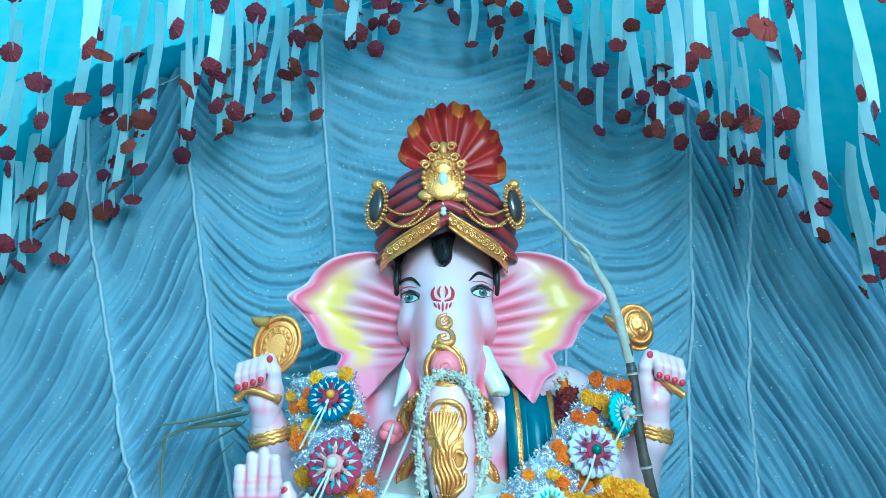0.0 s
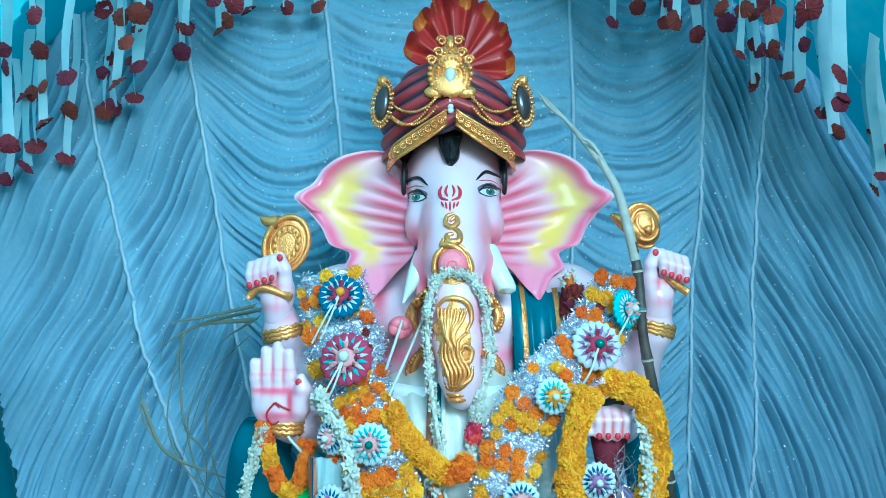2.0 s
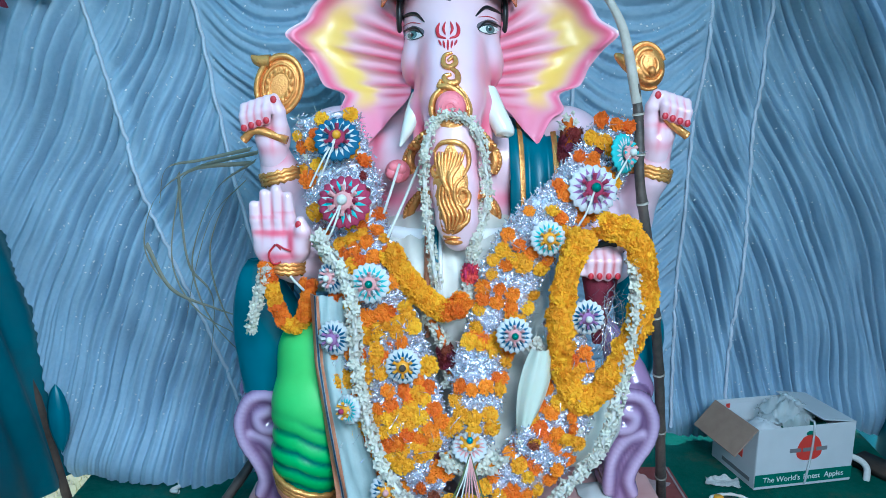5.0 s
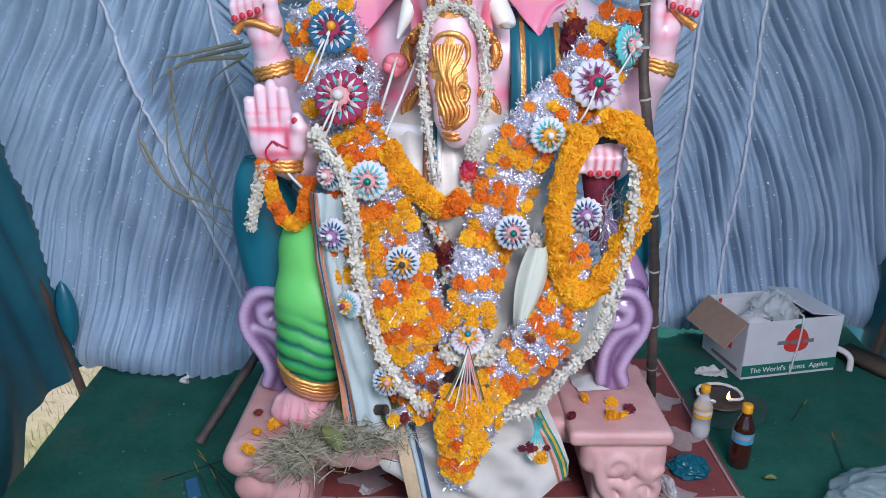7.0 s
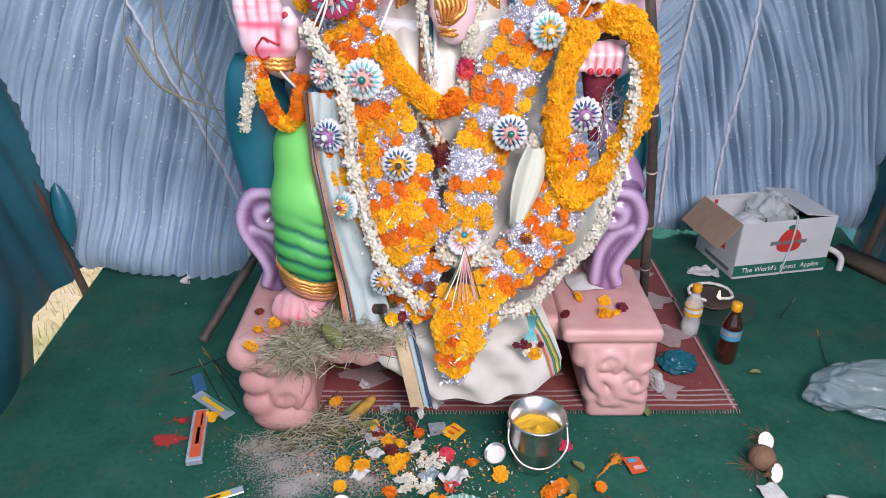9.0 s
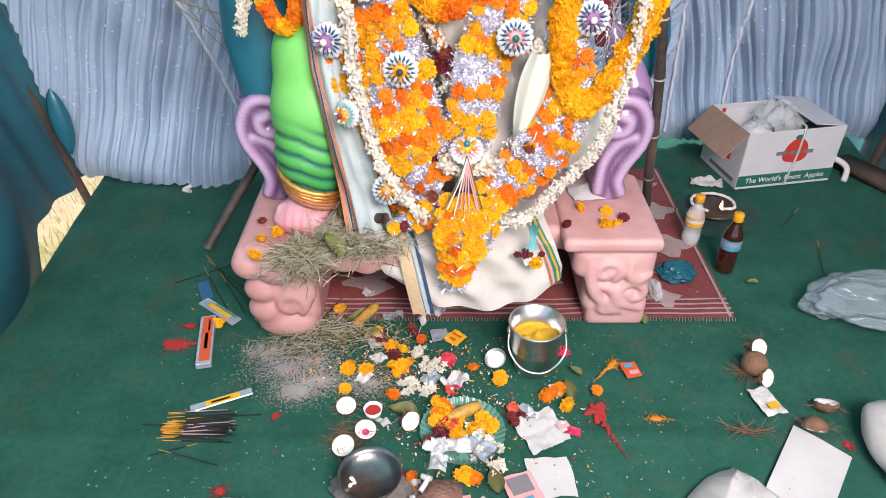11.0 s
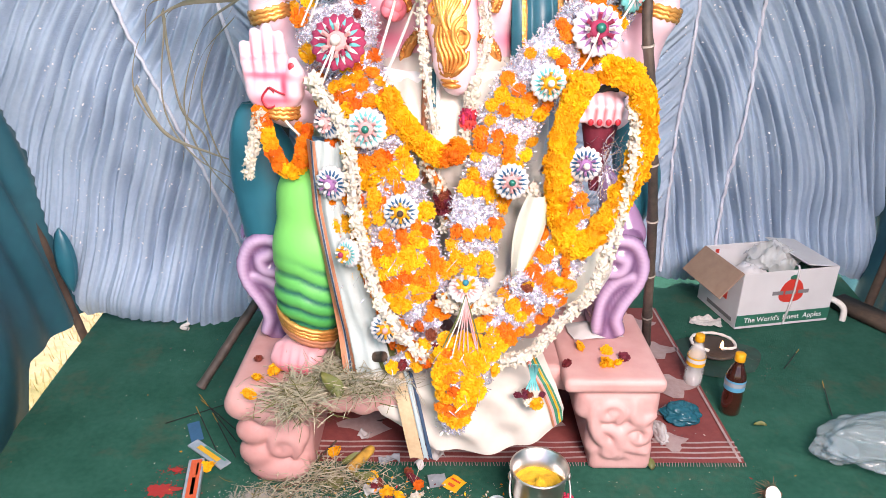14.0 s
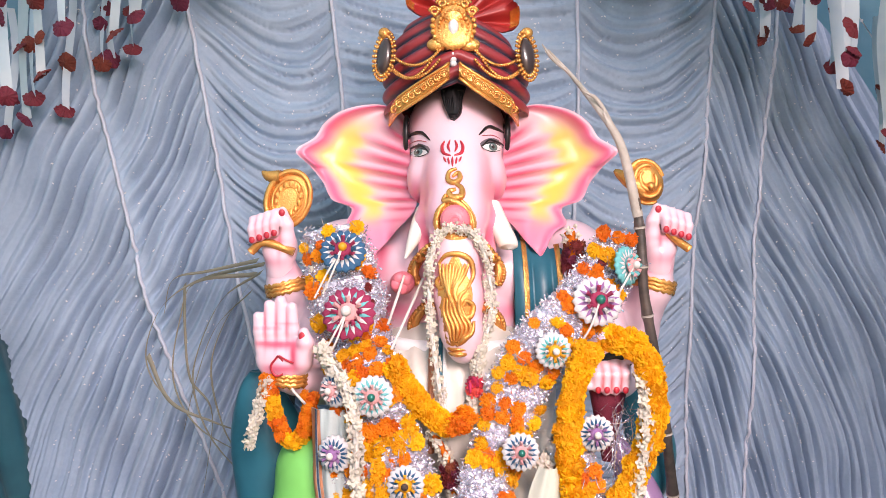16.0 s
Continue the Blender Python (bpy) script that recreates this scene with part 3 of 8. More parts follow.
# ---- the painted statue ----
def capsule(a, b, ra, rb):
    a, b = np.array(a), np.array(b)

    def f(p):
        d = b - a
        t = np.clip(((p - a) @ d) / (d @ d), 0, 1)
        return np.linalg.norm(p - a - t[..., None] * d, axis=-1) - (ra + (rb - ra) * t)
    r = max(ra, rb)
    return f, np.minimum(a, b) - r, np.maximum(a, b) + r


def ball(c, r, tilt=(0, 0, 0)):
    c, r = np.array(c), np.array(r)
    turn = np.array(Euler([radians(q) for q in tilt]).to_matrix())

    def f(p):
        q = (p - c) @ turn
        k0, k1 = np.linalg.norm(q / r, axis=-1), np.linalg.norm(q / r ** 2, axis=-1)
        return k0 * (k0 - 1) / np.maximum(k1, 1e-9)
    return f, c - r.max(), c + r.max()


def rbox(c, h, r):
    c, h = np.array(c), np.array(h)

    def f(p):
        q = np.abs(p - c) - (h - r)
        return np.linalg.norm(np.maximum(q, 0), axis=-1) + np.minimum(q.max(-1), 0) - r
    return f, c - h, c + h


def chain(points, radii):
    return [capsule(a, b, p, q) for a, b, p, q in zip(points, points[1:], radii, radii[1:])]


def blend(shapes, k, step):
    """One smooth skin over all the shapes, as vertices and faces (surface nets)."""
    lo = np.min([s[1] for s in shapes], 0) - 4 * step - k
    hi = np.max([s[2] for s in shapes], 0) + 4 * step + k
    n = np.ceil((hi - lo) / step).astype(int)
    d = np.full(n, 1.0)
    ax = [lo[i] + step * np.arange(n[i]) for i in range(3)]
    for f, a, b in shapes:
        i0 = np.maximum(((a - k * 1.5 - lo) / step).astype(int) - 2, 0)
        i1 = np.minimum(((b + k * 1.5 - lo) / step).astype(int) + 3, n)
        box = tuple(slice(p, q) for p, q in zip(i0, i1))
        g = np.stack(np.meshgrid(*[ax[i][box[i]] for i in range(3)], indexing="ij"), -1)
        e, cur = f(g), d[box]
        h = np.clip(0.5 + 0.5 * (cur - e) / k, 0, 1)
        d[box] = np.where(cur > 0.9, e, cur * (1 - h) + e * h - k * h * (1 - h))
    s = d < 0
    cells = np.zeros(n - 1, int)
    corners = [(i, j, l) for i in (0, 1) for j in (0, 1) for l in (0, 1)]
    for c in corners:
        cells += s[c[0]:n[0] - 1 + c[0], c[1]:n[1] - 1 + c[1], c[2]:n[2] - 1 + c[2]]
    idx = np.argwhere((cells > 0) & (cells < 8))
    order = np.full(n - 1, -1)
    order[tuple(idx.T)] = np.arange(len(idx))
    pos, cnt = np.zeros((len(idx), 3)), np.zeros(len(idx))
    for a in corners:
        for axis in range(3):
            if a[axis]:
                continue
            b = list(a)
            b[axis] = 1
            va, vb = d[tuple((idx + a).T)], d[tuple((idx + b).T)]
            cross = (va < 0) != (vb < 0)
            t = np.where(cross, va / np.where(cross, va - vb, 1), 0)
            q = np.array(a, float) + t[:, None] * (np.array(b) - np.array(a))
            pos += np.where(cross[:, None], q, 0)
            cnt += cross
    verts = lo + step * (idx + pos / cnt[:, None])
    faces = []
    for axis in range(3):
        u, v = [(1, 2), (2, 0), (0, 1)][axis]
        sl_a, sl_b = [slice(1, -1)] * 3, [slice(1, -1)] * 3
        sl_a[axis], sl_b[axis] = slice(0, n[axis] - 1), slice(1, n[axis])
        e = np.argwhere(s[tuple(sl_a)] != s[tuple(sl_b)]) + 1
        e[:, axis] -= 1
        inside = s[tuple(e.T)]
        du, dv = np.eye(3, dtype=int)[u], np.eye(3, dtype=int)[v]
        q = np.stack([order[tuple((e - w).T)] for w in (du + dv, dv, 0 * du, du)], 1)
        q = np.where(inside[:, None], q, q[:, ::-1])
        faces += q[(q >= 0).all(1)].tolist()
    return verts, faces


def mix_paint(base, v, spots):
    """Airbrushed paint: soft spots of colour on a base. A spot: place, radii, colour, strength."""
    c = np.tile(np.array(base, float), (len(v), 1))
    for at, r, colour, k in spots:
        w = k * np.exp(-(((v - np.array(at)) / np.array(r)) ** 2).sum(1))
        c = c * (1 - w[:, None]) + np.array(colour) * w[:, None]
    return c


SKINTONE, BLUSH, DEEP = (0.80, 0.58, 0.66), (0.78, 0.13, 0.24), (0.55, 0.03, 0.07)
CX = 0.02


def statue():
    b = Buf()
    shapes = [ball((CX, 1.945, 1.59), (0.142, 0.155, 0.165)), ball((CX, 1.86, 1.56), (0.115, 0.075, 0.12)),
              ball((CX - 0.094, 1.85, 1.475), (0.040, 0.06, 0.066)), ball((CX + 0.094, 1.85, 1.475), (0.040, 0.06, 0.066))]
    trunk = [(CX, 1.84, 1.56), (CX, 1.775, 1.46), (CX, 1.715, 1.38), (CX, 1.665, 1.29), (CX + 0.004, 1.635, 1.18), (CX + 0.01, 1.62, 1.10), (CX + 0.014, 1.625, 1.06)]
    shapes += chain(trunk, [0.085, 0.079, 0.074, 0.062, 0.055, 0.046, 0.038])
    for s in (-1, 1):
        shapes += chain([(CX + 0.07 * s, 1.79, 1.44), (CX + 0.078 * s, 1.745, 1.36), (CX + 0.086 * s, 1.735, 1.285)], [0.02, 0.026, 0.014])
        shapes += [ball((CX + 0.125 * s, 1.87, 1.215), (0.115, 0.085, 0.10)), ball((CX + 0.30 * s, 1.93, 1.27), (0.12, 0.10, 0.10))]
    shapes += [ball((CX, 1.97, 1.18), (0.25, 0.15, 0.25)), ball((CX, 1.88, 1.10), (0.20, 0.12, 0.10))]
    # arms
    shapes += chain([(-0.30, 1.95, 1.26), (-0.40, 1.88, 1.06), (-0.424, 1.79, 1.19), (-0.438, 1.765, 1.265)], [0.085, 0.066, 0.046, 0.037])
    shapes += chain([(0.34, 1.95, 1.26), (0.50, 1.88, 1.06), (0.530, 1.79, 1.19), (0.542, 1.765, 1.275)], [0.085, 0.066, 0.046, 0.037])
    shapes += chain([(-0.29, 1.88, 1.24), (-0.33, 1.76, 0.97), (-0.372, 1.67, 0.985), (-0.385, 1.645, 1.0)], [0.09, 0.075, 0.045, 0.04])
    shapes += chain([(0.33, 1.88, 1.24), (0.42, 1.76, 0.98), (0.385, 1.62, 1.0)], [0.09, 0.07, 0.04])
    body = blend(shapes, 0.028, 0.0085)
    v = body[0]
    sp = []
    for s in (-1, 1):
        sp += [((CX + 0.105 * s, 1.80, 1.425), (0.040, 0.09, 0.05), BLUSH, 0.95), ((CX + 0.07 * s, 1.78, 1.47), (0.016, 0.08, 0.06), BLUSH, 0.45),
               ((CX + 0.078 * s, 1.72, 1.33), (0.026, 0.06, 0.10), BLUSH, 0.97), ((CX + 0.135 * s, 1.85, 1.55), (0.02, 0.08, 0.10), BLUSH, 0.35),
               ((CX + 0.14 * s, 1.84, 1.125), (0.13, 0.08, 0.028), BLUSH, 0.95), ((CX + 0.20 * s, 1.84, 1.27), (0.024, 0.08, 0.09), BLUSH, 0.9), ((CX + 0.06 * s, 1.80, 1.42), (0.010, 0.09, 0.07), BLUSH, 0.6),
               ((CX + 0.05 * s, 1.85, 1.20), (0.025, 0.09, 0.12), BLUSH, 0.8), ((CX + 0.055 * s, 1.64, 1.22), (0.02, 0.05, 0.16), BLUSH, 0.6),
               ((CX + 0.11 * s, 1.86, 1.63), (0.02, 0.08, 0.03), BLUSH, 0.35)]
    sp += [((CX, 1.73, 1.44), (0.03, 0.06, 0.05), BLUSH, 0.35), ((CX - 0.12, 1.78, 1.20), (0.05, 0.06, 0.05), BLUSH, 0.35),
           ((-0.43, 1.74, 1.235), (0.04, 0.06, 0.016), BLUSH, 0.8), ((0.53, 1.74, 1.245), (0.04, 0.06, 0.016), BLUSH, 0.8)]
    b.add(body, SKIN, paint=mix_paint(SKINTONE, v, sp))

    # where the front of the face lies
    front = v[(v[:, 1] < 1.93) & (v[:, 2] > 1.0)]

    def face_y(x, z):
        d = (front[:, 0] - x) ** 2 + (front[:, 2] - z) ** 2
        k = np.argpartition(d, 10)[:10]
        near = front[k]
        w = 1 / (d[k] + 2e-5)
        keep = near[:, 1] < near[:, 1].min() + 0.04
        return float((near[:, 1] * w)[keep].sum() / w[keep].sum())

    def on(x, z, lift=0.0):
        return (x, face_y(x, z) - lift, z)

    def patch(cx, cz, fn, material, lift, n=26, rings=3):
        """A painted shape on the face: fn(angle) gives its outline about (cx, cz)."""
        pts = []
        for k in range(rings + 1):
            for j in range(n):
                dx, dz = fn(2 * math.pi * j / n)
                pts.append(on(cx + dx * k / rings, cz + dz * k / rings, lift + 0.0012 * (1 - k / rings)))
        b.add((pts, wrap(rings + 1, n, False, True)), material)

    def stroke(points, r, material, lift=0.002, n=18, flat=None):
        line = smooth_path([(x, 0, z) for x, z in points], n)
        rad = [r * math.sin(math.pi * min(max((i + 0.6) / n, 0), 1)) ** 0.5 for i in range(n)] if flat is None else [r] * n
        b.add(tube([on(p.x, p.z, lift) for p in line], rad, 7), material)

    for s, ex, ez in ((-1, -0.084, 1.543), (1, 0.113, 1.556)):
        tilt = 0.10 * s
        almond = lambda a, w, h: (w * math.cos(a), h * math.sin(a) * (1 - 0.25 * abs(math.cos(a))) + tilt * w * math.cos(a) * 0.8)
        patch(ex, ez + 0.006, lambda a: almond(a, 0.034, 0.0185), LID, 0.0010)
        patch(ex, ez, lambda a: almond(a, 0.031, 0.0135), BLACK, 0.0022)
        patch(ex, ez - 0.001, lambda a: almond(a, 0.028, 0.0102), WHITE, 0.0040)
        patch(ex + 0.002, ez, lambda a: (0.0125 * math.cos(a), 0.0100 * math.sin(a)), IRIS, 0.0058, 18)
        patch(ex + 0.002, ez, lambda a: (0.0045 * math.cos(a), 0.0045 * math.sin(a)), BLACK, 0.0075, 14)
        patch(ex - 0.002, ez + 0.004, lambda a: (0.002 * math.cos(a), 0.002 * math.sin(a)), WHITE, 0.0095, 8, 2)
        stroke([(ex - 0.040 if s < 0 else ex - 0.030, ez + (0.010 if s < 0 else -0.004)), (ex - 0.01, ez + 0.0165), (ex + 0.012, ez + 0.016), (ex + 0.032 if s < 0 else ex + 0.042, ez + (-0.006 if s < 0 else 0.010))], 0.0032, BLACK)
        stroke([(ex - 0.03, ez + 0.026), (ex, ez + 0.031), (ex + 0.027, ez + 0.024)], 0.0012, REDLINE)
        stroke([(ex - 0.036, ez + (0.046 if s < 0 else 0.028)), (ex - 0.012, ez + 0.052), (ex + 0.012, ez + 0.050), (ex + 0.034, ez + (0.028 if s < 0 else 0.046))], 0.0050, BLACK)
    # red mark on the brow
    for s in (-1, 1):
        stroke([(CX - 0.012 + 0.004 * s, 1.525), (CX - 0.012 + 0.022 * s, 1.532), (CX - 0.012 + 0.026 * s, 1.55), (CX - 0.012 + 0.020 * s, 1.565)], 0.0046, REDLINE)
        stroke([(CX - 0.012 + 0.006 * s, 1.535), (CX - 0.012 + 0.011 * s, 1.55), (CX - 0.012 + 0.006 * s, 1.567)], 0.0034, REDLINE)
    for k in range(5):
        stroke([(CX - 0.012 + 0.011 * (k - 2), 1.521 - 0.002 * (k % 2)), (CX - 0.012 + 0.008 * (k - 2), 1.508 - 0.006 * (2 - abs(k - 2)))], 0.0028, REDLINE, n=8)

    # ears
    def ear(s):
        inner = [(0.130, 1.630), (0.128, 1.58), (0.124, 1.53), (0.118, 1.48), (0.108, 1.43), (0.112, 1.39), (0.155, 1.34)]
        outer = [(0.155, 1.665), (0.215, 1.678), (0.290, 1.662), (0.345, 1.628), (0.372, 1.590), (0.415, 1.556), (0.385, 1.52), (0.350, 1.475), (0.322, 1.43), (0.275, 1.408), (0.282, 1.37), (0.247, 1.345), (0.215, 1.285)]
        A = smooth_path([(x, 0, z) for x, z in inner], 110)
        O = smooth_path([(0.13 + (x - 0.13) * 1.09, 0, 1.5 + (z - 1.5) * 1.07 - 0.004) for x, z in outer], 110)
        nu, nv = 46, 110
        pts, col = [], []
        for i in range(nu):
            u = i / (nu - 1)
            for j in range(nv):
                w = j / (nv - 1)
                p = A[j].lerp(O[j], u)
                ridge = math.sin(w * 60 + 5.0 * u) * 0.011 * math.exp(-((u - 0.24) / 0.26) ** 2) * math.sin(math.pi * min(1, w * 1.15)) ** 0.5
                cup = -0.035 * math.sin(math.pi * u) - 0.01 * math.sin(u * 9 + w * 5) * u
                roll = -0.020 * math.exp(-((u - 0.93) / 0.07) ** 2) * (1 if w < 0.5 else 0.4)
                frill = 0.010 * math.sin(w * 26) * u ** 3
                y = 1.865 + 0.05 * u - cup + ridge + roll + frill - 0.12 * min(1, max(0, (1.47 - p.z) / 0.18)) ** 1.2
                pts.append((CX + s * p.x, y, p.z))
                c = np.array((0.82, 0.50, 0.57))

                def lay(colour, k):
                    nonlocal c
                    k = min(max(k, 0), 1)
                    c = c * (1 - k) + np.array(colour) * k
                lines = (0.5 - 0.5 * math.sin(w * 60 + 5.0 * u)) ** 2
                lay((0.80, 0.30, 0.42), math.exp(-(u / 0.30) ** 2) * 0.85)
                lay((0.62, 0.05, 0.12), lines ** 1.3 * math.exp(-((u - 0.16) / 0.30) ** 2) * 0.95)
                mid, half = 0.70 - 0.08 * w, 0.12 + 0.04 * math.sin(math.pi * w)
                glow = 1 / (1 + math.exp((abs(u - mid) - half + 0.07 * lines * (u < mid)) / 0.030))
                lay((0.88, 0.60, 0.10), glow / (1 + math.exp(-(w - 0.20) * 34)) / (1 + math.exp((w - 0.86) * 30)) * 0.97)
                lay((0.78, 0.14, 0.27), math.exp(-((u - 0.92) / 0.07) ** 2) * 0.97)
                lay((0.80, 0.22, 0.36), 1 / (1 + math.exp(-(w - 0.86) * 30)) * 0.85)
                if w < 0.42:
                    lay((0.80, 0.62, 0.70), max(0, (u - 0.95) / 0.04) * 0.95)
                col.append(c)
        f = wrap(nu, nv)
        n = len(pts)
        behind = [(x, y + 0.012, z) for x, y, z in pts]
        edge = [i * nv for i in range(nu)] + [(nu - 1) * nv + j for j in range(1, nv)] + [i * nv + nv - 1 for i in range(nu - 2, -1, -1)] + [j for j in range(nv - 2, 0, -1)]
        f2 = [tuple(q[::-1]) for q in f]
        rim = [(a, c, c + n, a + n) for a, c in zip(edge, edge[1:] + edge[:1])]
        b.add((pts + behind, f + [tuple(i + n for i in q) for q in f2] + rim), EARP, paint=np.array(col + col))
    ear(-1)
    ear(1)

    # tusks
    b.add(tube(smooth_path([(CX - 0.075, 1.77, 1.385), (CX - 0.100, 1.735, 1.335), (CX - 0.130, 1.72, 1.268)], 14), [0.027 * (1 - (i / 13) ** 1.7) + 0.003 for i in range(14)], 12), IVORY)
    b.add(tube(smooth_path([(CX + 0.085, 1.77, 1.40), (CX + 0.105, 1.735, 1.35), (CX + 0.128, 1.72, 1.305), (CX + 0.130, 1.715, 1.292)], 12), [0.026, 0.027, 0.027, 0.027, 0.027, 0.026, 0.026, 0.025, 0.024, 0.022, 0.016, 0.004], 12), IVORY)

    # hair and turban
    b.add(tube(smooth_path([on(CX - 0.01, 1.715, 0.02), on(CX - 0.012, 1.68, 0.012), on(CX - 0.004, 1.645, 0.008), on(CX - 0.012, 1.622, 0.004)], 14), [0.034 * (1 - 0.80 * (i / 13) ** 1.2) for i in range(14)], 10), BLACK)
    for s in (-1, 1):
        b.add(ell((CX + 0.137 * s, 1.885, 1.60), (0.011, 0.03, 0.055), 10, 8), BLACK)
        for k in range(5):
            b.add(tube(smooth_path([on(CX - 0.01 + 0.012 * s * k / 2, 1.70, 0.04), on(CX - 0.012 + 0.01 * s * k / 2, 1.665, 0.032 - 0.002 * k), on(CX - 0.010 + 0.004 * s * k / 2, 1.63, 0.02)], 10), 0.004, 5), BLACK)

    def wound(u, v):
        a = 2 * math.pi * u
        t = v * math.pi / 2
        side = math.cos(a)
        lump = 1 + 0.07 * (1 if side < 0 else -0.2) * v * abs(side)
        r = math.cos(t) ** 0.55
        x, y = 0.192 * r * side * lump, 0.19 * r * math.sin(a)
        z = 1.655 + 0.262 * math.sin(t) * (1 + (0.06 if side < 0 else -0.08) * abs(side)) + 0.055 * (1 - abs(side)) ** 1.4 * (1 - v) * (1 if math.sin(a) < 0 else 0)
        s_ = (z + 0.42 * abs(x)) / 0.043
        groove = abs(math.sin(math.pi * s_)) ** 0.6
        k = 1 + 0.13 * (groove - 0.6) + 0.05 * math.sin(math.pi * min(1, v * 1.6))
        return (CX + x * k, 1.94 + y * k, z)
    cap = grid(wound, 140, 90, True)
    cv = np.array(cap[0])
    g = np.abs(np.sin(math.pi * (cv[:, 2] + 0.42 * np.abs(cv[:, 0] - CX)) / 0.043)) ** 0.6
    k = np.clip((g - 0.52) / 0.32, 0, 1)[:, None]
    b.add((cv, cap[1]), CLOTHP, paint=np.array((0.030, 0.035, 0.060)) * (1 - k) + np.array((0.32, 0.035, 0.042)) * k)

    def turban_y(x, z):
        v_ = min(max((z - 1.655) / 0.27, 0), 0.97)
        r = math.cos(math.asin(v_)) ** 0.55 * 1.06
        k = 1 - ((x - CX) / (0.195 * r)) ** 2
        return 1.94 - 0.195 * r * math.sqrt(max(k, 0.01))

    # gilded border in two arms, with raised curls
    for s in (-1, 1):
        def border(u, v, s=s):
            x = 0.012 + 0.166 * u
            z = 1.735 - 0.095 * u ** 0.85 + (v - 0.5) * (0.036 + 0.006 * math.sin(math.pi * u))
            y = turban_y(CX + s * x, 1.70 - 0.04 * u) - 0.022 - 0.010 * math.sin(math.pi * v)
            if u > 0.80:
                y += (u - 0.80) * 0.42
            return (CX - 0.008 + s * x, y, z)
        b.add(grid(border, 26, 8), GOLD)
        for k in range(9):
            u = 0.08 + 0.098 * k
            p = Vector(border(u, 0.5))
            b.add(tube([p + Vector((0.011 * math.cos(a) * (1 - a / 14), -0.002, 0.011 * math.sin(a) * (1 - a / 14))) for a in np.linspace(0, 9.4, 20)], 0.0022, 5), GOLD)
        for edge in (0.0, 1.0):
            b.add(tube([Vector(border(u, edge)) + Vector((0, -0.002, 0)) for u in np.linspace(0, 0.98, 26)], 0.004, 6), GOLD)
        # strings of pearls, swagged
        for z0, z1, drop in ((1.79, 1.80, 0.05), (1.765, 1.765, 0.055), (1.80, 1.76, 0.07)):
            for q in np.linspace(0, 1, 26):
                x = CX + s * (0.045 + 0.125 * q)
                z = z0 + (z1 - z0) * q - drop * 4 * q * (1 - q) * 0.75
                b.add(ell((x, turban_y(x, z) - 0.014, z), 0.0042, 6, 5), GOLD)
        # side jewels
        jx, jz, jy = CX + s * 0.185 - 0.004, 1.79, 1.80
        turn = Matrix.Rotation(-0.12 * s, 3, "Y") @ Matrix.Rotation(0.5 * s, 3, "Z")
        b.add(ell((jx, jy, jz), (0.022, 0.014, 0.046), 16, 10, turn), GEM)
        for ring, rad, cnt in ((1.22, 0.0055, 26), (1.5, 0.0045, 30)):
            for j in range(cnt):
                a = 2 * math.pi * j / cnt
                b.add(ell(Vector((jx, jy, jz)) + turn @ Vector((0.022 * ring * math.cos(a), -0.002, 0.046 * (ring * 0.92) * math.sin(a))), rad, 6, 5), GOLD)
        b.add(ell((jx, jy, jz + 0.06), (0.016, 0.01, 0.014), 10, 6), GOLD)
    # brooch
    bx, bz, by = CX - 0.010, 1.845, 1.752
    turn = Matrix.Rotation(-0.25, 3, "X")

    def plate(cx, cz, rx, rz, thick, material=GOLD, y=0.0):
        b.add(ell(Vector((bx + cx, by, bz + cz)) + turn @ Vector((0, y, 0)), (rx, thick, rz), 20, 10, turn), material)
    plate(0, 0, 0.056, 0.056, 0.016)
    plate(0, 0.05, 0.036, 0.04, 0.014)
    plate(0, 0.09, 0.014, 0.022, 0.012)
    plate(-0.04, -0.038, 0.028, 0.018, 0.014)
    plate(0.04, -0.038, 0.028, 0.018, 0.014)
    plate(0, 0.0, 0.014, 0.022, 0.02, WHITE, -0.008)
    for rx, rz, rad, cnt in ((0.022, 0.031, 0.0036, 26), (0.036, 0.042, 0.0048, 26), (0.053, 0.056, 0.0066, 24)):
        for j in range(cnt):
            a = 2 * math.pi * j / cnt
            plate(rx * math.cos(a), rz * math.sin(a) + (0.004 if rad > 0.005 else 0), rad, rad, rad, GOLD, -0.013 + 0.003 * (rad > 0.006))
    for s in (-1, 1):
        for cx, cz in ((0.030, 0.062), (0.022, 0.092), (0.048, 0.042)):
            p0 = Vector((bx + s * cx, by - 0.012, bz + cz))
            b.add(tube([p0 + Vector((s * 0.013 * math.cos(a) * (1 - a / 13), 0, 0.013 * math.sin(a) * (1 - a / 13))) for a in np.linspace(0, 9, 20)], 0.0035, 6), GOLD)
    for z in (-0.066, -0.078, -0.088):
        plate(0, z, 0.0085, 0.0085, 0.008, WHITE, -0.006)

    # pleated fan on the turban
    def fan(u, v):
        a = radians(174 - 186 * u)
        lobe = abs(math.sin(math.pi * 7 * u))
        R = (0.160 + 0.022 * math.sin(math.pi * u) + 0.028 * lobe ** 0.6) * v
        roll = max(0, v - 0.86) / 0.14
        return (CX + 0.012 + R * math.cos(a) * 0.82, 1.885 - 0.024 * math.cos(math.pi * 14 * u) * v + 0.006 * math.sin(u * 90) * v - 0.034 * roll ** 1.5 + 0.02 * v, 1.895 + R * math.sin(a) * 1.02 + 0.01)
    f = grid(fan, 141, 16)
    b.add(f, FAN)
    b.add(([(x, y + 0.008, z) for x, y, z in f[0]], [q[::-1] for q in f[1]]), FAN)
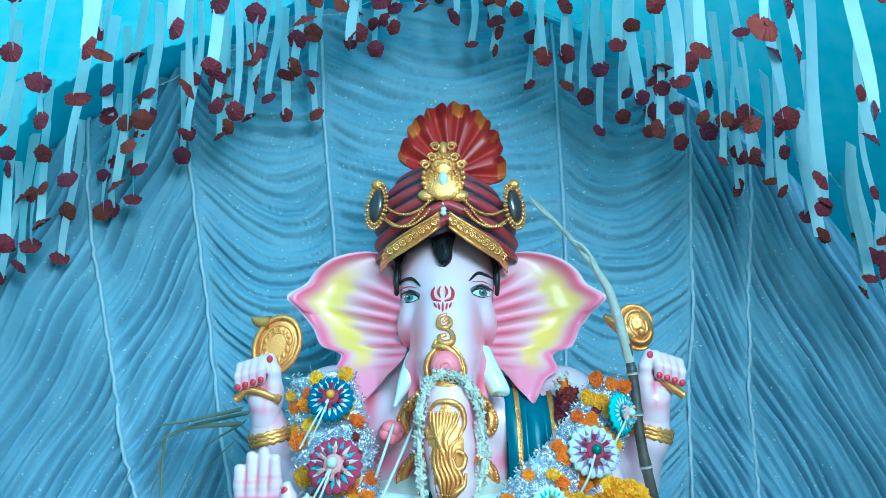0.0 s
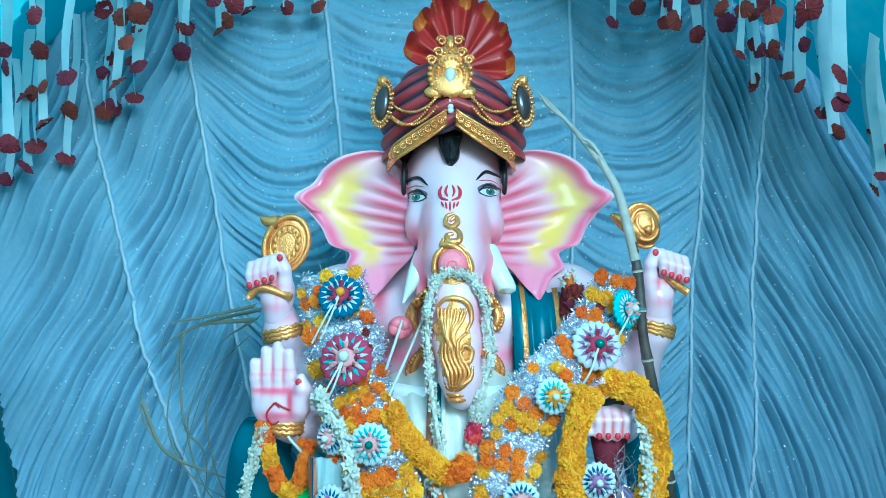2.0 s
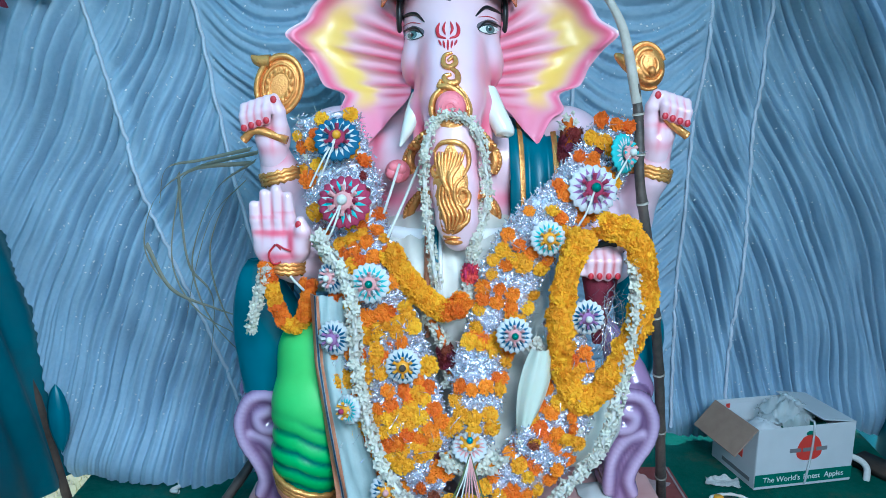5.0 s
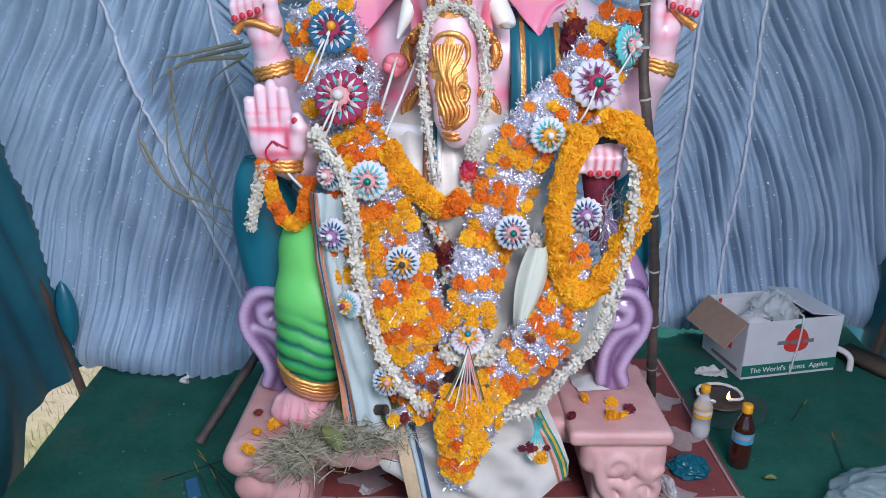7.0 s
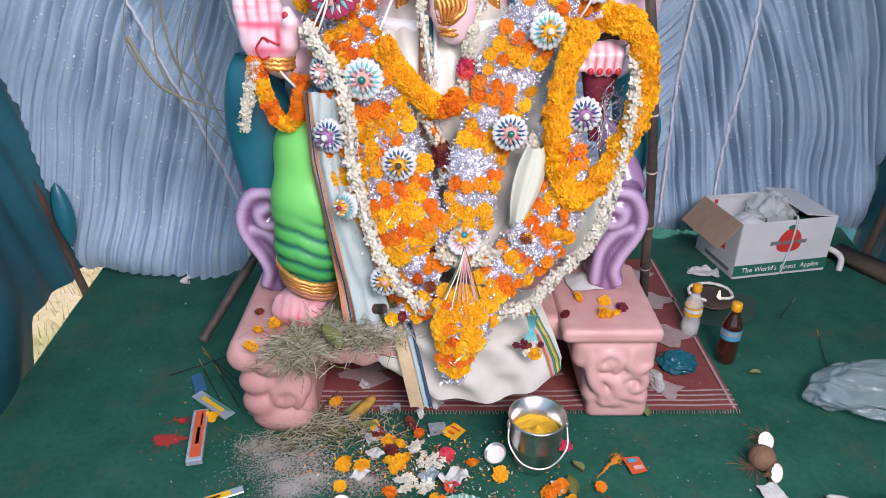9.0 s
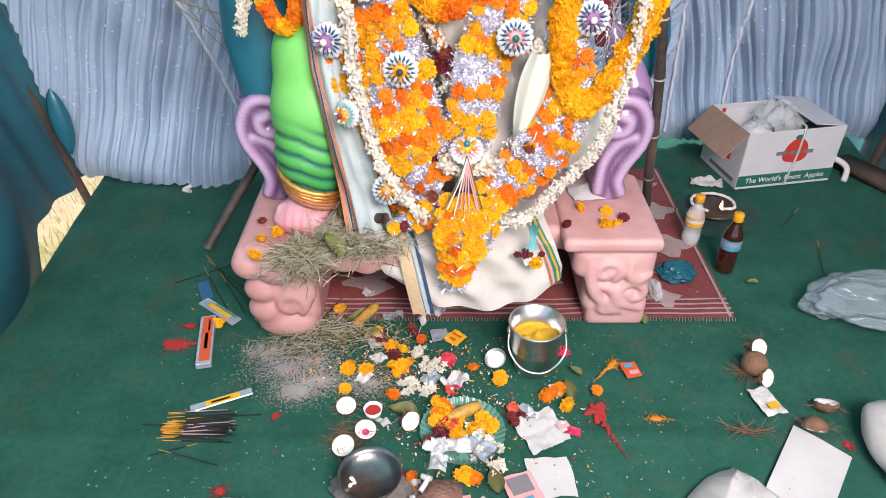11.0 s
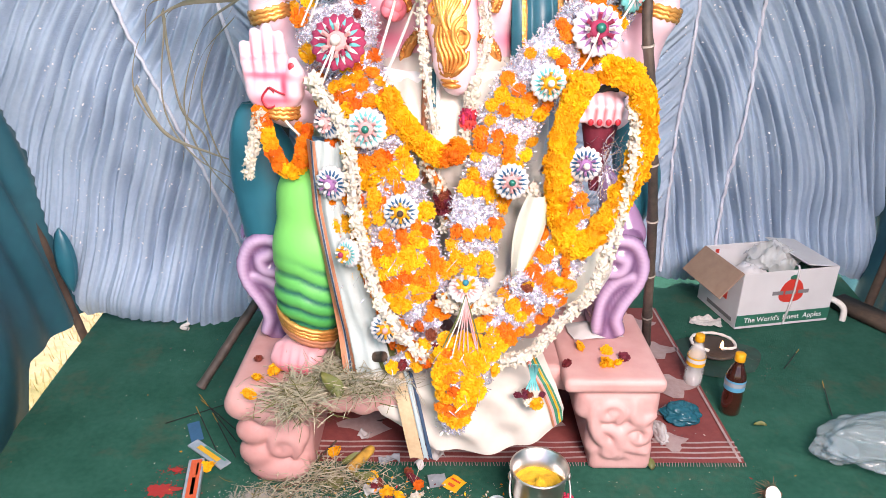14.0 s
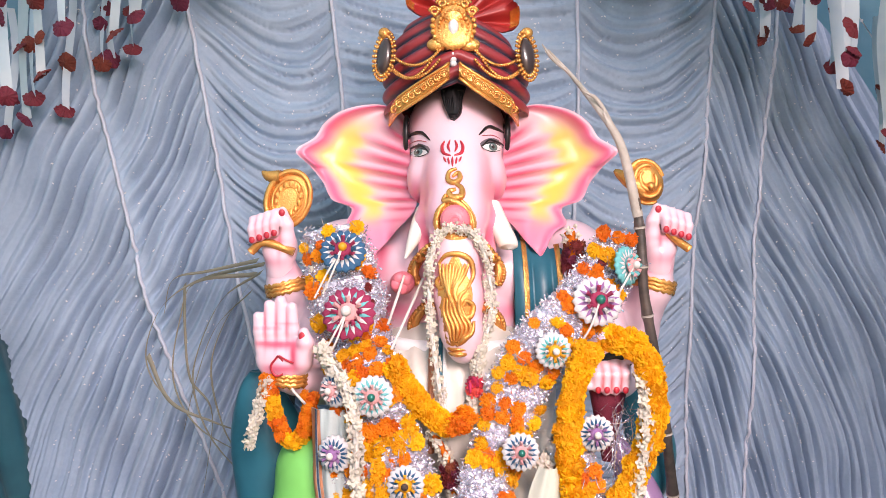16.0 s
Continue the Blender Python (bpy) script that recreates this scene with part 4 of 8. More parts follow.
    for k in range(7):
        def tip(u, v, k=k):
            p = Vector(fan((k + 0.2 + (0.35 + 0.25 * math.sin(k * 2.3)) * u) / 7, 0.86 + 0.145 * v))
            return p + Vector((0, -0.004, 0))
        b.add(grid(tip, 14, 5), GOLD)

    # gilding on the trunk
    def trunk_y(z):
        zs = [p[2] for p in trunk][::-1]
        return float(np.interp(z, zs, [p[1] - r for p, r in zip(trunk[::-1], [0.085, 0.079, 0.074, 0.062, 0.055, 0.046, 0.038][::-1])]))

    def curl(points, r, lift=0.004, material=GOLD):
        line = smooth_path([on(CX - 0.008 + x, z, lift) for x, z in points], 10 * len(points))
        n = len(line)
        b.add(tube(line, [r * (0.45 + 0.55 * math.sin(math.pi * (i + 1) / (n + 1))) for i in range(n)], 7), material)
    curl([(-0.004, 1.47), (0.010, 1.48), (0.014, 1.465), (0.0, 1.455), (-0.014, 1.462), (-0.012, 1.482), (0.006, 1.49)], 0.0075)
    curl([(0.0, 1.455), (0.018, 1.44), (0.016, 1.42), (-0.006, 1.418), (-0.012, 1.432), (0.004, 1.438)], 0.009)
    curl([(-0.020, 1.425), (-0.024, 1.41), (-0.008, 1.41), (0.012, 1.402), (0.030, 1.385), (0.042, 1.355)], 0.009)
    curl([(-0.020, 1.405), (-0.036, 1.385), (-0.042, 1.355), (-0.036, 1.33)], 0.009)
    curl([(0.02, 1.40), (0.038, 1.38), (0.046, 1.35), (0.038, 1.33)], 0.005)
    patch(CX - 0.006, 1.368, lambda a: (0.050 * math.cos(a) * (1 - 0.3 * math.sin(a)), 0.052 * math.sin(a)), GOLD, 0.001, 30, 5)
    b.add(ell((CX - 0.006, face_y(CX, 1.36) - 0.002, 1.362), (0.036, 0.018, 0.038), 18, 10), ROSE)
    for k in range(3):
        b.add(tube([(CX - 0.006 + (0.010 + 0.009 * k) * math.cos(a), face_y(CX, 1.36) - 0.019 + 0.004 * k, 1.362 + (0.010 + 0.009 * k) * math.sin(a)) for a in np.linspace(0.4 * k, 5.2 + 0.4 * k, 20)], 0.003, 6), ROSE)
    patch(CX - 0.006, 1.175, lambda a: ((0.040 - 0.012 * math.sin(a)) * math.cos(a) * (1 + 0.12 * math.sin(5 * a)), 0.105 * math.sin(a)), GOLD, 0.001, 40, 8)
    rnd = random.Random(3)
    for k in range(9):
        x0 = -0.034 + 0.0085 * k
        curl([(x0, 1.262), (x0 * 0.8 - 0.004, 1.235), (x0 * 0.3 - 0.008, 1.20), (x0 * 0.25 + 0.004, 1.165)], 0.0052, 0.003 + 0.003 * math.sin(k * 1.1))
    curl([(-0.036, 1.262), (-0.018, 1.282), (0.014, 1.284), (0.038, 1.268), (0.044, 1.235), (0.030, 1.205)], 0.007)
    curl([(0.030, 1.205), (0.012, 1.185), (0.014, 1.15), (0.036, 1.14), (0.044, 1.165), (0.028, 1.178), (0.020, 1.165)], 0.007)
    curl([(-0.030, 1.235), (-0.040, 1.22), (-0.034, 1.205), (-0.022, 1.212)], 0.006)
    for k in range(6):
        curl([(-0.022 + 0.006 * k, 1.185), (-0.024 + 0.009 * k, 1.15), (-0.012 + 0.010 * k, 1.115), (-0.006 + 0.005 * k, 1.085)], 0.0055, 0.004)
    curl([(0.046, 1.13), (0.040, 1.105), (0.022, 1.09), (0.008, 1.075)], 0.007)
    for z, w in ((1.078, 0.028), (1.064, 0.030), (1.052, 0.026)):
        b.add(ell((CX + 0.004, trunk_y(z) + 0.018, z), (w, 0.028, 0.010), 14, 7), GOLD)

    # fingers and palms
    def nail(p, r=0.0075):
        b.add(ell(p, (r, r * 0.5, r * 1.15), 8, 6), REDLINE)
    palm = [ball((-0.398, 1.628, 1.035), (0.064, 0.028, 0.058)), ball((-0.352, 1.620, 1.040), (0.030, 0.030, 0.046))]
    for x0, x1, z1 in ((-0.446, -0.452, 1.134), (-0.420, -0.426, 1.162), (-0.394, -0.398, 1.172), (-0.368, -0.372, 1.156)):
        palm += chain([(x0, 1.626, 1.06), ((x0 + x1) / 2, 1.622, 1.10), (x1, 1.618, z1)], [0.0170, 0.0155, 0.0128])
    palm += chain([(-0.345, 1.612, 1.03), (-0.336, 1.602, 1.075), (-0.340, 1.60, 1.10)], [0.021, 0.018, 0.012])
    palm += chain([(-0.386, 1.65, 0.985), (-0.386, 1.632, 1.02)], [0.04, 0.04])
    hand = blend(palm, 0.008, 0.0045)
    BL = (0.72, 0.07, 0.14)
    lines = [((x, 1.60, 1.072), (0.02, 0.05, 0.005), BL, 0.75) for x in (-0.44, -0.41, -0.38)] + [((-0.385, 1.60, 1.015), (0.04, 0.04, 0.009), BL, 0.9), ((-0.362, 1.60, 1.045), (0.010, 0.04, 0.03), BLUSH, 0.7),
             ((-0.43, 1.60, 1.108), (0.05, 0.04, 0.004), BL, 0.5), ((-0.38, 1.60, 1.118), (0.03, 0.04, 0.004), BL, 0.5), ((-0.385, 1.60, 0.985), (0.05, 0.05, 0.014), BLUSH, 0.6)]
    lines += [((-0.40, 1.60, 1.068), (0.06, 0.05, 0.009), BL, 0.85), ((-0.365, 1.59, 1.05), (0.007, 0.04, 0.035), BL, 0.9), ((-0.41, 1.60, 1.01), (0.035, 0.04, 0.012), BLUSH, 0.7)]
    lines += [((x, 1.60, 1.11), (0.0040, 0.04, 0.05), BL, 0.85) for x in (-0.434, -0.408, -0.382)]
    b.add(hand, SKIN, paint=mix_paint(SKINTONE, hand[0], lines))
    ring = smooth_path([(-0.40, 1.596, 1.045), (-0.418, 1.598, 1.02), (-0.408, 1.598, 0.998), (-0.390, 1.598, 1.003), (-0.388, 1.596, 1.03), (-0.398, 1.594, 1.045), (-0.378, 1.590, 1.035), (-0.362, 1.588, 1.03)], 30)
    b.add(tube(ring, 0.0026, 5), REDLINE)
    b.add(tube(smooth_path([(-0.382, 1.60, 1.03), (-0.376, 1.602, 1.0), (-0.376, 1.606, 0.985)], 10), 0.0022, 5), REDLINE)
    nail((-0.342, 1.590, 1.092), 0.009)
    # bangles
    for c, r, t in (((-0.386, 1.648, 0.984), 0.044, 0.1), ((-0.424, 1.79, 1.19), 0.051, -0.25), ((0.532, 1.79, 1.20), 0.051, 0.25)):
        for k in range(3):
            m = Matrix.Rotation(t, 3, "Y")
            b.add(tube([Vector(c) + m @ Vector((r * math.cos(a), r * math.sin(a), 0.010 * (k - 1) + 0.003 * math.sin(16 * a))) for a in np.linspace(0, 2 * math.pi, 40)], 0.0075, 7, False), GOLD)

    # raised hands with the gilded emblems
    for s, px, pz in ((-1, -0.446, 1.318), (1, 0.548, 1.328)):
        fist = [ball((px - 0.012 * s, 1.757, pz - 0.025), (0.046, 0.030, 0.058)), ball((px - 0.034 * s, 1.742, pz - 0.010), (0.020, 0.022, 0.042))]
        for k in range(4):
            fx, fz = px + s * (-0.010 + 0.0185 * k), pz + 0.032 - 0.006 * k
            fist += chain([(fx, 1.752, fz + 0.012), (fx, 1.728, fz + 0.030), (fx, 1.712, fz + 0.008), (fx, 1.716, fz - 0.020)], [0.0120, 0.0122, 0.0115, 0.0095])
        fist += chain([(px - 0.034 * s, 1.748, pz - 0.01), (px - 0.036 * s, 1.732, pz + 0.035), (px - 0.028 * s, 1.724, pz + 0.068)], [0.019, 0.0160, 0.0115])
        fist += chain([(px - 0.012 * s, 1.768, pz - 0.085), (px - 0.012 * s, 1.757, pz - 0.05)], [0.036, 0.036])
        hand = blend(fist, 0.007, 0.0045)
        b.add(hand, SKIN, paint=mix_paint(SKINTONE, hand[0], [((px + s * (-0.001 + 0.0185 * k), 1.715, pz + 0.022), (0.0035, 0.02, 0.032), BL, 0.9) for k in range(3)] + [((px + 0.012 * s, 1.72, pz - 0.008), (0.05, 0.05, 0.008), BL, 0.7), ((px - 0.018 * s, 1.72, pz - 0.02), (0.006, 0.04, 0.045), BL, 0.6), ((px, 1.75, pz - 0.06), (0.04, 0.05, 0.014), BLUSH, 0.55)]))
        for k in range(4):
            nail((px + s * (-0.010 + 0.0185 * k), 1.706, pz + 0.014 - 0.006 * k), 0.0078)
        nail((px - 0.028 * s, 1.714, pz + 0.064), 0.0082)
        b.add(tube(smooth_path([(px - 0.055 * s if s < 0 else px - 0.01, 1.728, pz - 0.035 if s < 0 else pz + 0.02), (px + 0.02 * s, 1.728, pz - 0.01), (px + 0.055 * s, 1.73, pz - 0.035)], 10), 0.011, 9), GOLD)
        ex, ez = px + (0.030 if s < 0 else -0.040), pz + (0.100 if s < 0 else 0.135)
        turn = Matrix.Rotation(0.35 * -s, 3, "Y")
        if s < 0:
            b.add(ell((ex, 1.785, ez), (0.055, 0.010, 0.074), 26, 10, turn), GOLD)
            for sc, rad in ((1.0, 0.0075), (0.72, 0.004), (0.45, 0.004)):
                b.add(tube([Vector((ex, 1.776, ez)) + turn @ Vector((0.055 * sc * math.cos(a), 0, 0.074 * sc * math.sin(a))) for a in np.linspace(0, 6.283, 50)], rad, 6, False), GOLD)
            for j in range(14):
                a = 2 * math.pi * j / 14
                b.add(ell(Vector((ex, 1.774, ez)) + turn @ Vector((0.03 * math.cos(a), 0, 0.04 * math.sin(a))), (0.006, 0.004, 0.009), 7, 5), GOLD)
            b.add(tube(smooth_path([(ex - 0.02, 1.78, ez + 0.058), (ex - 0.05, 1.78, ez + 0.060), (ex - 0.068, 1.78, ez + 0.072)], 10), [0.018, 0.018, 0.017, 0.016, 0.015, 0.014, 0.012, 0.010, 0.007, 0.003], 8), GOLD)
        else:
            b.add(ell((ex, 1.785, ez), (0.044, 0.030, 0.056), 22, 14, turn), GOLD)
            for turns, wide in ((0.0, 1.0), (0.9, 0.72), (1.8, 0.45)):
                b.add(tube([Vector((ex, 1.785, ez)) + turn @ Vector((0.045 * wide * math.cos(a), -0.030 * math.sqrt(max(0.02, 1 - wide * wide)) - 0.002, 0.057 * wide * math.sin(a) + 0.008 * (1 - wide))) for a in np.linspace(turns, turns + 4.9, 34)], [0.0035 + 0.004 * math.sin(math.pi * i / 33) for i in range(34)], 7), GOLD)
            b.add(tube(smooth_path([(ex - 0.01, 1.775, ez - 0.02), (ex - 0.05, 1.77, ez + 0.005), (ex - 0.085, 1.77, ez + 0.030)], 12), [0.024, 0.024, 0.023, 0.022, 0.02, 0.019, 0.018, 0.016, 0.014, 0.012, 0.009, 0.004], 10), GOLD)
            b.add(ell((ex + 0.004, 1.752, ez - 0.012), 0.012, 10, 7), GOLD)
    # lowered hand, palm turned in
    low = [ball((0.375, 1.585, 1.025), (0.046, 0.03, 0.026))]
    for k, x in enumerate((0.338, 0.358, 0.379, 0.400)):
        low += chain([(x, 1.575, 1.03), (x, 1.553, 1.012), (x, 1.556, 0.975 + 0.006 * (k in (0, 3)))], [0.013, 0.0125, 0.011])
    low += chain([(0.325, 1.575, 1.02), (0.318, 1.560, 0.985)], [0.014, 0.011])
    low += [ball((0.418, 1.566, 1.052), (0.018, 0.018, 0.018))]
    hand = blend(low, 0.006, 0.0045)
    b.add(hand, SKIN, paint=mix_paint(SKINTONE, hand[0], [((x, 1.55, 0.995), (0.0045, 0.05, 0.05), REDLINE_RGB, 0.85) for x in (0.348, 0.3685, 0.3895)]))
    for x in (0.338, 0.358, 0.379, 0.400):
        nail((x, 1.544, 0.979), 0.007)

    # chest ornaments, half hidden behind the trunk
    for s in (-1, 1):
        for k, (r0, z0) in enumerate(((0.085, 1.30), (0.10, 1.16))):
            pts = [on(CX + s * (0.06 + 0.05 * math.sin(q * 2.2)), z0 - 0.10 * q, 0.008) for q in np.linspace(0, 1, 14)]
            b.add(tube(pts, 0.013, 8), GOLD)
            for p in pts[::1]:
                b.add(ell((p[0] + 0.012 * s, p[1] - 0.006, p[2]), 0.007, 6, 5), GOLD)
    # flower bud at the breast
    b.add(ell((-0.118, 1.735, 1.205), (0.032, 0.026, 0.030), 14, 9), ROSE)
    for k in range(4):
        a = 0.8 + 1.3 * k
        b.add(ell((-0.118 + 0.014 * math.cos(a), 1.716, 1.205 + 0.013 * math.sin(a)), (0.016, 0.010, 0.015), 10, 7), ROSE)

    # belly wrap, seat drapery and legs
    wrap_ = blend([ball((CX, 1.86, 0.90), (0.27, 0.235, 0.23)), ball((CX, 1.95, 0.66), (0.40, 0.26, 0.22))] +
                  chain([(0.08, 1.85, 0.66), (0.30, 1.72, 0.60), (0.34, 1.70, 0.55)], [0.16, 0.13, 0.11]) + chain([(0.36, 1.72, 0.56), (0.10, 1.62, 0.47)], [0.10, 0.085]), 0.05, 0.013)
    w = wrap_[0].copy()
    pleat = 0.006 * np.sin(w[:, 0] * 120 + 3 * np.sin(w[:, 2] * 7))
    w[:, 1] += pleat * (w[:, 1] < 1.9)
    b.add((w, wrap_[1]), CLOTHP, paint=mix_paint((0.74, 0.71, 0.64), w, [((0.3, 1.7, 0.55), (0.15, 0.2, 0.12), (0.62, 0.66, 0.60), 0.8)]))
    for x, colour in ((-0.062, COPPER), (-0.040, TEALP), (-0.030, WHITE)):
        b.add(tube([(CX + x * (1 + 0.1 * (1.05 - z)), 1.86 - 0.235 * math.sqrt(max(0.05, 1 - ((z - 0.90) / 0.24) ** 2 - (x / 0.3) ** 2)) - 0.002, z) for z in np.linspace(1.07, 0.80, 16)], 0.008 if colour is COPPER else 0.006, 6), colour)
    b.add(tube([(CX + 0.235 * math.sin(a), 1.90 - 0.20 * math.cos(a), 1.055 - 0.012 * math.cos(a)) for a in np.linspace(-1.5, 1.5, 40)], 0.020, 8), CLOTHP)
    leg = blend(chain([(-0.22, 1.86, 0.72), (-0.318, 1.69, 0.745), (-0.335, 1.655, 0.62), (-0.345, 1.64, 0.50), (-0.352, 1.635, 0.41)], [0.12, 0.103, 0.100, 0.090, 0.074]), 0.03, 0.0085)
    q = leg[0].copy()
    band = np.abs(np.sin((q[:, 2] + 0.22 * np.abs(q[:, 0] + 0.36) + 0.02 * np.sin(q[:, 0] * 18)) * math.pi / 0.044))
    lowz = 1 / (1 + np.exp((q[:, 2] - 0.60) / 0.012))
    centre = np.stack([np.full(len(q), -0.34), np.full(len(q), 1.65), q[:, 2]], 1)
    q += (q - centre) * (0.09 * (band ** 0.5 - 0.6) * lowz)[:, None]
    # green paler towards the knee, dark teal in the lower fold grooves
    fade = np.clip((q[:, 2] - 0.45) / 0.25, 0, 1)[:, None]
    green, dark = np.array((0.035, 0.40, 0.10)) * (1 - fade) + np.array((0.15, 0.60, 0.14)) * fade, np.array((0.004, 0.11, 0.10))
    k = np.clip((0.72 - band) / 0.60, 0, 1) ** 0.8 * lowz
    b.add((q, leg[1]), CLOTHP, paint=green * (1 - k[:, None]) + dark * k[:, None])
    # anklets and the foot
    for k in range(5):
        b.add(tube([(-0.353 + (0.082 - 0.002 * k) * math.cos(a), 1.628 + (0.084 - 0.002 * k) * math.sin(a), 0.430 - 0.011 * k - 0.03 * math.cos(a) + 0.0015 * math.sin(30 * a)) for a in np.linspace(0, 6.2832, 48)], 0.008, 6, False), GOLD if k < 3 else COPPER)
    foot = [ball((-0.372, 1.615, 0.340), (0.062, 0.080, 0.040), (0, 0, -25)), ball((-0.354, 1.640, 0.365), (0.058, 0.060, 0.045)), ball((-0.385, 1.565, 0.33), (0.075, 0.055, 0.032), (0, 0, -25))]
    for k in range(5):
        fx = -0.338 - 0.024 * k
        foot += chain([(fx + 0.010, 1.585 + 0.014 * k, 0.345), (fx - 0.004, 1.540 + 0.014 * k, 0.346), (fx - 0.012, 1.512 + 0.014 * k, 0.330)], [0.019 - 0.0015 * k, 0.019 - 0.0015 * k, 0.0165 - 0.0015 * k])
    hand = blend(foot, 0.012, 0.006)
    b.add(hand, SKIN, paint=mix_paint((0.80, 0.40, 0.43), hand[0], [((-0.39, 1.50, 0.32), (0.12, 0.035, 0.03), (0.62, 0.06, 0.10), 0.75)] + [((-0.350 - 0.024 * k, 1.51 + 0.018 * k, 0.33), (0.004, 0.04, 0.03), (0.5, 0.03, 0.06), 0.8) for k in range(4)]))
    # shawl over the shoulder
    def shawl(u, v):
        x = 0.165 + 0.150 * u + 0.010 * v
        z = 1.345 - 0.02 * math.sin(math.pi * u) - 0.34 * v
        y = 1.790 - 0.012 * math.sin(math.pi * v) - 0.010 * abs(math.sin(u * 3 * math.pi)) + 0.10 * (1 - v) ** 6 - 0.03 * v
        return (x, y, z)
    f = grid(shawl, 40, 24)
    b.add(f, TEALP)
    b.add(([(x, y + 0.03, z) for x, y, z in f[0]], [p[::-1] for p in f[1]]), TEALP)
    for u0 in (0.16, 0.74):
        b.add(grid(lambda u, v: (lambda p: (p[0], p[1] - 0.004 - 0.002 * math.sin(v * 150), p[2]))(shawl(u0 + 0.09 * u, v)), 6, 60), GOLD)
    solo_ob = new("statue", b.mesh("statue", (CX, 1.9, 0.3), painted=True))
    solo_ob.location = (CX, 1.9, 0.3)
    tagged(solo_ob, "large painted elephant-headed plaster statue seated on its throne", "statue")


REDLINE_RGB = (0.5, 0.03, 0.04)
statue()


# ---- throne ----
def throne():
    t = thing("throne", (0.03, 1.85, 0), "pink plaster throne base with mauve scrolled armrests", "throne")
    base = Buf()

    base.add(blend([rbox((0.035, 2.0, 0.254), (0.555, 0.42, 0.040), 0.02), rbox((-0.24, 1.56, 0.262), (0.20, 0.08, 0.032), 0.02)] +
                   [ball((-0.33 + 0.062 * k, 1.492 + 0.004 * (k % 2), 0.252 - 0.004 * (k % 3)), (0.042, 0.024, 0.040)) for k in range(5)] +
                   [ball((0.02 + 0.088 * k, 1.59, 0.250 + 0.008 * (k % 2)), (0.05, 0.02, 0.036)) for k in range(5)], 0.014, 0.0085), PINK)
    part("seat_slab", base, t)
    # carved legs, each one moulded form
    left, right = -0.44, 0.49
    forms = [rbox((left - 0.005, 1.665, 0.262), (0.108, 0.20, 0.040), 0.022), rbox((left + 0.005, 1.64, 0.12), (0.085, 0.15, 0.125), 0.03)]
    for c, r in (((-0.075, 1.475, 0.250), (0.050, 0.040, 0.045)), ((0.0, 1.462, 0.245), (0.060, 0.040, 0.050)), ((0.075, 1.470, 0.250), (0.045, 0.036, 0.042)),
                 ((-0.055, 1.480, 0.165), (0.050, 0.040, 0.042)), ((-0.050, 1.485, 0.092), (0.055, 0.042, 0.048)), ((0.035, 1.480, 0.150), (0.055, 0.030, 0.060)), ((0.0, 1.482, 0.040), (0.085, 0.036, 0.050))):
        forms.append(ball((left + c[0], c[1], c[2]), r))
    forms += chain([(left + 0.02 + 0.040 * math.cos(a) * (1 - a / 9), 1.462, 0.120 + 0.040 * math.sin(a) * (1 - a / 9)) for a in np.linspace(-0.8, 6.4, 16)], [0.010] * 16)
    leg = Buf()
    leg.add(blend(forms, 0.014, 0.006), PINK)
    part("carved_leg", leg, t)
    forms = [rbox((right - 0.028, 1.685, 0.284), (0.136, 0.185, 0.022), 0.016), rbox((right - 0.012, 1.67, 0.215), (0.116, 0.16, 0.055), 0.035), rbox((right + 0.004, 1.67, 0.12), (0.094, 0.155, 0.08), 0.03),
             rbox((right + 0.012, 1.67, 0.04), (0.086, 0.158, 0.045), 0.018)]
    for ccx, ccz, rr, way in ((-0.035, 0.195, 0.036, 1), (0.050, 0.120, 0.042, -1), (-0.02, 0.07, 0.028, 1)):
        forms += chain([(right + ccx + way * rr * math.cos(a) * (1 - a / 9), 1.514, ccz + rr * math.sin(a) * (1 - a / 9)) for a in np.linspace(-0.8, 6.6, 18)], [0.011] * 18)
    for pts in ([(-0.085, 0.235), (-0.075, 0.16), (-0.045, 0.10), (0.03, 0.045)], [(0.03, 0.235), (0.03, 0.19), (0.055, 0.17), (0.09, 0.185)], [(-0.06, 0.15), (-0.01, 0.13), (0.01, 0.09), (0.08, 0.06)]):
        line = smooth_path([(right + x, 1.514, z) for x, z in pts], 12)
        forms += chain(line, [0.006 + 0.010 * math.sin(math.pi * i / 11) for i in range(12)])
    leg = Buf()
    leg.add(blend(forms, 0.010, 0.006), PINK)
    part("carved_leg", leg, t)
    # scrolled armrests: a broad head on a waisted stem, the ridge curling into the head
    for s in (-1, 1):
        place = (lambda x: x) if s < 0 else (lambda x: 0.010 - x)
        forms = [rbox((place(x), 1.79, z), (r, 0.082, 0.04), min(r, 0.036)) for x, z, r in ((-0.472, 0.325, 0.046), (-0.464, 0.375, 0.042), (-0.470, 0.425, 0.052), (-0.482, 0.475, 0.070), (-0.486, 0.530, 0.076), (-0.480, 0.580, 0.068))]
        ridge = smooth_path([(place(x), 1.715, z) for x, z in ((-0.505, 0.330), (-0.490, 0.372), (-0.506, 0.420), (-0.540, 0.480), (-0.548, 0.545), (-0.515, 0.606), (-0.455, 0.612), (-0.425, 0.566), (-0.445, 0.522), (-0.487, 0.523), (-0.497, 0.558), (-0.468, 0.570))], 60)
        forms += chain(ridge[::2], [0.015] * 30)
        inner = smooth_path([(place(x), 1.715, z) for x, z in ((-0.435, 0.335), (-0.436, 0.39), (-0.446, 0.44), (-0.480, 0.490), (-0.520, 0.505))], 20)
        forms += chain(inner, [0.013 - 0.0004 * i for i in range(20)])
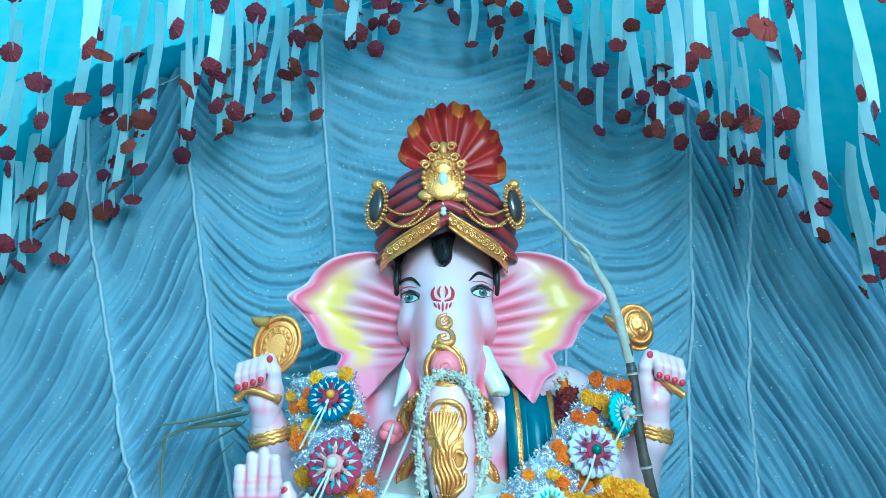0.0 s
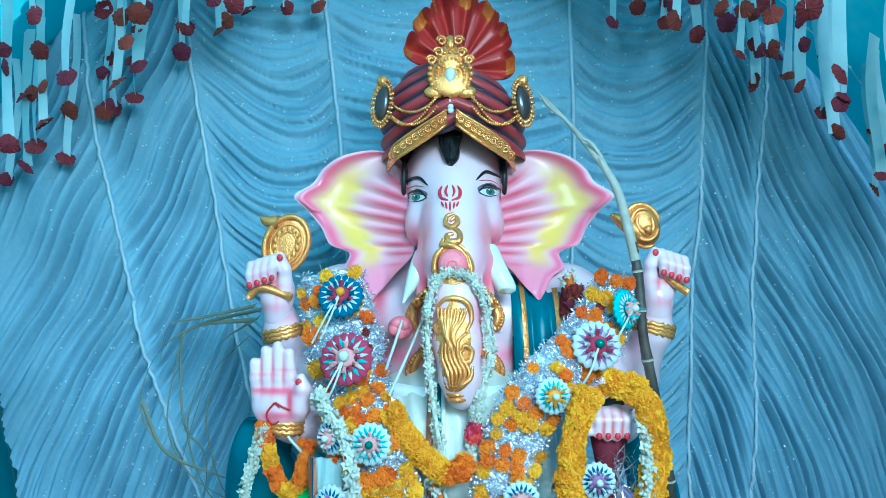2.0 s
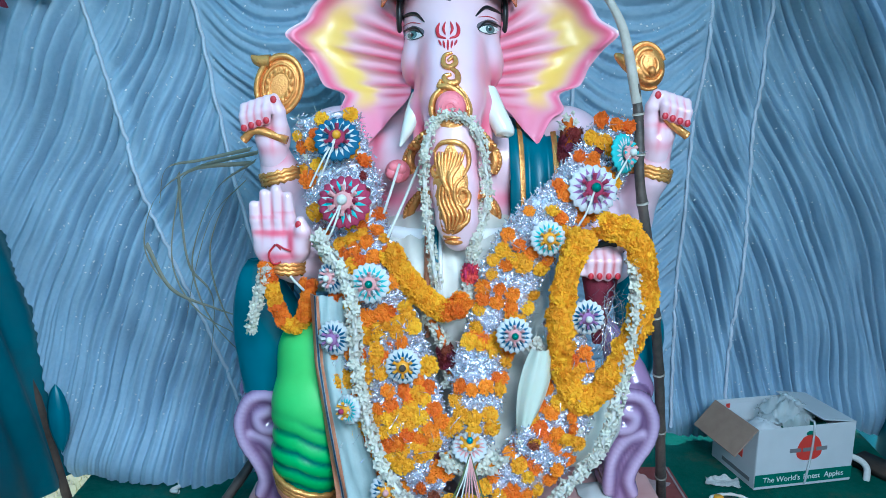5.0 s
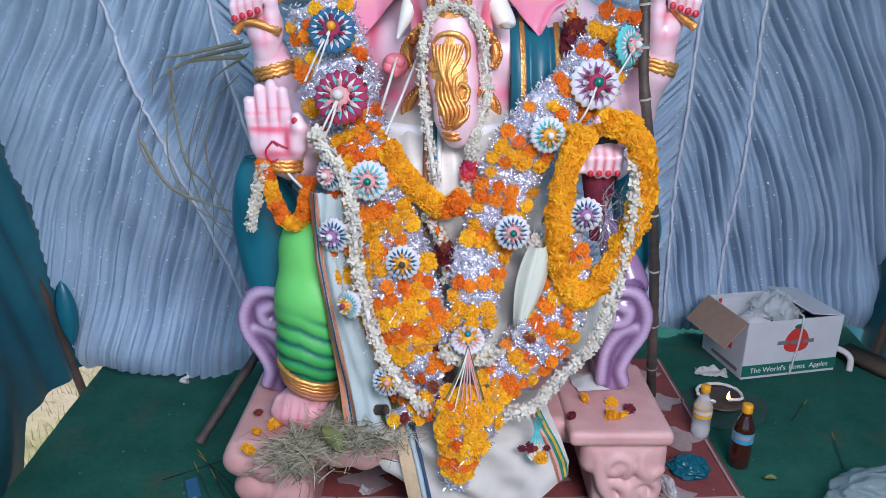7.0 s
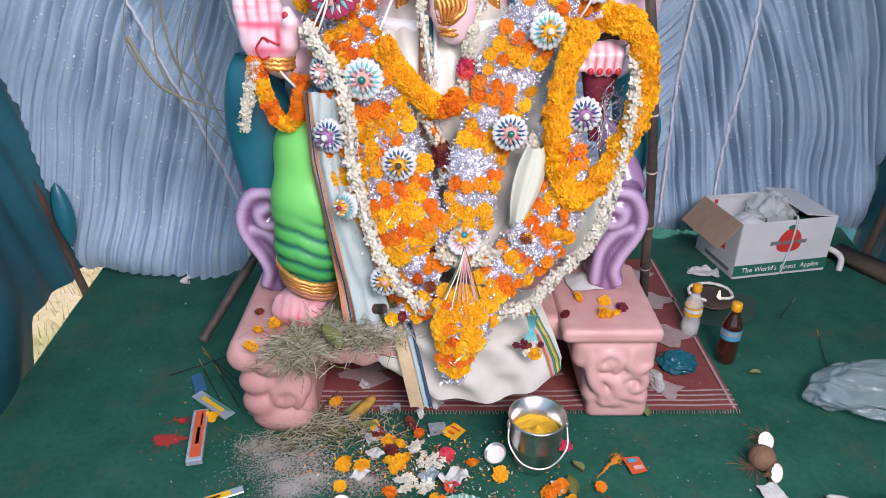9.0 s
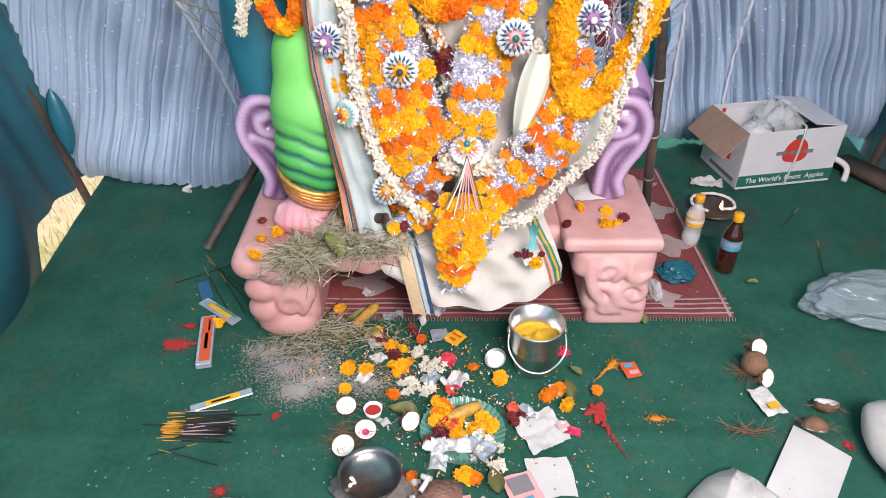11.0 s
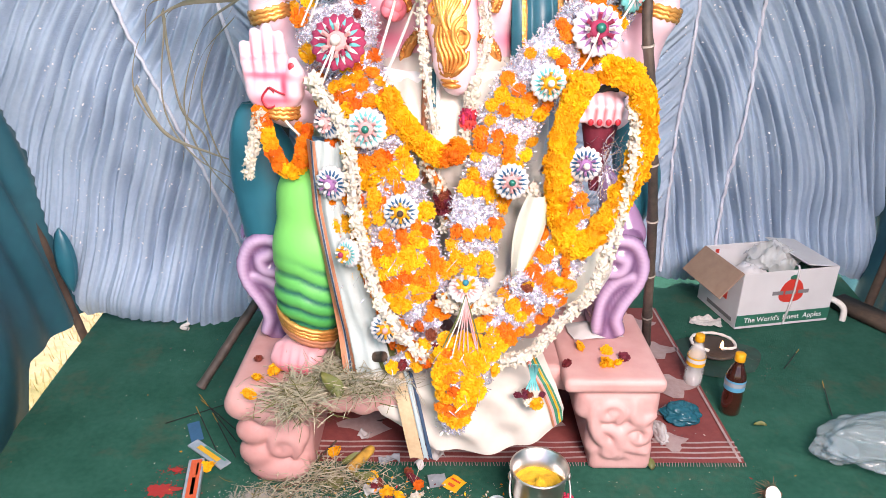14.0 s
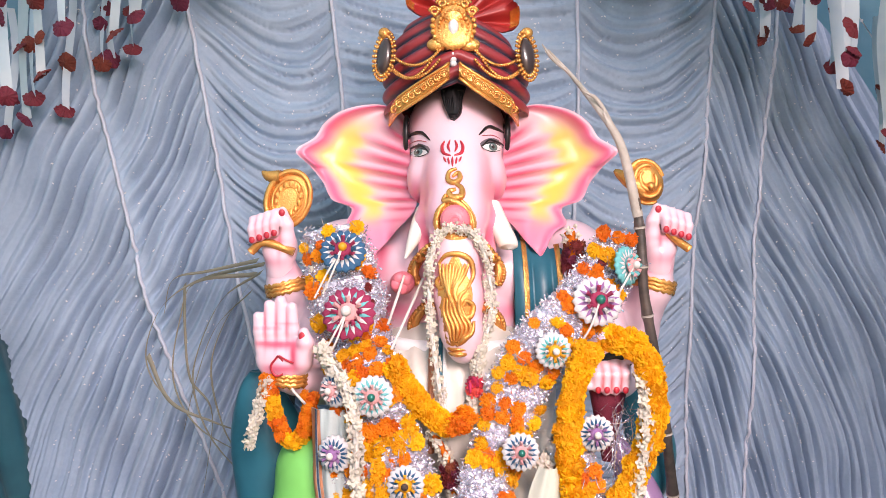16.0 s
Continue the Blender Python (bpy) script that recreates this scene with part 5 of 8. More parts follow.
        forms += chain([(place(-0.52), 1.80, 0.60), (place(-0.49), 1.84, 0.68), (place(-0.44), 1.86, 0.76)], [0.05, 0.048, 0.03])
        vf = blend(forms, 0.012, 0.0065)
        v = np.asarray(vf[0])
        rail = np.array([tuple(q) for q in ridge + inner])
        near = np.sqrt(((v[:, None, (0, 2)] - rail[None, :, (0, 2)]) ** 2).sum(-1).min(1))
        # lilac along the ridges, darker plum in the grooves beside them
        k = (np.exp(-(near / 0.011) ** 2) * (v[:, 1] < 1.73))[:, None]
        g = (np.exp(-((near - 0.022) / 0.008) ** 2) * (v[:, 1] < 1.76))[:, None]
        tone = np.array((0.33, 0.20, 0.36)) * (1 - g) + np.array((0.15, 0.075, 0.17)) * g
        arm = Buf()
        arm.painted = True
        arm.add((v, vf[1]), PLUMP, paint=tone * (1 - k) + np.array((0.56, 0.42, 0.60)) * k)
        part("armrest", arm, t, "glossy mauve scroll armrest with airbrushed lilac ridges")
    for s, x, z0, z1, w in ((-1, -0.475, 0.58, 0.97, 0.105), (1, 0.535, 0.60, 1.0, 0.065)):
        c = Buf()

        def pad(u, v, x=x, z0=z0, z1=z1, w=w):
            a = 2 * math.pi * u
            z = z0 + (z1 - z0) * v
            r = (0.12 + 0.88 * math.sin(math.pi * (0.22 + 0.76 * v)) ** 0.7) * (1 + 0.05 * math.sin(3 * a + 9 * v))
            return (x + w * r * math.cos(a) + 0.02 * math.sin(v * 5), (1.78 if x < 0 else 1.88) + 0.08 * r * math.sin(a), z)
        g = grid(pad, 28, 20, True)
        n = len(g[0])
        c.add((g[0], g[1] + [tuple(i * 20 for i in range(28)), tuple(i * 20 + 19 for i in range(28))[::-1]]), CUSHION)
        part("draped_cushion", c, t, "teal painted bolster")


throne()


# ---- flowers and garlands ----
def flower_mesh(name, material, seed, petals=58, flat=0.62):
    """A frilly bloom, 1 across, facing along -y: many small ruffled petals over a dome."""
    rnd, b = random.Random(seed), Buf()
    for j in range(petals):
        k = (j + 0.5) / petals
        tilt = 1.55 * math.sqrt(k)
        a = j * 2.39996 + rnd.uniform(-0.2, 0.2)
        d = Vector((math.sin(tilt) * math.cos(a), -math.cos(tilt) * flat, math.sin(tilt) * math.sin(a)))
        side = d.cross(Vector((0.1, -1, 0.05))).normalized()
        up = side.cross(d).normalized()
        r, w = 0.5 * rnd.uniform(0.84, 1.12), rnd.uniform(0.075, 0.115)
        curl = rnd.uniform(-0.05, 0.09)
        b.add(([d * r * 0.55, d * r * 0.92 + side * w + up * curl, d * r * 1.04 + up * rnd.uniform(-0.02, 0.07), d * r * 0.92 - side * w + up * curl * 0.4], [(0, 1, 2), (0, 2, 3)]), material, False)
    b.add(ell((0, 0.0, 0), (0.36, 0.36 * flat, 0.36), 8, 5), material)
    return b.mesh(name)


def bud_mesh(name, material, seed):
    rnd, b = random.Random(seed), Buf()
    for j in range(5):
        a = 2 * math.pi * j / 5 + rnd.random() * 0.4
        d, s = Vector((math.cos(a), 0, math.sin(a))), Vector((-math.sin(a), 0, math.cos(a)))
        b.add(([(0, 0, 0), d * 0.3 + s * 0.2 + Vector((0, -0.12, 0)), d * 0.55 + Vector((0, rnd.uniform(-0.3, 0.05), 0)), d * 0.3 - s * 0.2 + Vector((0, -0.12, 0))], [(0, 1, 2, 3)]), material, False)
    b.add(ell((0, -0.05, 0), (0.2, 0.25, 0.2), 6, 4), material)
    return b.mesh(name)


YEL = [flower_mesh("yellow_flower", YELLOW, k) for k in range(3)]
ORA = [flower_mesh("orange_flower", ORANGE, k + 5) for k in range(3)]
RED = [flower_mesh("red_flower", DARKRED, k + 9) for k in range(2)]
HIB = [flower_mesh("pink_flower", HIBISCUS, k + 14, 22, 0.4) for k in range(2)]
JAS = [bud_mesh("white_bud", JASMINE, k) for k in range(3)]
BLOOM = {"Y": (YEL, 0.041, "marigold"), "O": (ORA, 0.039, "marigold"), "R": (RED, 0.034, "red_flower"), "H": (HIB, 0.042, "pink_flower"), "J": (JAS, 0.024, "white_bud")}
OUT = Vector((0, -1, 0.12)).normalized()


def bloom(kind, p, facing, parent, rnd, size=1.0):
    meshes, d, name = BLOOM[kind]
    o = part(name, rnd.choice(meshes), parent)
    f = (Vector(facing) + Vector((rnd.gauss(0, 0.28), rnd.gauss(0, 0.2), rnd.gauss(0, 0.28)))).normalized()
    q = Vector((0, -1, 0)).rotation_difference(f).to_matrix() @ Matrix.Rotation(rnd.uniform(0, 6.28), 3, "Y")
    s = d * size * rnd.uniform(0.85, 1.18)
    o.matrix_basis = Matrix.LocRotScale(Vector(p) - parent.location, q, (s, s * rnd.uniform(0.85, 1.2), s))
    return o


def strip(b, p, d, length, w, rnd, material=SILVER):
    """One curling thread of tinsel."""
    d = Vector(d).normalized()
    s = d.orthogonal().normalized()
    s = Matrix.Rotation(rnd.uniform(0, 6.28), 3, d) @ s
    bend = d.cross(s) * rnd.uniform(-0.6, 0.6) * length
    pts = []
    for k in range(4):
        t = k / 3
        c = Vector(p) + d * length * t + bend * t * t
        tw = Matrix.Rotation(t * rnd.uniform(0.5, 2.0), 3, d) @ s
        pts += [c - tw * w, c + tw * w]
    b.add((pts, [(2 * k, 2 * k + 1, 2 * k + 3, 2 * k + 2) for k in range(3)]), material, False)


def frames(points, step):
    line = spaced(points, step)
    for i, p in enumerate(line):
        t = (line[min(i + 1, len(line) - 1)] - line[max(i - 1, 0)]).normalized()
        side = t.cross(OUT).normalized()
        yield i, i / max(1, len(line) - 1), p, t, side, side.cross(t).normalized()


def garland(points, widths, pattern, label, seed, thick=0.028, core=FOIL, dense=1.0, bare=0.0, group="flower garlands on the statue"):
    """A broad garland: a foil core, rows of blooms and bands of tinsel, by the pattern."""
    rnd = random.Random(seed)
    t = thing("flower_garland", points[0], label, "garland", group)
    ring, tin = [], Buf()
    rows = list(frames(points, 0.028))
    wid = [float(np.interp(r[1], np.linspace(0, 1, len(widths)), widths)) for r in rows]
    seg = 24
    for (i, s, p, tan, side, up), w in zip(rows, wid):
        for h in range(3):
            q = p + tan * 0.028 * (h - 1) / 3
            pinch = (0.94, 1.06, 1.0)[h]
            for j in range(seg):
                a = 2 * math.pi * j / seg
                ring.append(q + side * math.cos(a) * w * 0.48 * pinch * (1 + 0.04 * rnd.uniform(-1, 1)) + up * math.sin(a) * thick * pinch + up * rnd.uniform(-0.003, 0.003))
    c = Buf()
    c.add((ring, wrap(len(rows) * 3, seg, False, True)), core, False)
    part("ribbon_core", c, t)
    for (i, s, p, tan, side, up), w in zip(rows, wid):
        kind = pattern[i % len(pattern)]

        def on_core(l, lift=0.0, slip=0.0):
            return p + side * l * w * 0.5 + up * (thick * math.sqrt(max(0.04, 1 - l * l)) + lift) + tan * slip
        for _ in range(int(w * (2300 if kind == "S" else 600))):
            l = rnd.uniform(-1.04, 1.04)
            strip(tin, on_core(l, 0.001, rnd.uniform(-0.02, 0.02)), up * rnd.uniform(-0.1, 0.35) + side * rnd.uniform(-1.3, 1.3) + tan * rnd.uniform(-0.9, 0.9), rnd.uniform(0.006, 0.015), rnd.uniform(0.0010, 0.0024), rnd)
        if kind == "S" and s > 0.42 and pattern != "SSS" and rnd.random() < 0.3:
            kind = rnd.choice("OYY")
        if kind == "S":
            for _ in range(rnd.choice((0, 1, 1, 2))):
                l = rnd.choice((-1, 1)) * rnd.uniform(0.3, 1.0)
                bloom(rnd.choice("YOYOJR"), on_core(l, 0.004), up + side * l * 0.6, t, rnd, 0.8)
            continue
        n = max(1, round(w / 0.033 * dense))
        for k in range(n):
            l = (-1 + 2 * (k + 0.5) / n) + rnd.uniform(-0.12, 0.12)
            if rnd.random() < bare * max(0.0, 1 - s / 0.45) + 0.06:
                continue
            bloom(kind if rnd.random() < 0.75 else rnd.choice("YYO"), on_core(l, 0.005, rnd.uniform(-0.006, 0.006)), up + side * l * 0.6, t, rnd, rnd.uniform(0.85, 1.1))
            if rnd.random() < 0.5:
                strip(tin, on_core(l, 0.016), up * 0.3 + side * rnd.uniform(-1, 1) + tan * rnd.uniform(-1, 1), rnd.uniform(0.02, 0.04), 0.0008, rnd)
    if tin.n:
        tagged(part("tinsel", tin, t, "glinting silver tinsel threads"), kind="stuff")
    return t


def rope(points, radius, kinds, around, step, label, seed, size=1.0, group="flower garlands on the statue"):
    """A round garland: blooms all round a cord."""
    rnd = random.Random(seed)
    t = thing("flower_garland", points[0], label, "garland", group)
    c = Buf()
    c.add(tube(spaced(points, 0.02), max(0.003, radius * 0.7), 8), STRING if radius < 0.012 else YELLOW if kinds[0] == "Y" else ORANGE)
    part("cord", c, t)
    for i, s, p, tan, side, up in frames(points, step):
        for k in range(around):
            a = 2 * math.pi * (k + 0.5 * (i % 2)) / around + rnd.uniform(-0.2, 0.2)
            d = side * math.cos(a) + up * math.sin(a)
            if around > 3 and d.y > 0.75:
                continue
            bloom(kinds[int(s * len(kinds) * 0.999)] if len(kinds) > 1 else kinds, p + d * radius + Vector((rnd.gauss(0, 0.002), 0, rnd.gauss(0, 0.002))), d, t, rnd, size)
    return t


def rosette(p, r, scheme, facing=(0, -1, 0.1), cords=0, label=""):
    """A felt badge: scalloped disc, ring of pointed darts, inner ring and a bead."""
    dart, ring, bead, rim = scheme
    r *= 0.92
    t = thing("rosette", p, label or "round felt rosette with pointed darts and a glass bead", "rosette", "felt rosettes on the garlands")
    m = Vector((0, -1, 0)).rotation_difference(Vector(facing).normalized()).to_matrix().to_4x4()
    n = 18
    disc = Buf()
    prof = [(0, -0.006), (0.8, -0.006), (1.0, -0.002), (1.0, 0.004), (0, 0.006)]
    v = []
    for q, y in prof:
        for j in range(64):
            a = 2 * math.pi * j / 64
            rr = r * q * (1 + (0.06 * math.cos(a * n) if q > 0.7 else 0))
            v.append(m @ Vector((rr * math.cos(a), y, rr * math.sin(a))))
    disc.add((v, wrap(len(prof), 64, False, True)), rim)
    backing = part("felt_disc", disc, t, local=True)
    for j in range(n):
        d = Buf()
        a = 2 * math.pi * (j + 0.5) / n
        w = math.pi / n * 0.98
        pts = [(0.46 * r, a - w * 0.8), (0.46 * r, a + w * 0.8), (0.66 * r, a + w * 0.62), (0.90 * r, a), (0.66 * r, a - w * 0.62)]
        base = [m @ Vector((q * math.cos(b), -0.008, q * math.sin(b))) for q, b in pts]
        top = m @ Vector((0.62 * r * math.cos(a), -0.0095, 0.62 * r * math.sin(a)))
        d.add((base + [top], [(0, 1, 5), (1, 2, 5), (2, 3, 5), (3, 4, 5), (4, 0, 5)]), dart if j % 2 else (FELTWHITE if rim is not FELTWHITE else dart), False)
        part("dart", d, backing, local=True)
    for j in range(12):
        d = Buf()
        a = 2 * math.pi * j / 12
        ca = lambda q, y, o: m @ Vector((q * r * math.cos(a + o), y, q * r * math.sin(a + o)))
        d.add(([ca(0.30, -0.012, -0.2), ca(0.30, -0.012, 0.2), ca(0.62, -0.022, 0.16), ca(0.62, -0.022, -0.16), ca(0.50, -0.028, 0.0)], [(0, 1, 4), (1, 2, 4), (2, 3, 4), (3, 0, 4)]), ring if j % 2 else rim, False)
        part("petal", d, t, local=True)
    c = Buf()
    v = [m @ Vector((q * r * 0.72 * math.cos(2 * math.pi * j / 20) * (1 + 0.06 * (j % 2)), y - 0.006, q * r * 0.72 * math.sin(2 * math.pi * j / 20) * (1 + 0.06 * (j % 2)))) for q, y in ((0, -0.016), (0.34, -0.015), (0.5, -0.010), (0.52, -0.005)) for j in range(20)]
    c.add((v, wrap(4, 20, False, True)), ring)
    part("inner_ring", c, t, local=True)
    e = Buf()
    e.add(ell(m @ Vector((0, -0.027, 0)), 0.20 * r, 12, 8), bead)
    part("bead", e, t, local=True)
    for k in range(cords):
        s = Buf()
        s.add(tube(smooth_path([m @ Vector((0, -0.022, 0)), Vector((-0.02 - 0.012 * k, -0.035, -0.05)), Vector((-0.045 - 0.02 * k, -0.02, -0.10 - 0.01 * k))], 12), 0.0026, 6), STRING)
        part("cord", s, t, local=True)
    return t


def dress():
    wide = "YSOSYOSS"
    garland([(-0.293, 1.730, 1.337), (-0.277, 1.730, 1.261), (-0.250, 1.690, 1.172), (-0.230, 1.690, 1.074), (-0.186, 1.600, 0.980), (-0.146, 1.600, 0.871), (-0.107, 1.600, 0.760), (-0.072, 1.570, 0.676), (-0.042, 1.530, 0.623), (0.014, 1.530, 0.552)], [0.15, 0.18, 0.18, 0.165, 0.155, 0.15, 0.14, 0.12, 0.10], wide,
            "broad silver tinsel garland with rows of yellow and orange marigolds", 1, bare=0.55)
    garland([(0.419, 1.720, 1.324), (0.392, 1.720, 1.239), (0.333, 1.670, 1.166), (0.228, 1.600, 1.088), (0.168, 1.600, 0.993), (0.142, 1.600, 0.898), (0.106, 1.600, 0.802), (0.082, 1.560, 0.759), (0.073, 1.530, 0.668), (0.063, 1.530, 0.576)], [0.10, 0.14, 0.15, 0.13, 0.14, 0.14, 0.13, 0.12, 0.12, 0.10], "OSYSSOYSS",
            "broad silver tinsel garland with marigold rows over the shoulder", 2, bare=0.3)
    garland([(-0.245, 1.590, 0.928), (-0.233, 1.590, 0.847), (-0.244, 1.570, 0.814), (-0.223, 1.570, 0.712), (-0.193, 1.570, 0.604), (-0.148, 1.570, 0.490), (-0.081, 1.520, 0.434), (0.007, 1.520, 0.400)], [0.06, 0.07, 0.09, 0.11, 0.12, 0.12, 0.10, 0.08], "OYOSYOSYOOS",
            "orange marigold garland banded with silver foil", 3)
    garland([(-0.176, 1.560, 0.803), (-0.145, 1.560, 0.730), (-0.112, 1.540, 0.633), (-0.050, 1.510, 0.522), (0.021, 1.490, 0.485)], [0.08, 0.10, 0.12, 0.12, 0.10], "OYYSOOYS", "orange and yellow marigold garland under tinsel", 4)
    garland([(0.263, 1.55, 0.868), (0.305, 1.55, 0.755), (0.278, 1.55, 0.642), (0.232, 1.53, 0.558), (0.16, 1.5, 0.502), (0.104, 1.48, 0.449)], [0.07, 0.10, 0.14, 0.15, 0.14, 0.11], "YOSOYSOYOS", "orange marigold garland with silver bands beside the knee", 5)
    garland([(0.179, 1.500, 0.606), (0.223, 1.500, 0.559), (0.281, 1.500, 0.527)], [0.05, 0.06, 0.04], "SSS", "tuft of pale tinsel", 6, 0.02)
    garland([(0.062, 1.450, 0.460), (0.059, 1.420, 0.397), (0.042, 1.420, 0.329), (0.028, 1.420, 0.232)], [0.14, 0.15, 0.10, 0.06], "YYYYYYOYSYO", "bunch of yellow marigolds hanging over the seat", 7, dense=1.5)
    garland([(-0.123, 1.470, 0.381), (-0.065, 1.470, 0.398), (0.006, 1.460, 0.454)], [0.03, 0.07, 0.09], "YRYO", "loose marigolds and dark red blooms", 8, 0.018)
    rope([(0.355, 1.520, 1.103), (0.425, 1.520, 1.075), (0.456, 1.520, 0.985), (0.440, 1.520, 0.855), (0.387, 1.520, 0.743), (0.323, 1.520, 0.681), (0.276, 1.520, 0.763), (0.267, 1.520, 0.894), (0.283, 1.520, 1.011), (0.317, 1.520, 1.085)], 0.016, "Y", 6, 0.020, "thick yellow marigold loop hanging from the lowered hand", 11)
    rope([(-0.124, 1.585, 1.024), (-0.078, 1.585, 0.950), (-0.025, 1.585, 0.900), (0.015, 1.575, 0.888), (0.061, 1.575, 0.921)], 0.014, "YYYO", 6, 0.020, "yellow marigold necklace across the belly", 12)
    rope([(-0.429, 1.610, 0.992), (-0.417, 1.610, 0.923), (-0.381, 1.610, 0.843), (-0.340, 1.610, 0.861), (-0.329, 1.610, 0.951)], 0.011, "OYOYOO", 4, 0.017, "thin orange marigold string below the raised palm", 13, 0.75)
    rope([(-0.426, 1.600, 0.987), (-0.448, 1.600, 0.919), (-0.470, 1.600, 0.830)], 0.008, "J", 3, 0.013, "short jasmine string below the raised palm", 14)
    rope([(-0.286, 1.55, 1.065), (-0.237, 1.53, 0.993), (-0.211, 1.51, 0.933), (-0.204, 1.5, 0.852), (-0.2, 1.5, 0.739), (-0.185, 1.49, 0.671), (-0.164, 1.48, 0.594), (-0.132, 1.46, 0.521), (-0.068, 1.44, 0.447), (-0.031, 1.43, 0.41)], 0.010, "J", 3, 0.017, "long white jasmine string along the marigolds", 15, 1.1)
    rope([(0.426, 1.515, 1.022), (0.435, 1.51, 0.97), (0.433, 1.5, 0.88), (0.409, 1.5, 0.74), (0.392, 1.49, 0.661), (0.358, 1.48, 0.573), (0.287, 1.47, 0.494), (0.214, 1.45, 0.418), (0.138, 1.44, 0.403)], 0.010, "J", 3, 0.017, "long white jasmine string outside the yellow loop", 16, 1.1)
    rope([(-0.048, 1.600, 1.235), (-0.027, 1.600, 1.324), (0.015, 1.600, 1.346), (0.065, 1.600, 1.324), (0.092, 1.610, 1.247), (0.098, 1.610, 1.140), (0.075, 1.610, 1.059)], 0.009, "J", 4, 0.014, "jasmine string round the trunk", 17, 0.75)
    rope([(-0.048, 1.610, 1.234), (-0.042, 1.610, 1.113), (-0.022, 1.600, 0.966), (-0.009, 1.600, 0.871)], 0.008, "J", 3, 0.014, "jasmine string hanging beside the trunk", 18, 0.75)
    rope([(0.075, 1.600, 1.061), (0.055, 1.600, 0.953), (0.048, 1.600, 0.884)], 0.010, "JJHJJ", 4, 0.015, "jasmine and pink blooms hanging over the belly", 19)
    rope([(-0.039, 1.600, 0.871), (0.001, 1.600, 0.788), (0.015, 1.590, 0.695)], 0.012, "JJRJ", 4, 0.016, "dry white flower string between the garlands", 20)
    rope([(0.006, 1.460, 0.581), (0.020, 1.460, 0.550), (0.102, 1.460, 0.550), (0.129, 1.460, 0.573)], 0.012, "J", 4, 0.015, "cream blossom string round the pendant badge", 22, 1.2)
    rope([(-0.299, 1.570, 1.067), (-0.273, 1.570, 1.027), (-0.248, 1.570, 0.934)], 0.012, "JJJ", 4, 0.015, "white flower string at the wrist", 23, 1.2)
    rope([(0.207, 1.550, 0.820), (0.229, 1.550, 0.792), (0.244, 1.550, 0.763)], 0.012, "J", 4, 0.015, "white flowers tucked beside the badge", 24, 1.3)
    rope([(0.305, 1.760, 1.338), (0.320, 1.760, 1.302), (0.314, 1.760, 1.222)], 0.02, "JRRR", 4, 0.02, "dark flowers and jasmine at the shoulder", 25)
    B, T, P = (FELTBLUE, FELTPINK, BEADGREEN, FELTWHITE), (FELTTEAL, FELTPINK, BEADBLUE, FELTWHITE), (FELTBLUE, FELTPURPLE, STRING, FELTWHITE)
    rosette((-0.256, 1.655, 1.288), 0.058, (FELTWHITE, FELTRED, CAPS, FELTBLUE), (0.1, -1, 0.5), 2, "dark felt rosette with white darts and hanging cords")
    rosette((-0.233, 1.590, 1.146), 0.066, (FELTTEAL, FELTPINK, STRING, FELTRED), (-0.1, -1, 0.35), 2, "large plum felt rosette with hanging cords")
    rosette((-0.260, 1.550, 0.976), 0.042, (FELTBLUE, FELTPINK, STRING, FELTWHITE), (-0.5, -1, 0.1))
    rosette((-0.172, 1.535, 0.965), 0.050, (FELTTEAL, FELTPINK, BEADGREEN, FELTWHITE), (0, -1, 0.15))
    rosette((-0.256, 1.525, 0.837), 0.044, P, (-0.3, -1, 0.1))
    rosette((-0.097, 1.520, 0.770), 0.045, (FELTBLUE, CAPS, WOOD, FELTWHITE), (0, -1, 0.15), 0, "white felt rosette with a yellow centre")
    rosette((0.346, 1.600, 1.174), 0.062, (FELTPURPLE, FELTRED, BEADGREEN, FELTWHITE), (0.1, -1, 0.3), 1, "large mauve and white felt rosette")
    rosette((0.236, 1.545, 1.068), 0.044, (FELTTEAL, CAPS, STRING, FELTWHITE), (0.1, -1, 0.1))
    rosette((0.162, 1.530, 0.842), 0.045, B, (0, -1, 0.2))
    rosette((0.327, 1.520, 0.888), 0.043, P, (0, -1, 0.1))
    rosette((0.428, 1.655, 1.254), 0.050, (FELTWHITE, FELTPINK, STRING, FELTTEAL), (0.9, -1, 0.2), 1)
    rosette((-0.222, 1.490, 0.675), 0.037, (FELTTEAL, CAPS, FELTRED, FELTWHITE), (-0.7, -1, 0.2))
    rosette((-0.136, 1.465, 0.484), 0.041, (FELTBLUE, CAPS, FELTPINK, FELTWHITE), (0, -1, 0.3))
    tassel = rosette((0.057, 1.455, 0.598), 0.044, (FELTPINK, CAPS, BEADBLUE, FELTWHITE), (0, -0.55, 1), 0, "felt badge with a blue bead and a long thread tassel")
    rnd = random.Random(4)
    for k in range(9):
        s = Buf()
        dx = -0.06 + 0.014 * k
        s.add(tube(smooth_path([(0, -0.03, 0), (dx * 0.3, -0.045, -0.05), (dx * rnd.uniform(0.8, 1.2), -0.05, -0.13 - 0.03 * rnd.random())], 8), 0.0018, 5), rnd.choice((STRING, STRIPEGREEN, FELTPINK, LEAF)))
        part("thread", s, tassel, local=True)
    # cords across the breast
    for a, b_ in (((-0.112, 1.71, 1.225), (-0.145, 1.62, 1.115)), ((-0.062, 1.64, 1.225), (-0.135, 1.60, 1.06)), ((-0.385, 1.615, 0.978), (-0.335, 1.585, 0.935))):
        s = Buf()
        s.add(tube([a, Vector(a).lerp(Vector(b_), 0.5) + Vector((0, 0, -0.002)), b_], 0.0035, 6), STRING)
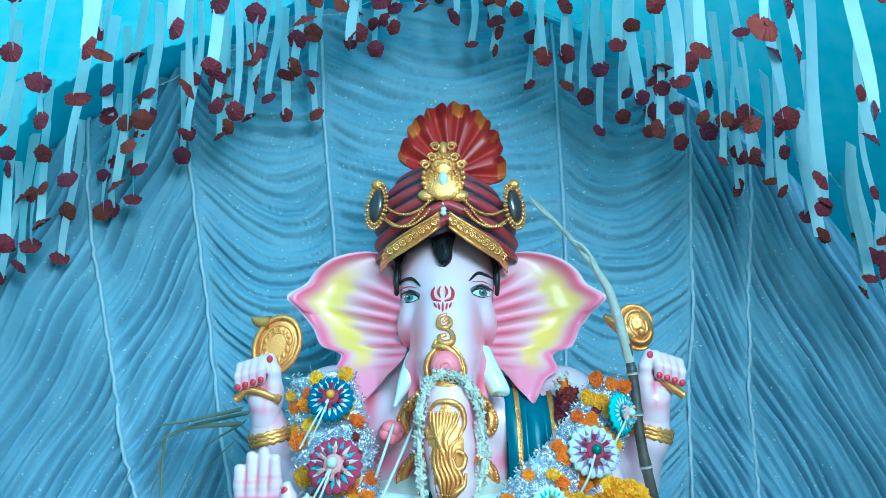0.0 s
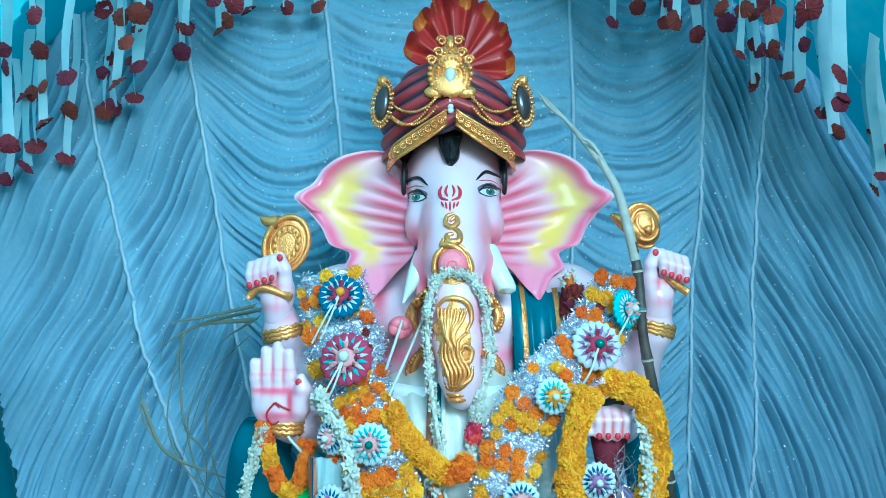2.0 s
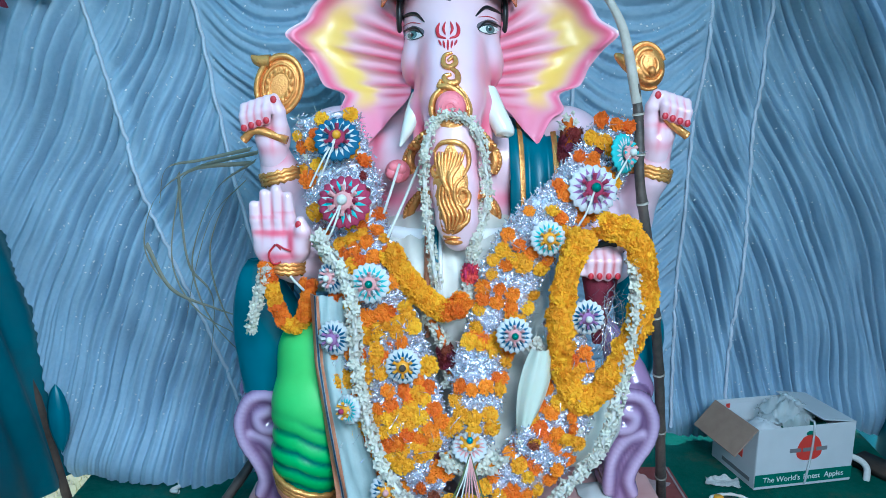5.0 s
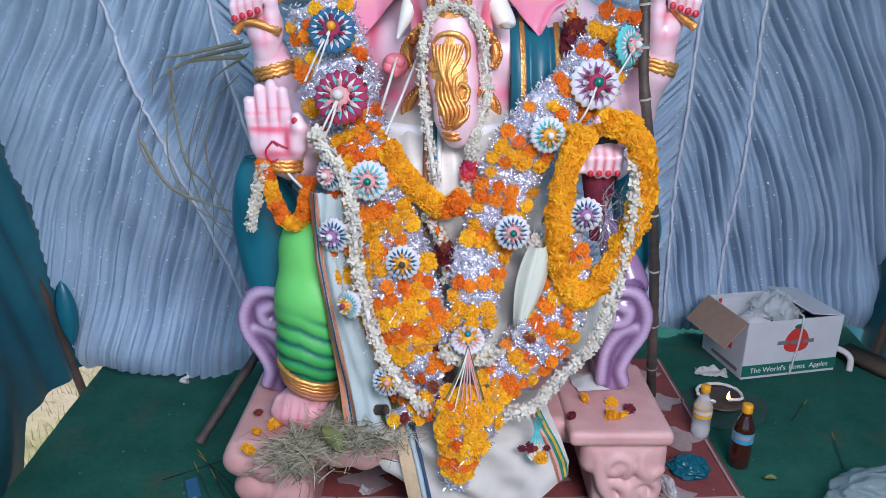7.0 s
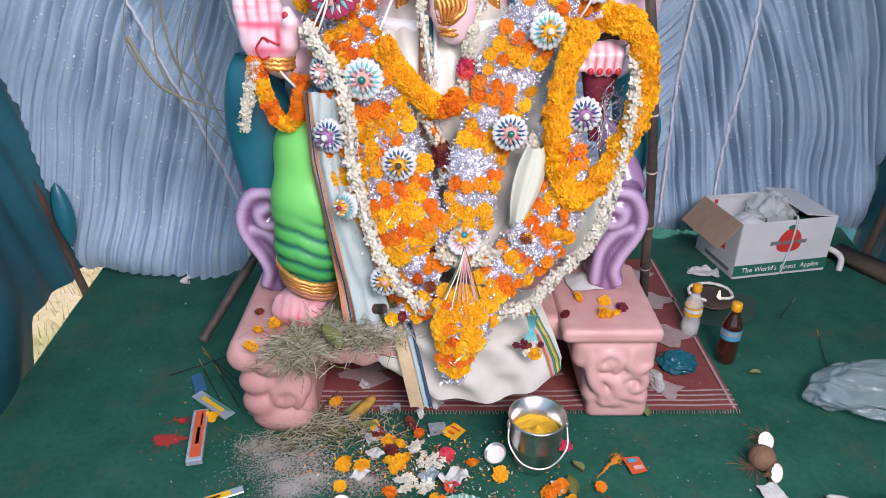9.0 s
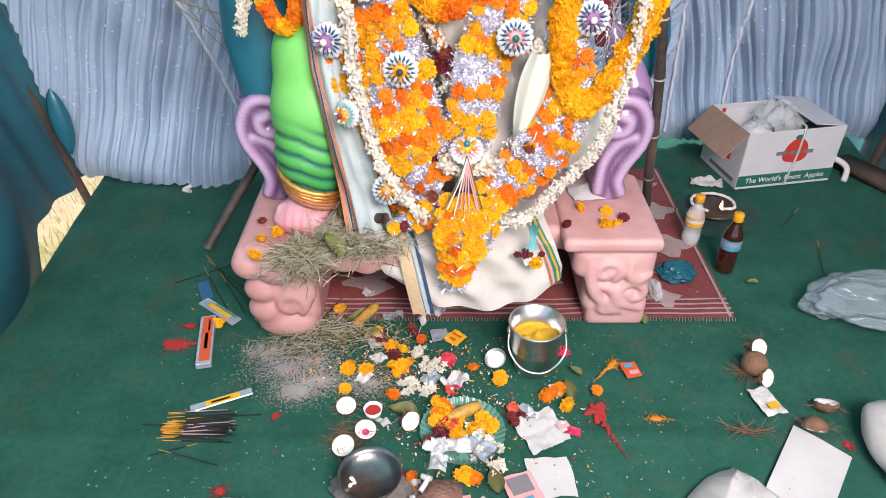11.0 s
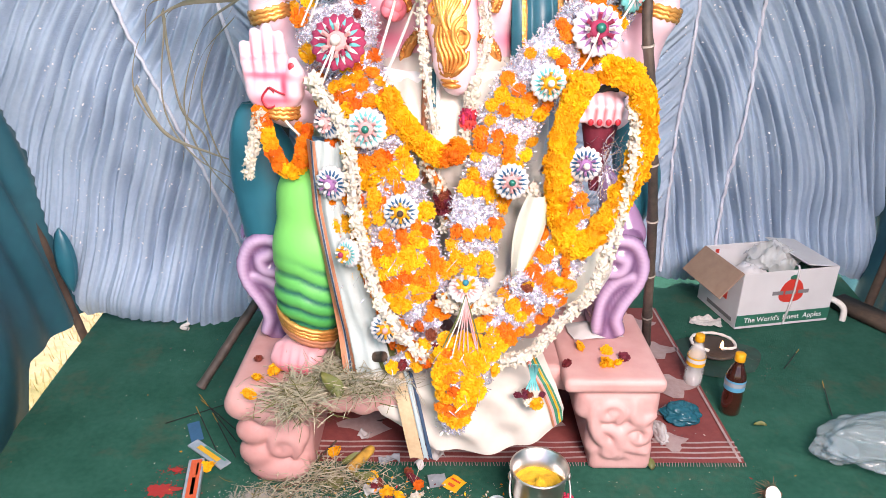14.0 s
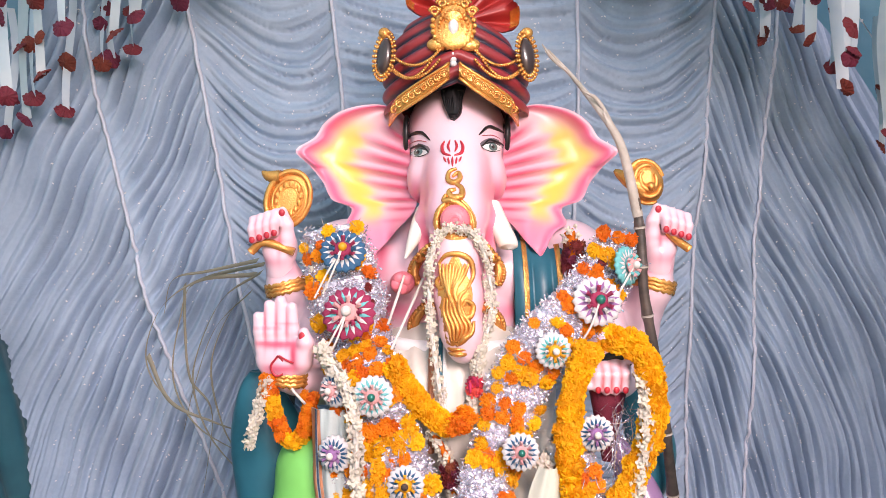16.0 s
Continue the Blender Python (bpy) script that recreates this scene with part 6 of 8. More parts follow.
        solo("cotton_string", s, "taut white cotton cord across the statue", "cord", at=a)
    # dark bundle under the lowered hand
    s = Buf()
    s.add(grid(lambda u, v: (0.372 + (0.052 - 0.040 * v) * math.cos(6.283 * u) * (1 + 0.08 * math.sin(12 * u)), 1.60 + 0.04 * math.sin(6.283 * u) * (1 - 0.7 * v), 1.0 - 0.20 * v), 20, 10, True), DARKRED)
    solo("hanging_cloth", s, "dark maroon cloth hanging inside the marigold loop", "cloth", at=(0.372, 1.6, 0.8))
    t = thing("tinsel_tuft", (0.40, 1.58, 0.84), "thin silver tinsel inside the marigold loop", "tinsel")
    s = Buf()
    for _ in range(160):
        strip(s, (0.395 + rnd.gauss(0, 0.018), 1.57 + rnd.gauss(0, 0.01), 0.86 + rnd.gauss(0, 0.05)), (rnd.uniform(-0.6, 0.6), -0.3, rnd.uniform(-1, 1)), rnd.uniform(0.03, 0.06), 0.0008, rnd)
    tagged(part("threads", s, t), kind="stuff")
    s = Buf()
    s.add(tube(smooth_path([(0.349, 1.575, 1.032), (0.382, 1.575, 1.054), (0.421, 1.575, 1.038)], 14), 0.011, 8), BLACK)
    solo("black_bangle", s, "black bangle on the lowered hand", "bangle", at=(0.375, 1.575, 1.04))


dress()


# ---- cloths on the seat ----
def cloths():
    def sheet(rows, n, bulge=0.0, seed=0, amp=0.006):
        def fn(u, v):
            k = v * (len(rows) - 1)
            i = min(int(k), len(rows) - 2)
            a = Vector(rows[i][0]).lerp(Vector(rows[i + 1][0]), k - i)
            c = Vector(rows[i][1]).lerp(Vector(rows[i + 1][1]), k - i)
            p = a.lerp(c, u)
            p.y += -bulge * math.sin(math.pi * u) + amp * math.sin(u * 19 + 2 * math.sin(v * 5) + seed) + amp * noise.noise(Vector((u * 6, v * 6, seed)))
            return p
        return fn
    # long pale stole with zari borders beside the green leg
    rows = [((-0.318, 1.57, 0.93), (-0.225, 1.56, 0.93)), ((-0.308, 1.545, 0.77), (-0.225, 1.545, 0.75)), ((-0.288, 1.54, 0.60), (-0.185, 1.54, 0.60)), ((-0.265, 1.53, 0.44), (-0.150, 1.53, 0.44)), ((-0.250, 1.50, 0.325), (-0.120, 1.50, 0.325))]
    t = thing("silk_stole", (-0.25, 1.53, 0.32), "pale grey-blue silk stole with copper and navy borders", "stole")
    fn = sheet(rows, 5, 0.012, 1)
    b = Buf()
    b.add(grid(fn, 26, 60), PALEBLUE)
    part("cloth", b, t)
    for u0, u1, material in ((0.0, 0.11, COPPER), (0.125, 0.165, NAVY), (0.18, 0.25, COPPER)):
        b = Buf()
        b.add(grid(lambda u, v: Vector(fn(u0 + (u1 - u0) * u, v)) + Vector((0, -0.003, 0)), 5, 60), material)
        part("border", b, t)
    b = Buf()
    b.add(grid(lambda u, v: Vector(fn(0.27 + 0.73 * u, v)) + Vector((0.0, -0.003, 0)), 9, 60), mat("pale_cotton_panel", (0.42, 0.51, 0.51), 0.7, scale=30, bump=0.2))
    part("panel", b, t)

    # white cotton cloth over the seat's front
    t = thing("white_cloth", (0.08, 1.45, 0.15), "white cotton cloth hanging over the seat edge", "cloth")
    rows = [((-0.16, 1.66, 0.330), (0.27, 1.66, 0.345)), ((-0.19, 1.56, 0.335), (0.28, 1.56, 0.330)), ((-0.20, 1.50, 0.30), (0.30, 1.505, 0.30)), ((-0.155, 1.47, 0.215), (0.325, 1.49, 0.23)), ((-0.06, 1.46, 0.150), (0.325, 1.48, 0.190))]
    fn = sheet(rows, 5, 0.035, 4, 0.010)

    def hang(u, v):
        p = Vector(fn(u, v))
        if v > 0.6:
            p.z -= 0.045 * math.sin(math.pi * u) ** 0.7 * (v - 0.6) / 0.4
        return p
    b = Buf()
    b.add(grid(hang, 60, 44), CREAM)
    part("cotton_cloth", b, t)
    for du, w, material in ((0.0, 0.014, COPPER), (0.014, 0.012, FELTPINK), (0.028, 0.016, STRIPEGREEN), (0.046, 0.010, PRINTYELLOW), (0.060, 0.010, STRIPEGREEN)):
        b = Buf()
        b.add(grid(lambda u, v: Vector(hang(0.93 + du + w * u - 0.05 * (1 - v), 0.15 + 0.85 * v)) + Vector((0, -0.004, 0.004)), 3, 40), material)
        part("stripe", b, t)
    for x0, w, material in ((-0.135, 0.036, BEIGE), (-0.098, 0.012, PALEBLUE), (-0.085, 0.010, NAVY)):
        b = Buf()
        b.add(grid(lambda u, v: (x0 + w * u + 0.055 * v, 1.500 - 0.075 * math.sin(v * 1.6) - 0.003, 0.335 - 0.22 * v ** 1.4 + 0.004 * math.sin(u * 5)), 5, 30), material)
        part("border", b, t)
    b = Buf()
    b.add(crumple((-0.165, 1.52, 0.308), (0.17, 0.12), 0.012, 5, 18, 14, 0.03, 15), CREAM)
    solo("folded_cloth", b, "crumpled white cloth corner on the pink seat", "cloth", at=(-0.165, 1.52, 0.305))
    # pale sheath leaf hanging in front of the belly
    b = Buf()

    def husk(u, v):
        w = 0.034 * math.sin(math.pi * min(1, 0.12 + 0.88 * v)) ** 0.7 * (1.25 - 0.5 * v)
        return (0.222 - 0.045 * v ** 1.3 + (u - 0.5) * 2 * w, 1.515 - 0.02 * (1 - (2 * u - 1) ** 2) + 0.003 * math.sin(u * 14), 0.815 - 0.235 * v)
    b.add(grid(husk, 14, 26), mat("pale_green_leaf_sheath", (0.55, 0.60, 0.50), 0.5, other=(0.62, 0.62, 0.55), scale=20, bump=0.2))
    solo("leaf_sheath", b, "pale green banana leaf sheath hanging under a rosette", "leaf", at=(0.2, 1.52, 0.58))
    # small posy with blue threads
    t = thing("posy", (0.230, 1.440, 0.306), "small posy tied with turquoise threads", "posy")
    for k in range(5):
        b = Buf()
        b.add(tube([(0.006 * (k - 2), 0, 0.09), (0.002 * (k - 2), -0.004, 0.05), (0.008 * (k - 2), -0.002, 0.015)], 0.0025, 5), FELTTEAL)
        part("thread", b, t, local=True)
    rnd = random.Random(2)
    for k in range(14):
        kind = "R" if k < 6 else "J" if k < 13 else "Y"
        bloom(kind, t.location + Vector((rnd.gauss(0, 0.010), -0.01 + rnd.gauss(0, 0.004), (0.010 if k < 6 else -0.010) + rnd.gauss(0, 0.004))), (0, -1, 0.3), t, rnd, 0.6 if k < 6 else 0.9)


cloths()


# ---- canes and leaves ----
def canes():
    line = smooth_path([(0.722, 2.066, 0.0), (0.668, 1.93, 0.176), (0.633, 1.86, 0.36), (0.591, 1.78, 0.602), (0.555, 1.74, 0.815), (0.517, 1.71, 1.011), (0.483, 1.7, 1.182), (0.474, 1.7, 1.315), (0.459, 1.7, 1.417)], 90)
    t = thing("sugarcane", (0.722, 2.066, 0.0), "dark sugarcane stalk leaning beside the throne", "sugarcane", "sugarcane stalks")
    b = Buf()
    b.add(tube(line, [0.0155 + 0.0022 * math.exp(-((i % 9) / 1.2) ** 2) - 0.004 * i / 90 for i in range(90)], 12), CANE)
    part("stalk", b, t)
    for i in range(0, 90, 9):
        b = Buf()
        b.add(tube([line[i] - (line[min(i + 1, 89)] - line[max(0, i - 1)]).normalized() * 0.003, line[i] + (line[min(i + 1, 89)] - line[max(0, i - 1)]).normalized() * 0.003], 0.0188 - 0.004 * i / 90, 10), SHEATH)
        part("node_ring", b, t)
    top = smooth_path([line[-6], (0.431, 1.700, 1.521), (0.399, 1.700, 1.591), (0.353, 1.740, 1.671), (0.314, 1.800, 1.743), (0.255, 1.800, 1.806)], 30)
    b = Buf()
    b.add(tube(top, [0.013 * (1 - (i / 30) ** 1.2 * 0.8) for i in range(30)], 8), SHEATH)
    part("leaf_sheath", b, t, "pale dry leaf sheath")
    for pts in ([(0.379, 1.700, 1.634), (0.385, 1.700, 1.613), (0.418, 1.700, 1.556), (0.437, 1.700, 1.507)], [(0.333, 1.710, 1.680), (0.368, 1.710, 1.658), (0.421, 1.710, 1.571)], [(0.314, 1.800, 1.743), (0.269, 1.800, 1.782), (0.240, 1.800, 1.821)]):
        b = Buf()
        b.add(tube(smooth_path(pts, 14), [0.0045 * math.sin(math.pi * (i + 1) / 15) + 0.0005 for i in range(14)], 5), SHEATH)
        part("leaf", b, t)
    t = thing("sugarcane", (-0.777, 1.90, 0), "dark sugarcane stalk with drooping dry leaves", "sugarcane", "sugarcane stalks")
    line = smooth_path([(-0.79, 1.88, 0.012), (-0.69, 1.96, 0.154), (-0.585, 2.02, 0.32), (-0.52, 2.08, 0.60), (-0.48, 2.12, 0.95), (-0.50, 2.14, 1.2)], 60)
    b = Buf()
    b.add(tube(line, [0.0150 + 0.0022 * math.exp(-((i % 8) / 1.2) ** 2) for i in range(60)], 10), CANE)
    part("stalk", b, t)
    blades = ([(-0.577, 2.150, 1.230), (-0.778, 2.150, 1.181), (-0.902, 2.150, 1.097), (-0.957, 2.150, 0.958), (-0.929, 2.150, 0.849), (-0.832, 2.150, 0.756)], [(-0.587, 2.150, 1.205), (-0.717, 2.150, 1.114), (-0.802, 2.150, 0.922), (-0.800, 2.150, 0.793), (-0.742, 2.150, 0.659), (-0.616, 2.150, 0.520)], [(-0.605, 2.150, 1.197), (-0.796, 2.150, 1.172), (-0.846, 2.150, 1.063), (-0.872, 2.150, 0.867), (-0.800, 2.150, 0.717), (-0.644, 2.150, 0.620)], [(-0.627, 2.180, 1.144), (-0.746, 2.180, 1.023), (-0.814, 2.180, 0.842), (-0.851, 2.180, 0.689)], [(-0.951, 2.150, 0.940), (-0.882, 2.150, 0.793), (-0.744, 2.150, 0.727), (-0.628, 2.150, 0.688)],
              [(-0.851, 2.200, 1.160), (-0.852, 2.200, 1.020), (-0.837, 2.200, 0.856), (-0.767, 2.200, 0.742), (-0.797, 2.200, 0.480)], [(-0.586, 2.100, 1.243), (-0.743, 2.100, 1.209), (-0.848, 2.100, 1.183), (-0.877, 2.100, 1.078)], [(-0.604, 2.100, 1.182), (-0.695, 2.100, 1.042), (-0.734, 2.100, 0.901), (-0.696, 2.100, 0.722), (-0.619, 2.100, 0.595)])
    for k, pts in enumerate(blades):
        l = smooth_path(pts, 26)
        b = Buf()
        b.add(grid(lambda u, v: Vector(l[round(v * 25)]) + Vector((0, -0.004 * math.sin(math.pi * u), (u - 0.5) * 0.014 * (1.1 - v) + 0.0)) + Vector(((u - 0.5) * 0.010 * (1.1 - v), 0, 0)), 4, 26), BLADE)
        part("leaf", b, t)


canes()


# ---- carton, bottles, lamp ----
def carton():
    a, c, d = Vector((1.125, 2.285, 0)), Vector((1.515, 2.36, 0)), Vector((1.07, 2.56, 0))
    ux, uy = (c - a).normalized(), (d - a).normalized()
    W, D, H = 0.40, 0.27, 0.235
    m = Matrix.Translation(a) @ Matrix((ux, uy, Vector((0, 0, 1)))).transposed().to_4x4()
    t = thing("carton", a, "open white cardboard apple carton with red and green print", "box")

    def panel(name, lo, hi, material, tilt=None):
        b = Buf()
        vf = slab(lo, hi, 0.0015, 1)
        if tilt:
            vf = moved(vf, tilt)
        b.add(moved(vf, m), material, False)
        return part(name, b, t)
    front_panel = panel("front_panel", (0, 0, 0), (W, 0.005, H), CARD)
    panel("back_panel", (0, D - 0.005, 0), (W, D, H), CARD)
    panel("side_panel", (0, 0.005, 0), (0.005, D - 0.005, H), CARD)
    panel("side_panel", (W - 0.005, 0.005, 0), (W, D - 0.005, H), CARD)
    panel("bottom", (0.005, 0.005, 0.002), (W - 0.005, D - 0.005, 0.008), KRAFT)
    hinge = lambda p, ang, ax: Matrix.Translation(p) @ Matrix.Rotation(radians(ang), 4, ax) @ Matrix.Translation(-Vector(p))
    panel("flap", (-0.13, 0, H), (0.0, D, H + 0.004), KRAFT, hinge((0, 0, H), -48, "Y"))
    panel("flap", (W, 0, H), (W + 0.14, D, H + 0.004), CARD, hinge((W, 0, H), -172, "Y"))
    panel("flap", (0, D, H), (W, D + 0.10, H + 0.004), CARD, hinge((0, D, H), -105, "X"))
    band = Buf()
    band.add(moved(slab((0.0, -0.0015, 0.012), (W, 0.0, 0.058), 0), m), PRINTGREEN, False)
    part("green_band", band, front_panel)
    red = Buf()
    out = [(W * 0.53 + 0.052 * math.cos(q) * (1 + 0.10 * math.sin(q) ** 3), 0.142 + 0.050 * math.sin(q) - 0.008 * math.cos(2 * q)) for q in np.linspace(0, 6.283, 33)[:-1]]
    face = m @ Matrix.Translation((0, -0.0005, 0)) @ Matrix.Rotation(radians(90), 4, "X")
    red.add(flat_shape(out, 0.001, face), PRINTRED, False)
    part("apple_print", red, front_panel)
    leafb = Buf()
    leafb.add(flat_shape([(W * 0.53 + 0.018 * math.cos(q), 0.205 + 0.010 * math.sin(q)) for q in np.linspace(0, 6.283, 15)[:-1]], 0.001, face), PRINTGREEN, False)
    part("leaf_print", leafb, front_panel)
    # plain shape where the grower's mark stands
    bar = Buf()
    for k in range(3):
        bar.add(flat_shape([(W * 0.33 + 0.054 * k, 0.135), (W * 0.33 + 0.054 * k + 0.045, 0.135), (W * 0.33 + 0.054 * k + 0.045, 0.150), (W * 0.33 + 0.054 * k, 0.150)], 0.0018, face), PRINTGREY, False)
    part("mark_bar", bar, front_panel)
    inv = Matrix.Translation(-a)
    for word, x in (("The", 0.055), ("World's", 0.135), ("Finest", 0.232), ("Apples", 0.325)):
        lettering(word, 0.030, WHITE, inv @ m @ Matrix.Translation((x, -0.003, 0.026)) @ Matrix.Rotation(radians(90), 4, "X"), front_panel)
    side = Buf()
    side.add(moved(slab((-0.0015, 0.08, 0.09), (0.0, 0.14, 0.17), 0), m), PRINTRED, False)
    side.add(moved(slab((-0.0015, 0.03, 0.02), (0.0, 0.20, 0.035), 0), m), PRINTGREY, False)
    part("side_print", side, t)
    arrow = Buf()
    arrow.add(flat_shape([(0.05, D * 0.0), (0.07, 0.03), (0.058, 0.03), (0.058, 0.055), (0.042, 0.055), (0.042, 0.03), (0.03, 0.03)], 0.001, m @ Matrix.Translation((0.0, D - 0.008, H - 0.07)) @ Matrix.Rotation(radians(90), 4, "X")), PRINTRED, False)
    part("arrow_print", arrow, t)
    tie = Buf()
    tie.add(tube(smooth_path([m @ Vector((W * 0.56, 0.02, H + 0.012)), m @ Vector((W * 0.55, -0.006, H + 0.004)), m @ Vector((W * 0.54, -0.008, 0.13)), m @ Vector((W * 0.50, -0.008, 0.01))], 20), 0.0042, 6), POLYCLEAR)
    part("tie", tie, t)
    # what lies inside
    b = Buf()
    c0 = m @ Vector((0.12, 0.13, 0.15))
    b.add(grid(lambda u, v: c0 + Vector((0.062 * math.cos(6.283 * u) * math.sin(math.pi * v) ** 0.5, 0.062 * math.sin(6.283 * u) * math.sin(math.pi * v) ** 0.5, 0.055 * math.cos(math.pi * v))) * (1 + 0.05 * math.sin(u * 40 + v * 9)), 26, 14, True), FELTWHITE)
    solo("stuffed_bag", b, "round white stuffed packet in the carton", "bag", at=c0 - Vector((0, 0, 0.055)))
    b = Buf()
    c1 = m @ Vector((0.22, 0.15, 0.21))
    b.add(crumple(c1, (0.17, 0.15), 0.05, 9, 20, 18, 0.05, 20), POLYCLEAR)
    b.add(crumple(c1 + Vector((0, 0, -0.03)), (0.2, 0.18), 0.05, 3, 20, 18, 0.05, 60), POLYCLEAR)
    solo("clear_wrapper", b, "crinkled clear plastic wrapper in the carton", "wrapper", at=c1)
    b = Buf()
    b.add(moved(slab((0.22, 0.02, 0.14), (0.36, 0.2, 0.19), 0.004), m), PRINTGREEN, False)
    solo("green_packet", b, "dark green packet lying in the carton", "packet", at=m @ Vector((0.29, 0.1, 0.14)))
    # loose sheet behind
    b = Buf()
    b.add(tube(smooth_path([(1.50, 2.50, 0.05), (1.56, 2.42, 0.06), (1.60, 2.40, 0.03), (1.58, 2.36, -0.01)], 20), 0.012, 8), STRING)
    solo("knotted_cloth", b, "knotted white cloth end beside the carton", "cloth", at=(1.55, 2.42, 0))


carton()


def bottle(x, y, full, h=0.215, r=0.031, tilt=0):
    t = thing("plastic_bottle", (x, y, 0), "plastic bottle of dark brown oil with a yellow cap" if full else "clear half-empty plastic bottle with a yellow label and cap", "bottle", "bottles beside the throne")
    prof = [(0.0, 0.0), (r * 0.85, 0.0), (r, 0.008), (r, h * 0.30), (r * 0.93, h * 0.36), (r, h * 0.42), (r, h * 0.62), (r * 0.86, h * 0.70), (r * 0.55, h * 0.80), (r * 0.40, h * 0.86), (r * 0.40, h * 0.90)]
    b = Buf()
    b.add(lathe(prof, seg=22), COLA if full else BOTTLE)
    part("bottle_body", b, t, local=True)
    if not full:
        b = Buf()
        b.add(lathe([(0, 0.004), (r * 0.9, 0.006), (r * 0.95, h * 0.2), (0, h * 0.21)], seg=18), POLYCLEAR)
        part("liquid", b, t, local=True)
    b = Buf()
    b.add(lathe([(r * 1.015, h * 0.43), (r * 1.015, h * 0.60)], seg=22), PRINTBLUE if full else PRINTYELLOW)
    wrapper = part("bottle_label", b, t, local=True)
    b = Buf()
    b.add(lathe([(r * 1.03, h * 0.50), (r * 1.03, h * 0.57)], seg=22), SACHET if full else FELTWHITE)
    part("label_band", b, wrapper, local=True)
    b = Buf()
    b.add(lathe([(0, h * 0.885), (r * 0.50, h * 0.885), (r * 0.52, h * 0.90), (r * 0.50, h), (r * 0.42, h * 1.01), (0, h * 1.01)], seg=20), CAPS)
    part("cap", b, t, local=True)
    return t


bottle(0.912, 1.778, True)
bottle(0.844, 1.928, False, 0.19, 0.030)


def oil_lamp():
    x, y = 0.985, 2.119
    t = thing("oil_lamp", (x, y, 0), "lit oil lamp in an oily clay dish with cotton wick", "lamp")
    b = Buf()
    b.add(lathe([(0, 0.0), (0.05, 0.0), (0.078, 0.018), (0.083, 0.026), (0.076, 0.026), (0.05, 0.010), (0, 0.008)], seg=30), CLAY)
    part("dish", b, t, local=True)
    b = Buf()
    b.add(tube(smooth_path([(-0.02, -0.01, 0.014), (-0.07, 0.02, 0.026), (-0.055, 0.065, 0.034), (0.02, 0.08, 0.036), (0.075, 0.05, 0.03), (0.07, -0.01, 0.03), (0.02, -0.02, 0.03)], 50), [0.0055 + 0.0009 * math.sin(i * 1.6) for i in range(50)], 8), STRING)
    part("wick", b, t, local=True)
    b = Buf()
    b.add(lathe([(0.0, 0.0), (0.0055, 0.006), (0.006, 0.013), (0.0035, 0.024), (0.0, 0.036)], (0.016, -0.022, 0.032), 10), FLAME)
    part("flame", b, t, local=True)
    rnd = random.Random(6)
    s = Buf()
    for _ in range(260):
        a, r = rnd.uniform(0, 6.28), abs(rnd.gauss(0, 0.10))
        q = Vector((x + r * math.cos(a), y - 0.03 + 0.8 * r * math.sin(a), 0.003))
        s.add(ell(q, rnd.uniform(0.001, 0.003), 5, 3), CLAY)
    solo("lamp_soot", s, "black oil soot crumbs round the lamp", "soot", kind="stuff")
    s = Buf()
    s.add(grid(lambda u, v: (x - 0.01 + (0.17 * u) * math.cos(6.283 * v) * (1 + 0.25 * noise.noise(Vector((math.cos(6.283 * v), math.sin(6.283 * v), 2)))), y - 0.03 + 0.13 * u * math.sin(6.283 * v) * (1 + 0.25 * noise.noise(Vector((math.cos(6.283 * v) * 1.4, math.sin(6.283 * v), 7)))), 0.0042), 6, 40, False, True), mat("oil_stain", (0.012, 0.03, 0.025), 0.6, other=(0.012, 0.07, 0.05), scale=40, bump=0.4))
    solo("oil_stain", s, "dark oil stain on the green felt", "stain", kind="structure")


oil_lamp()


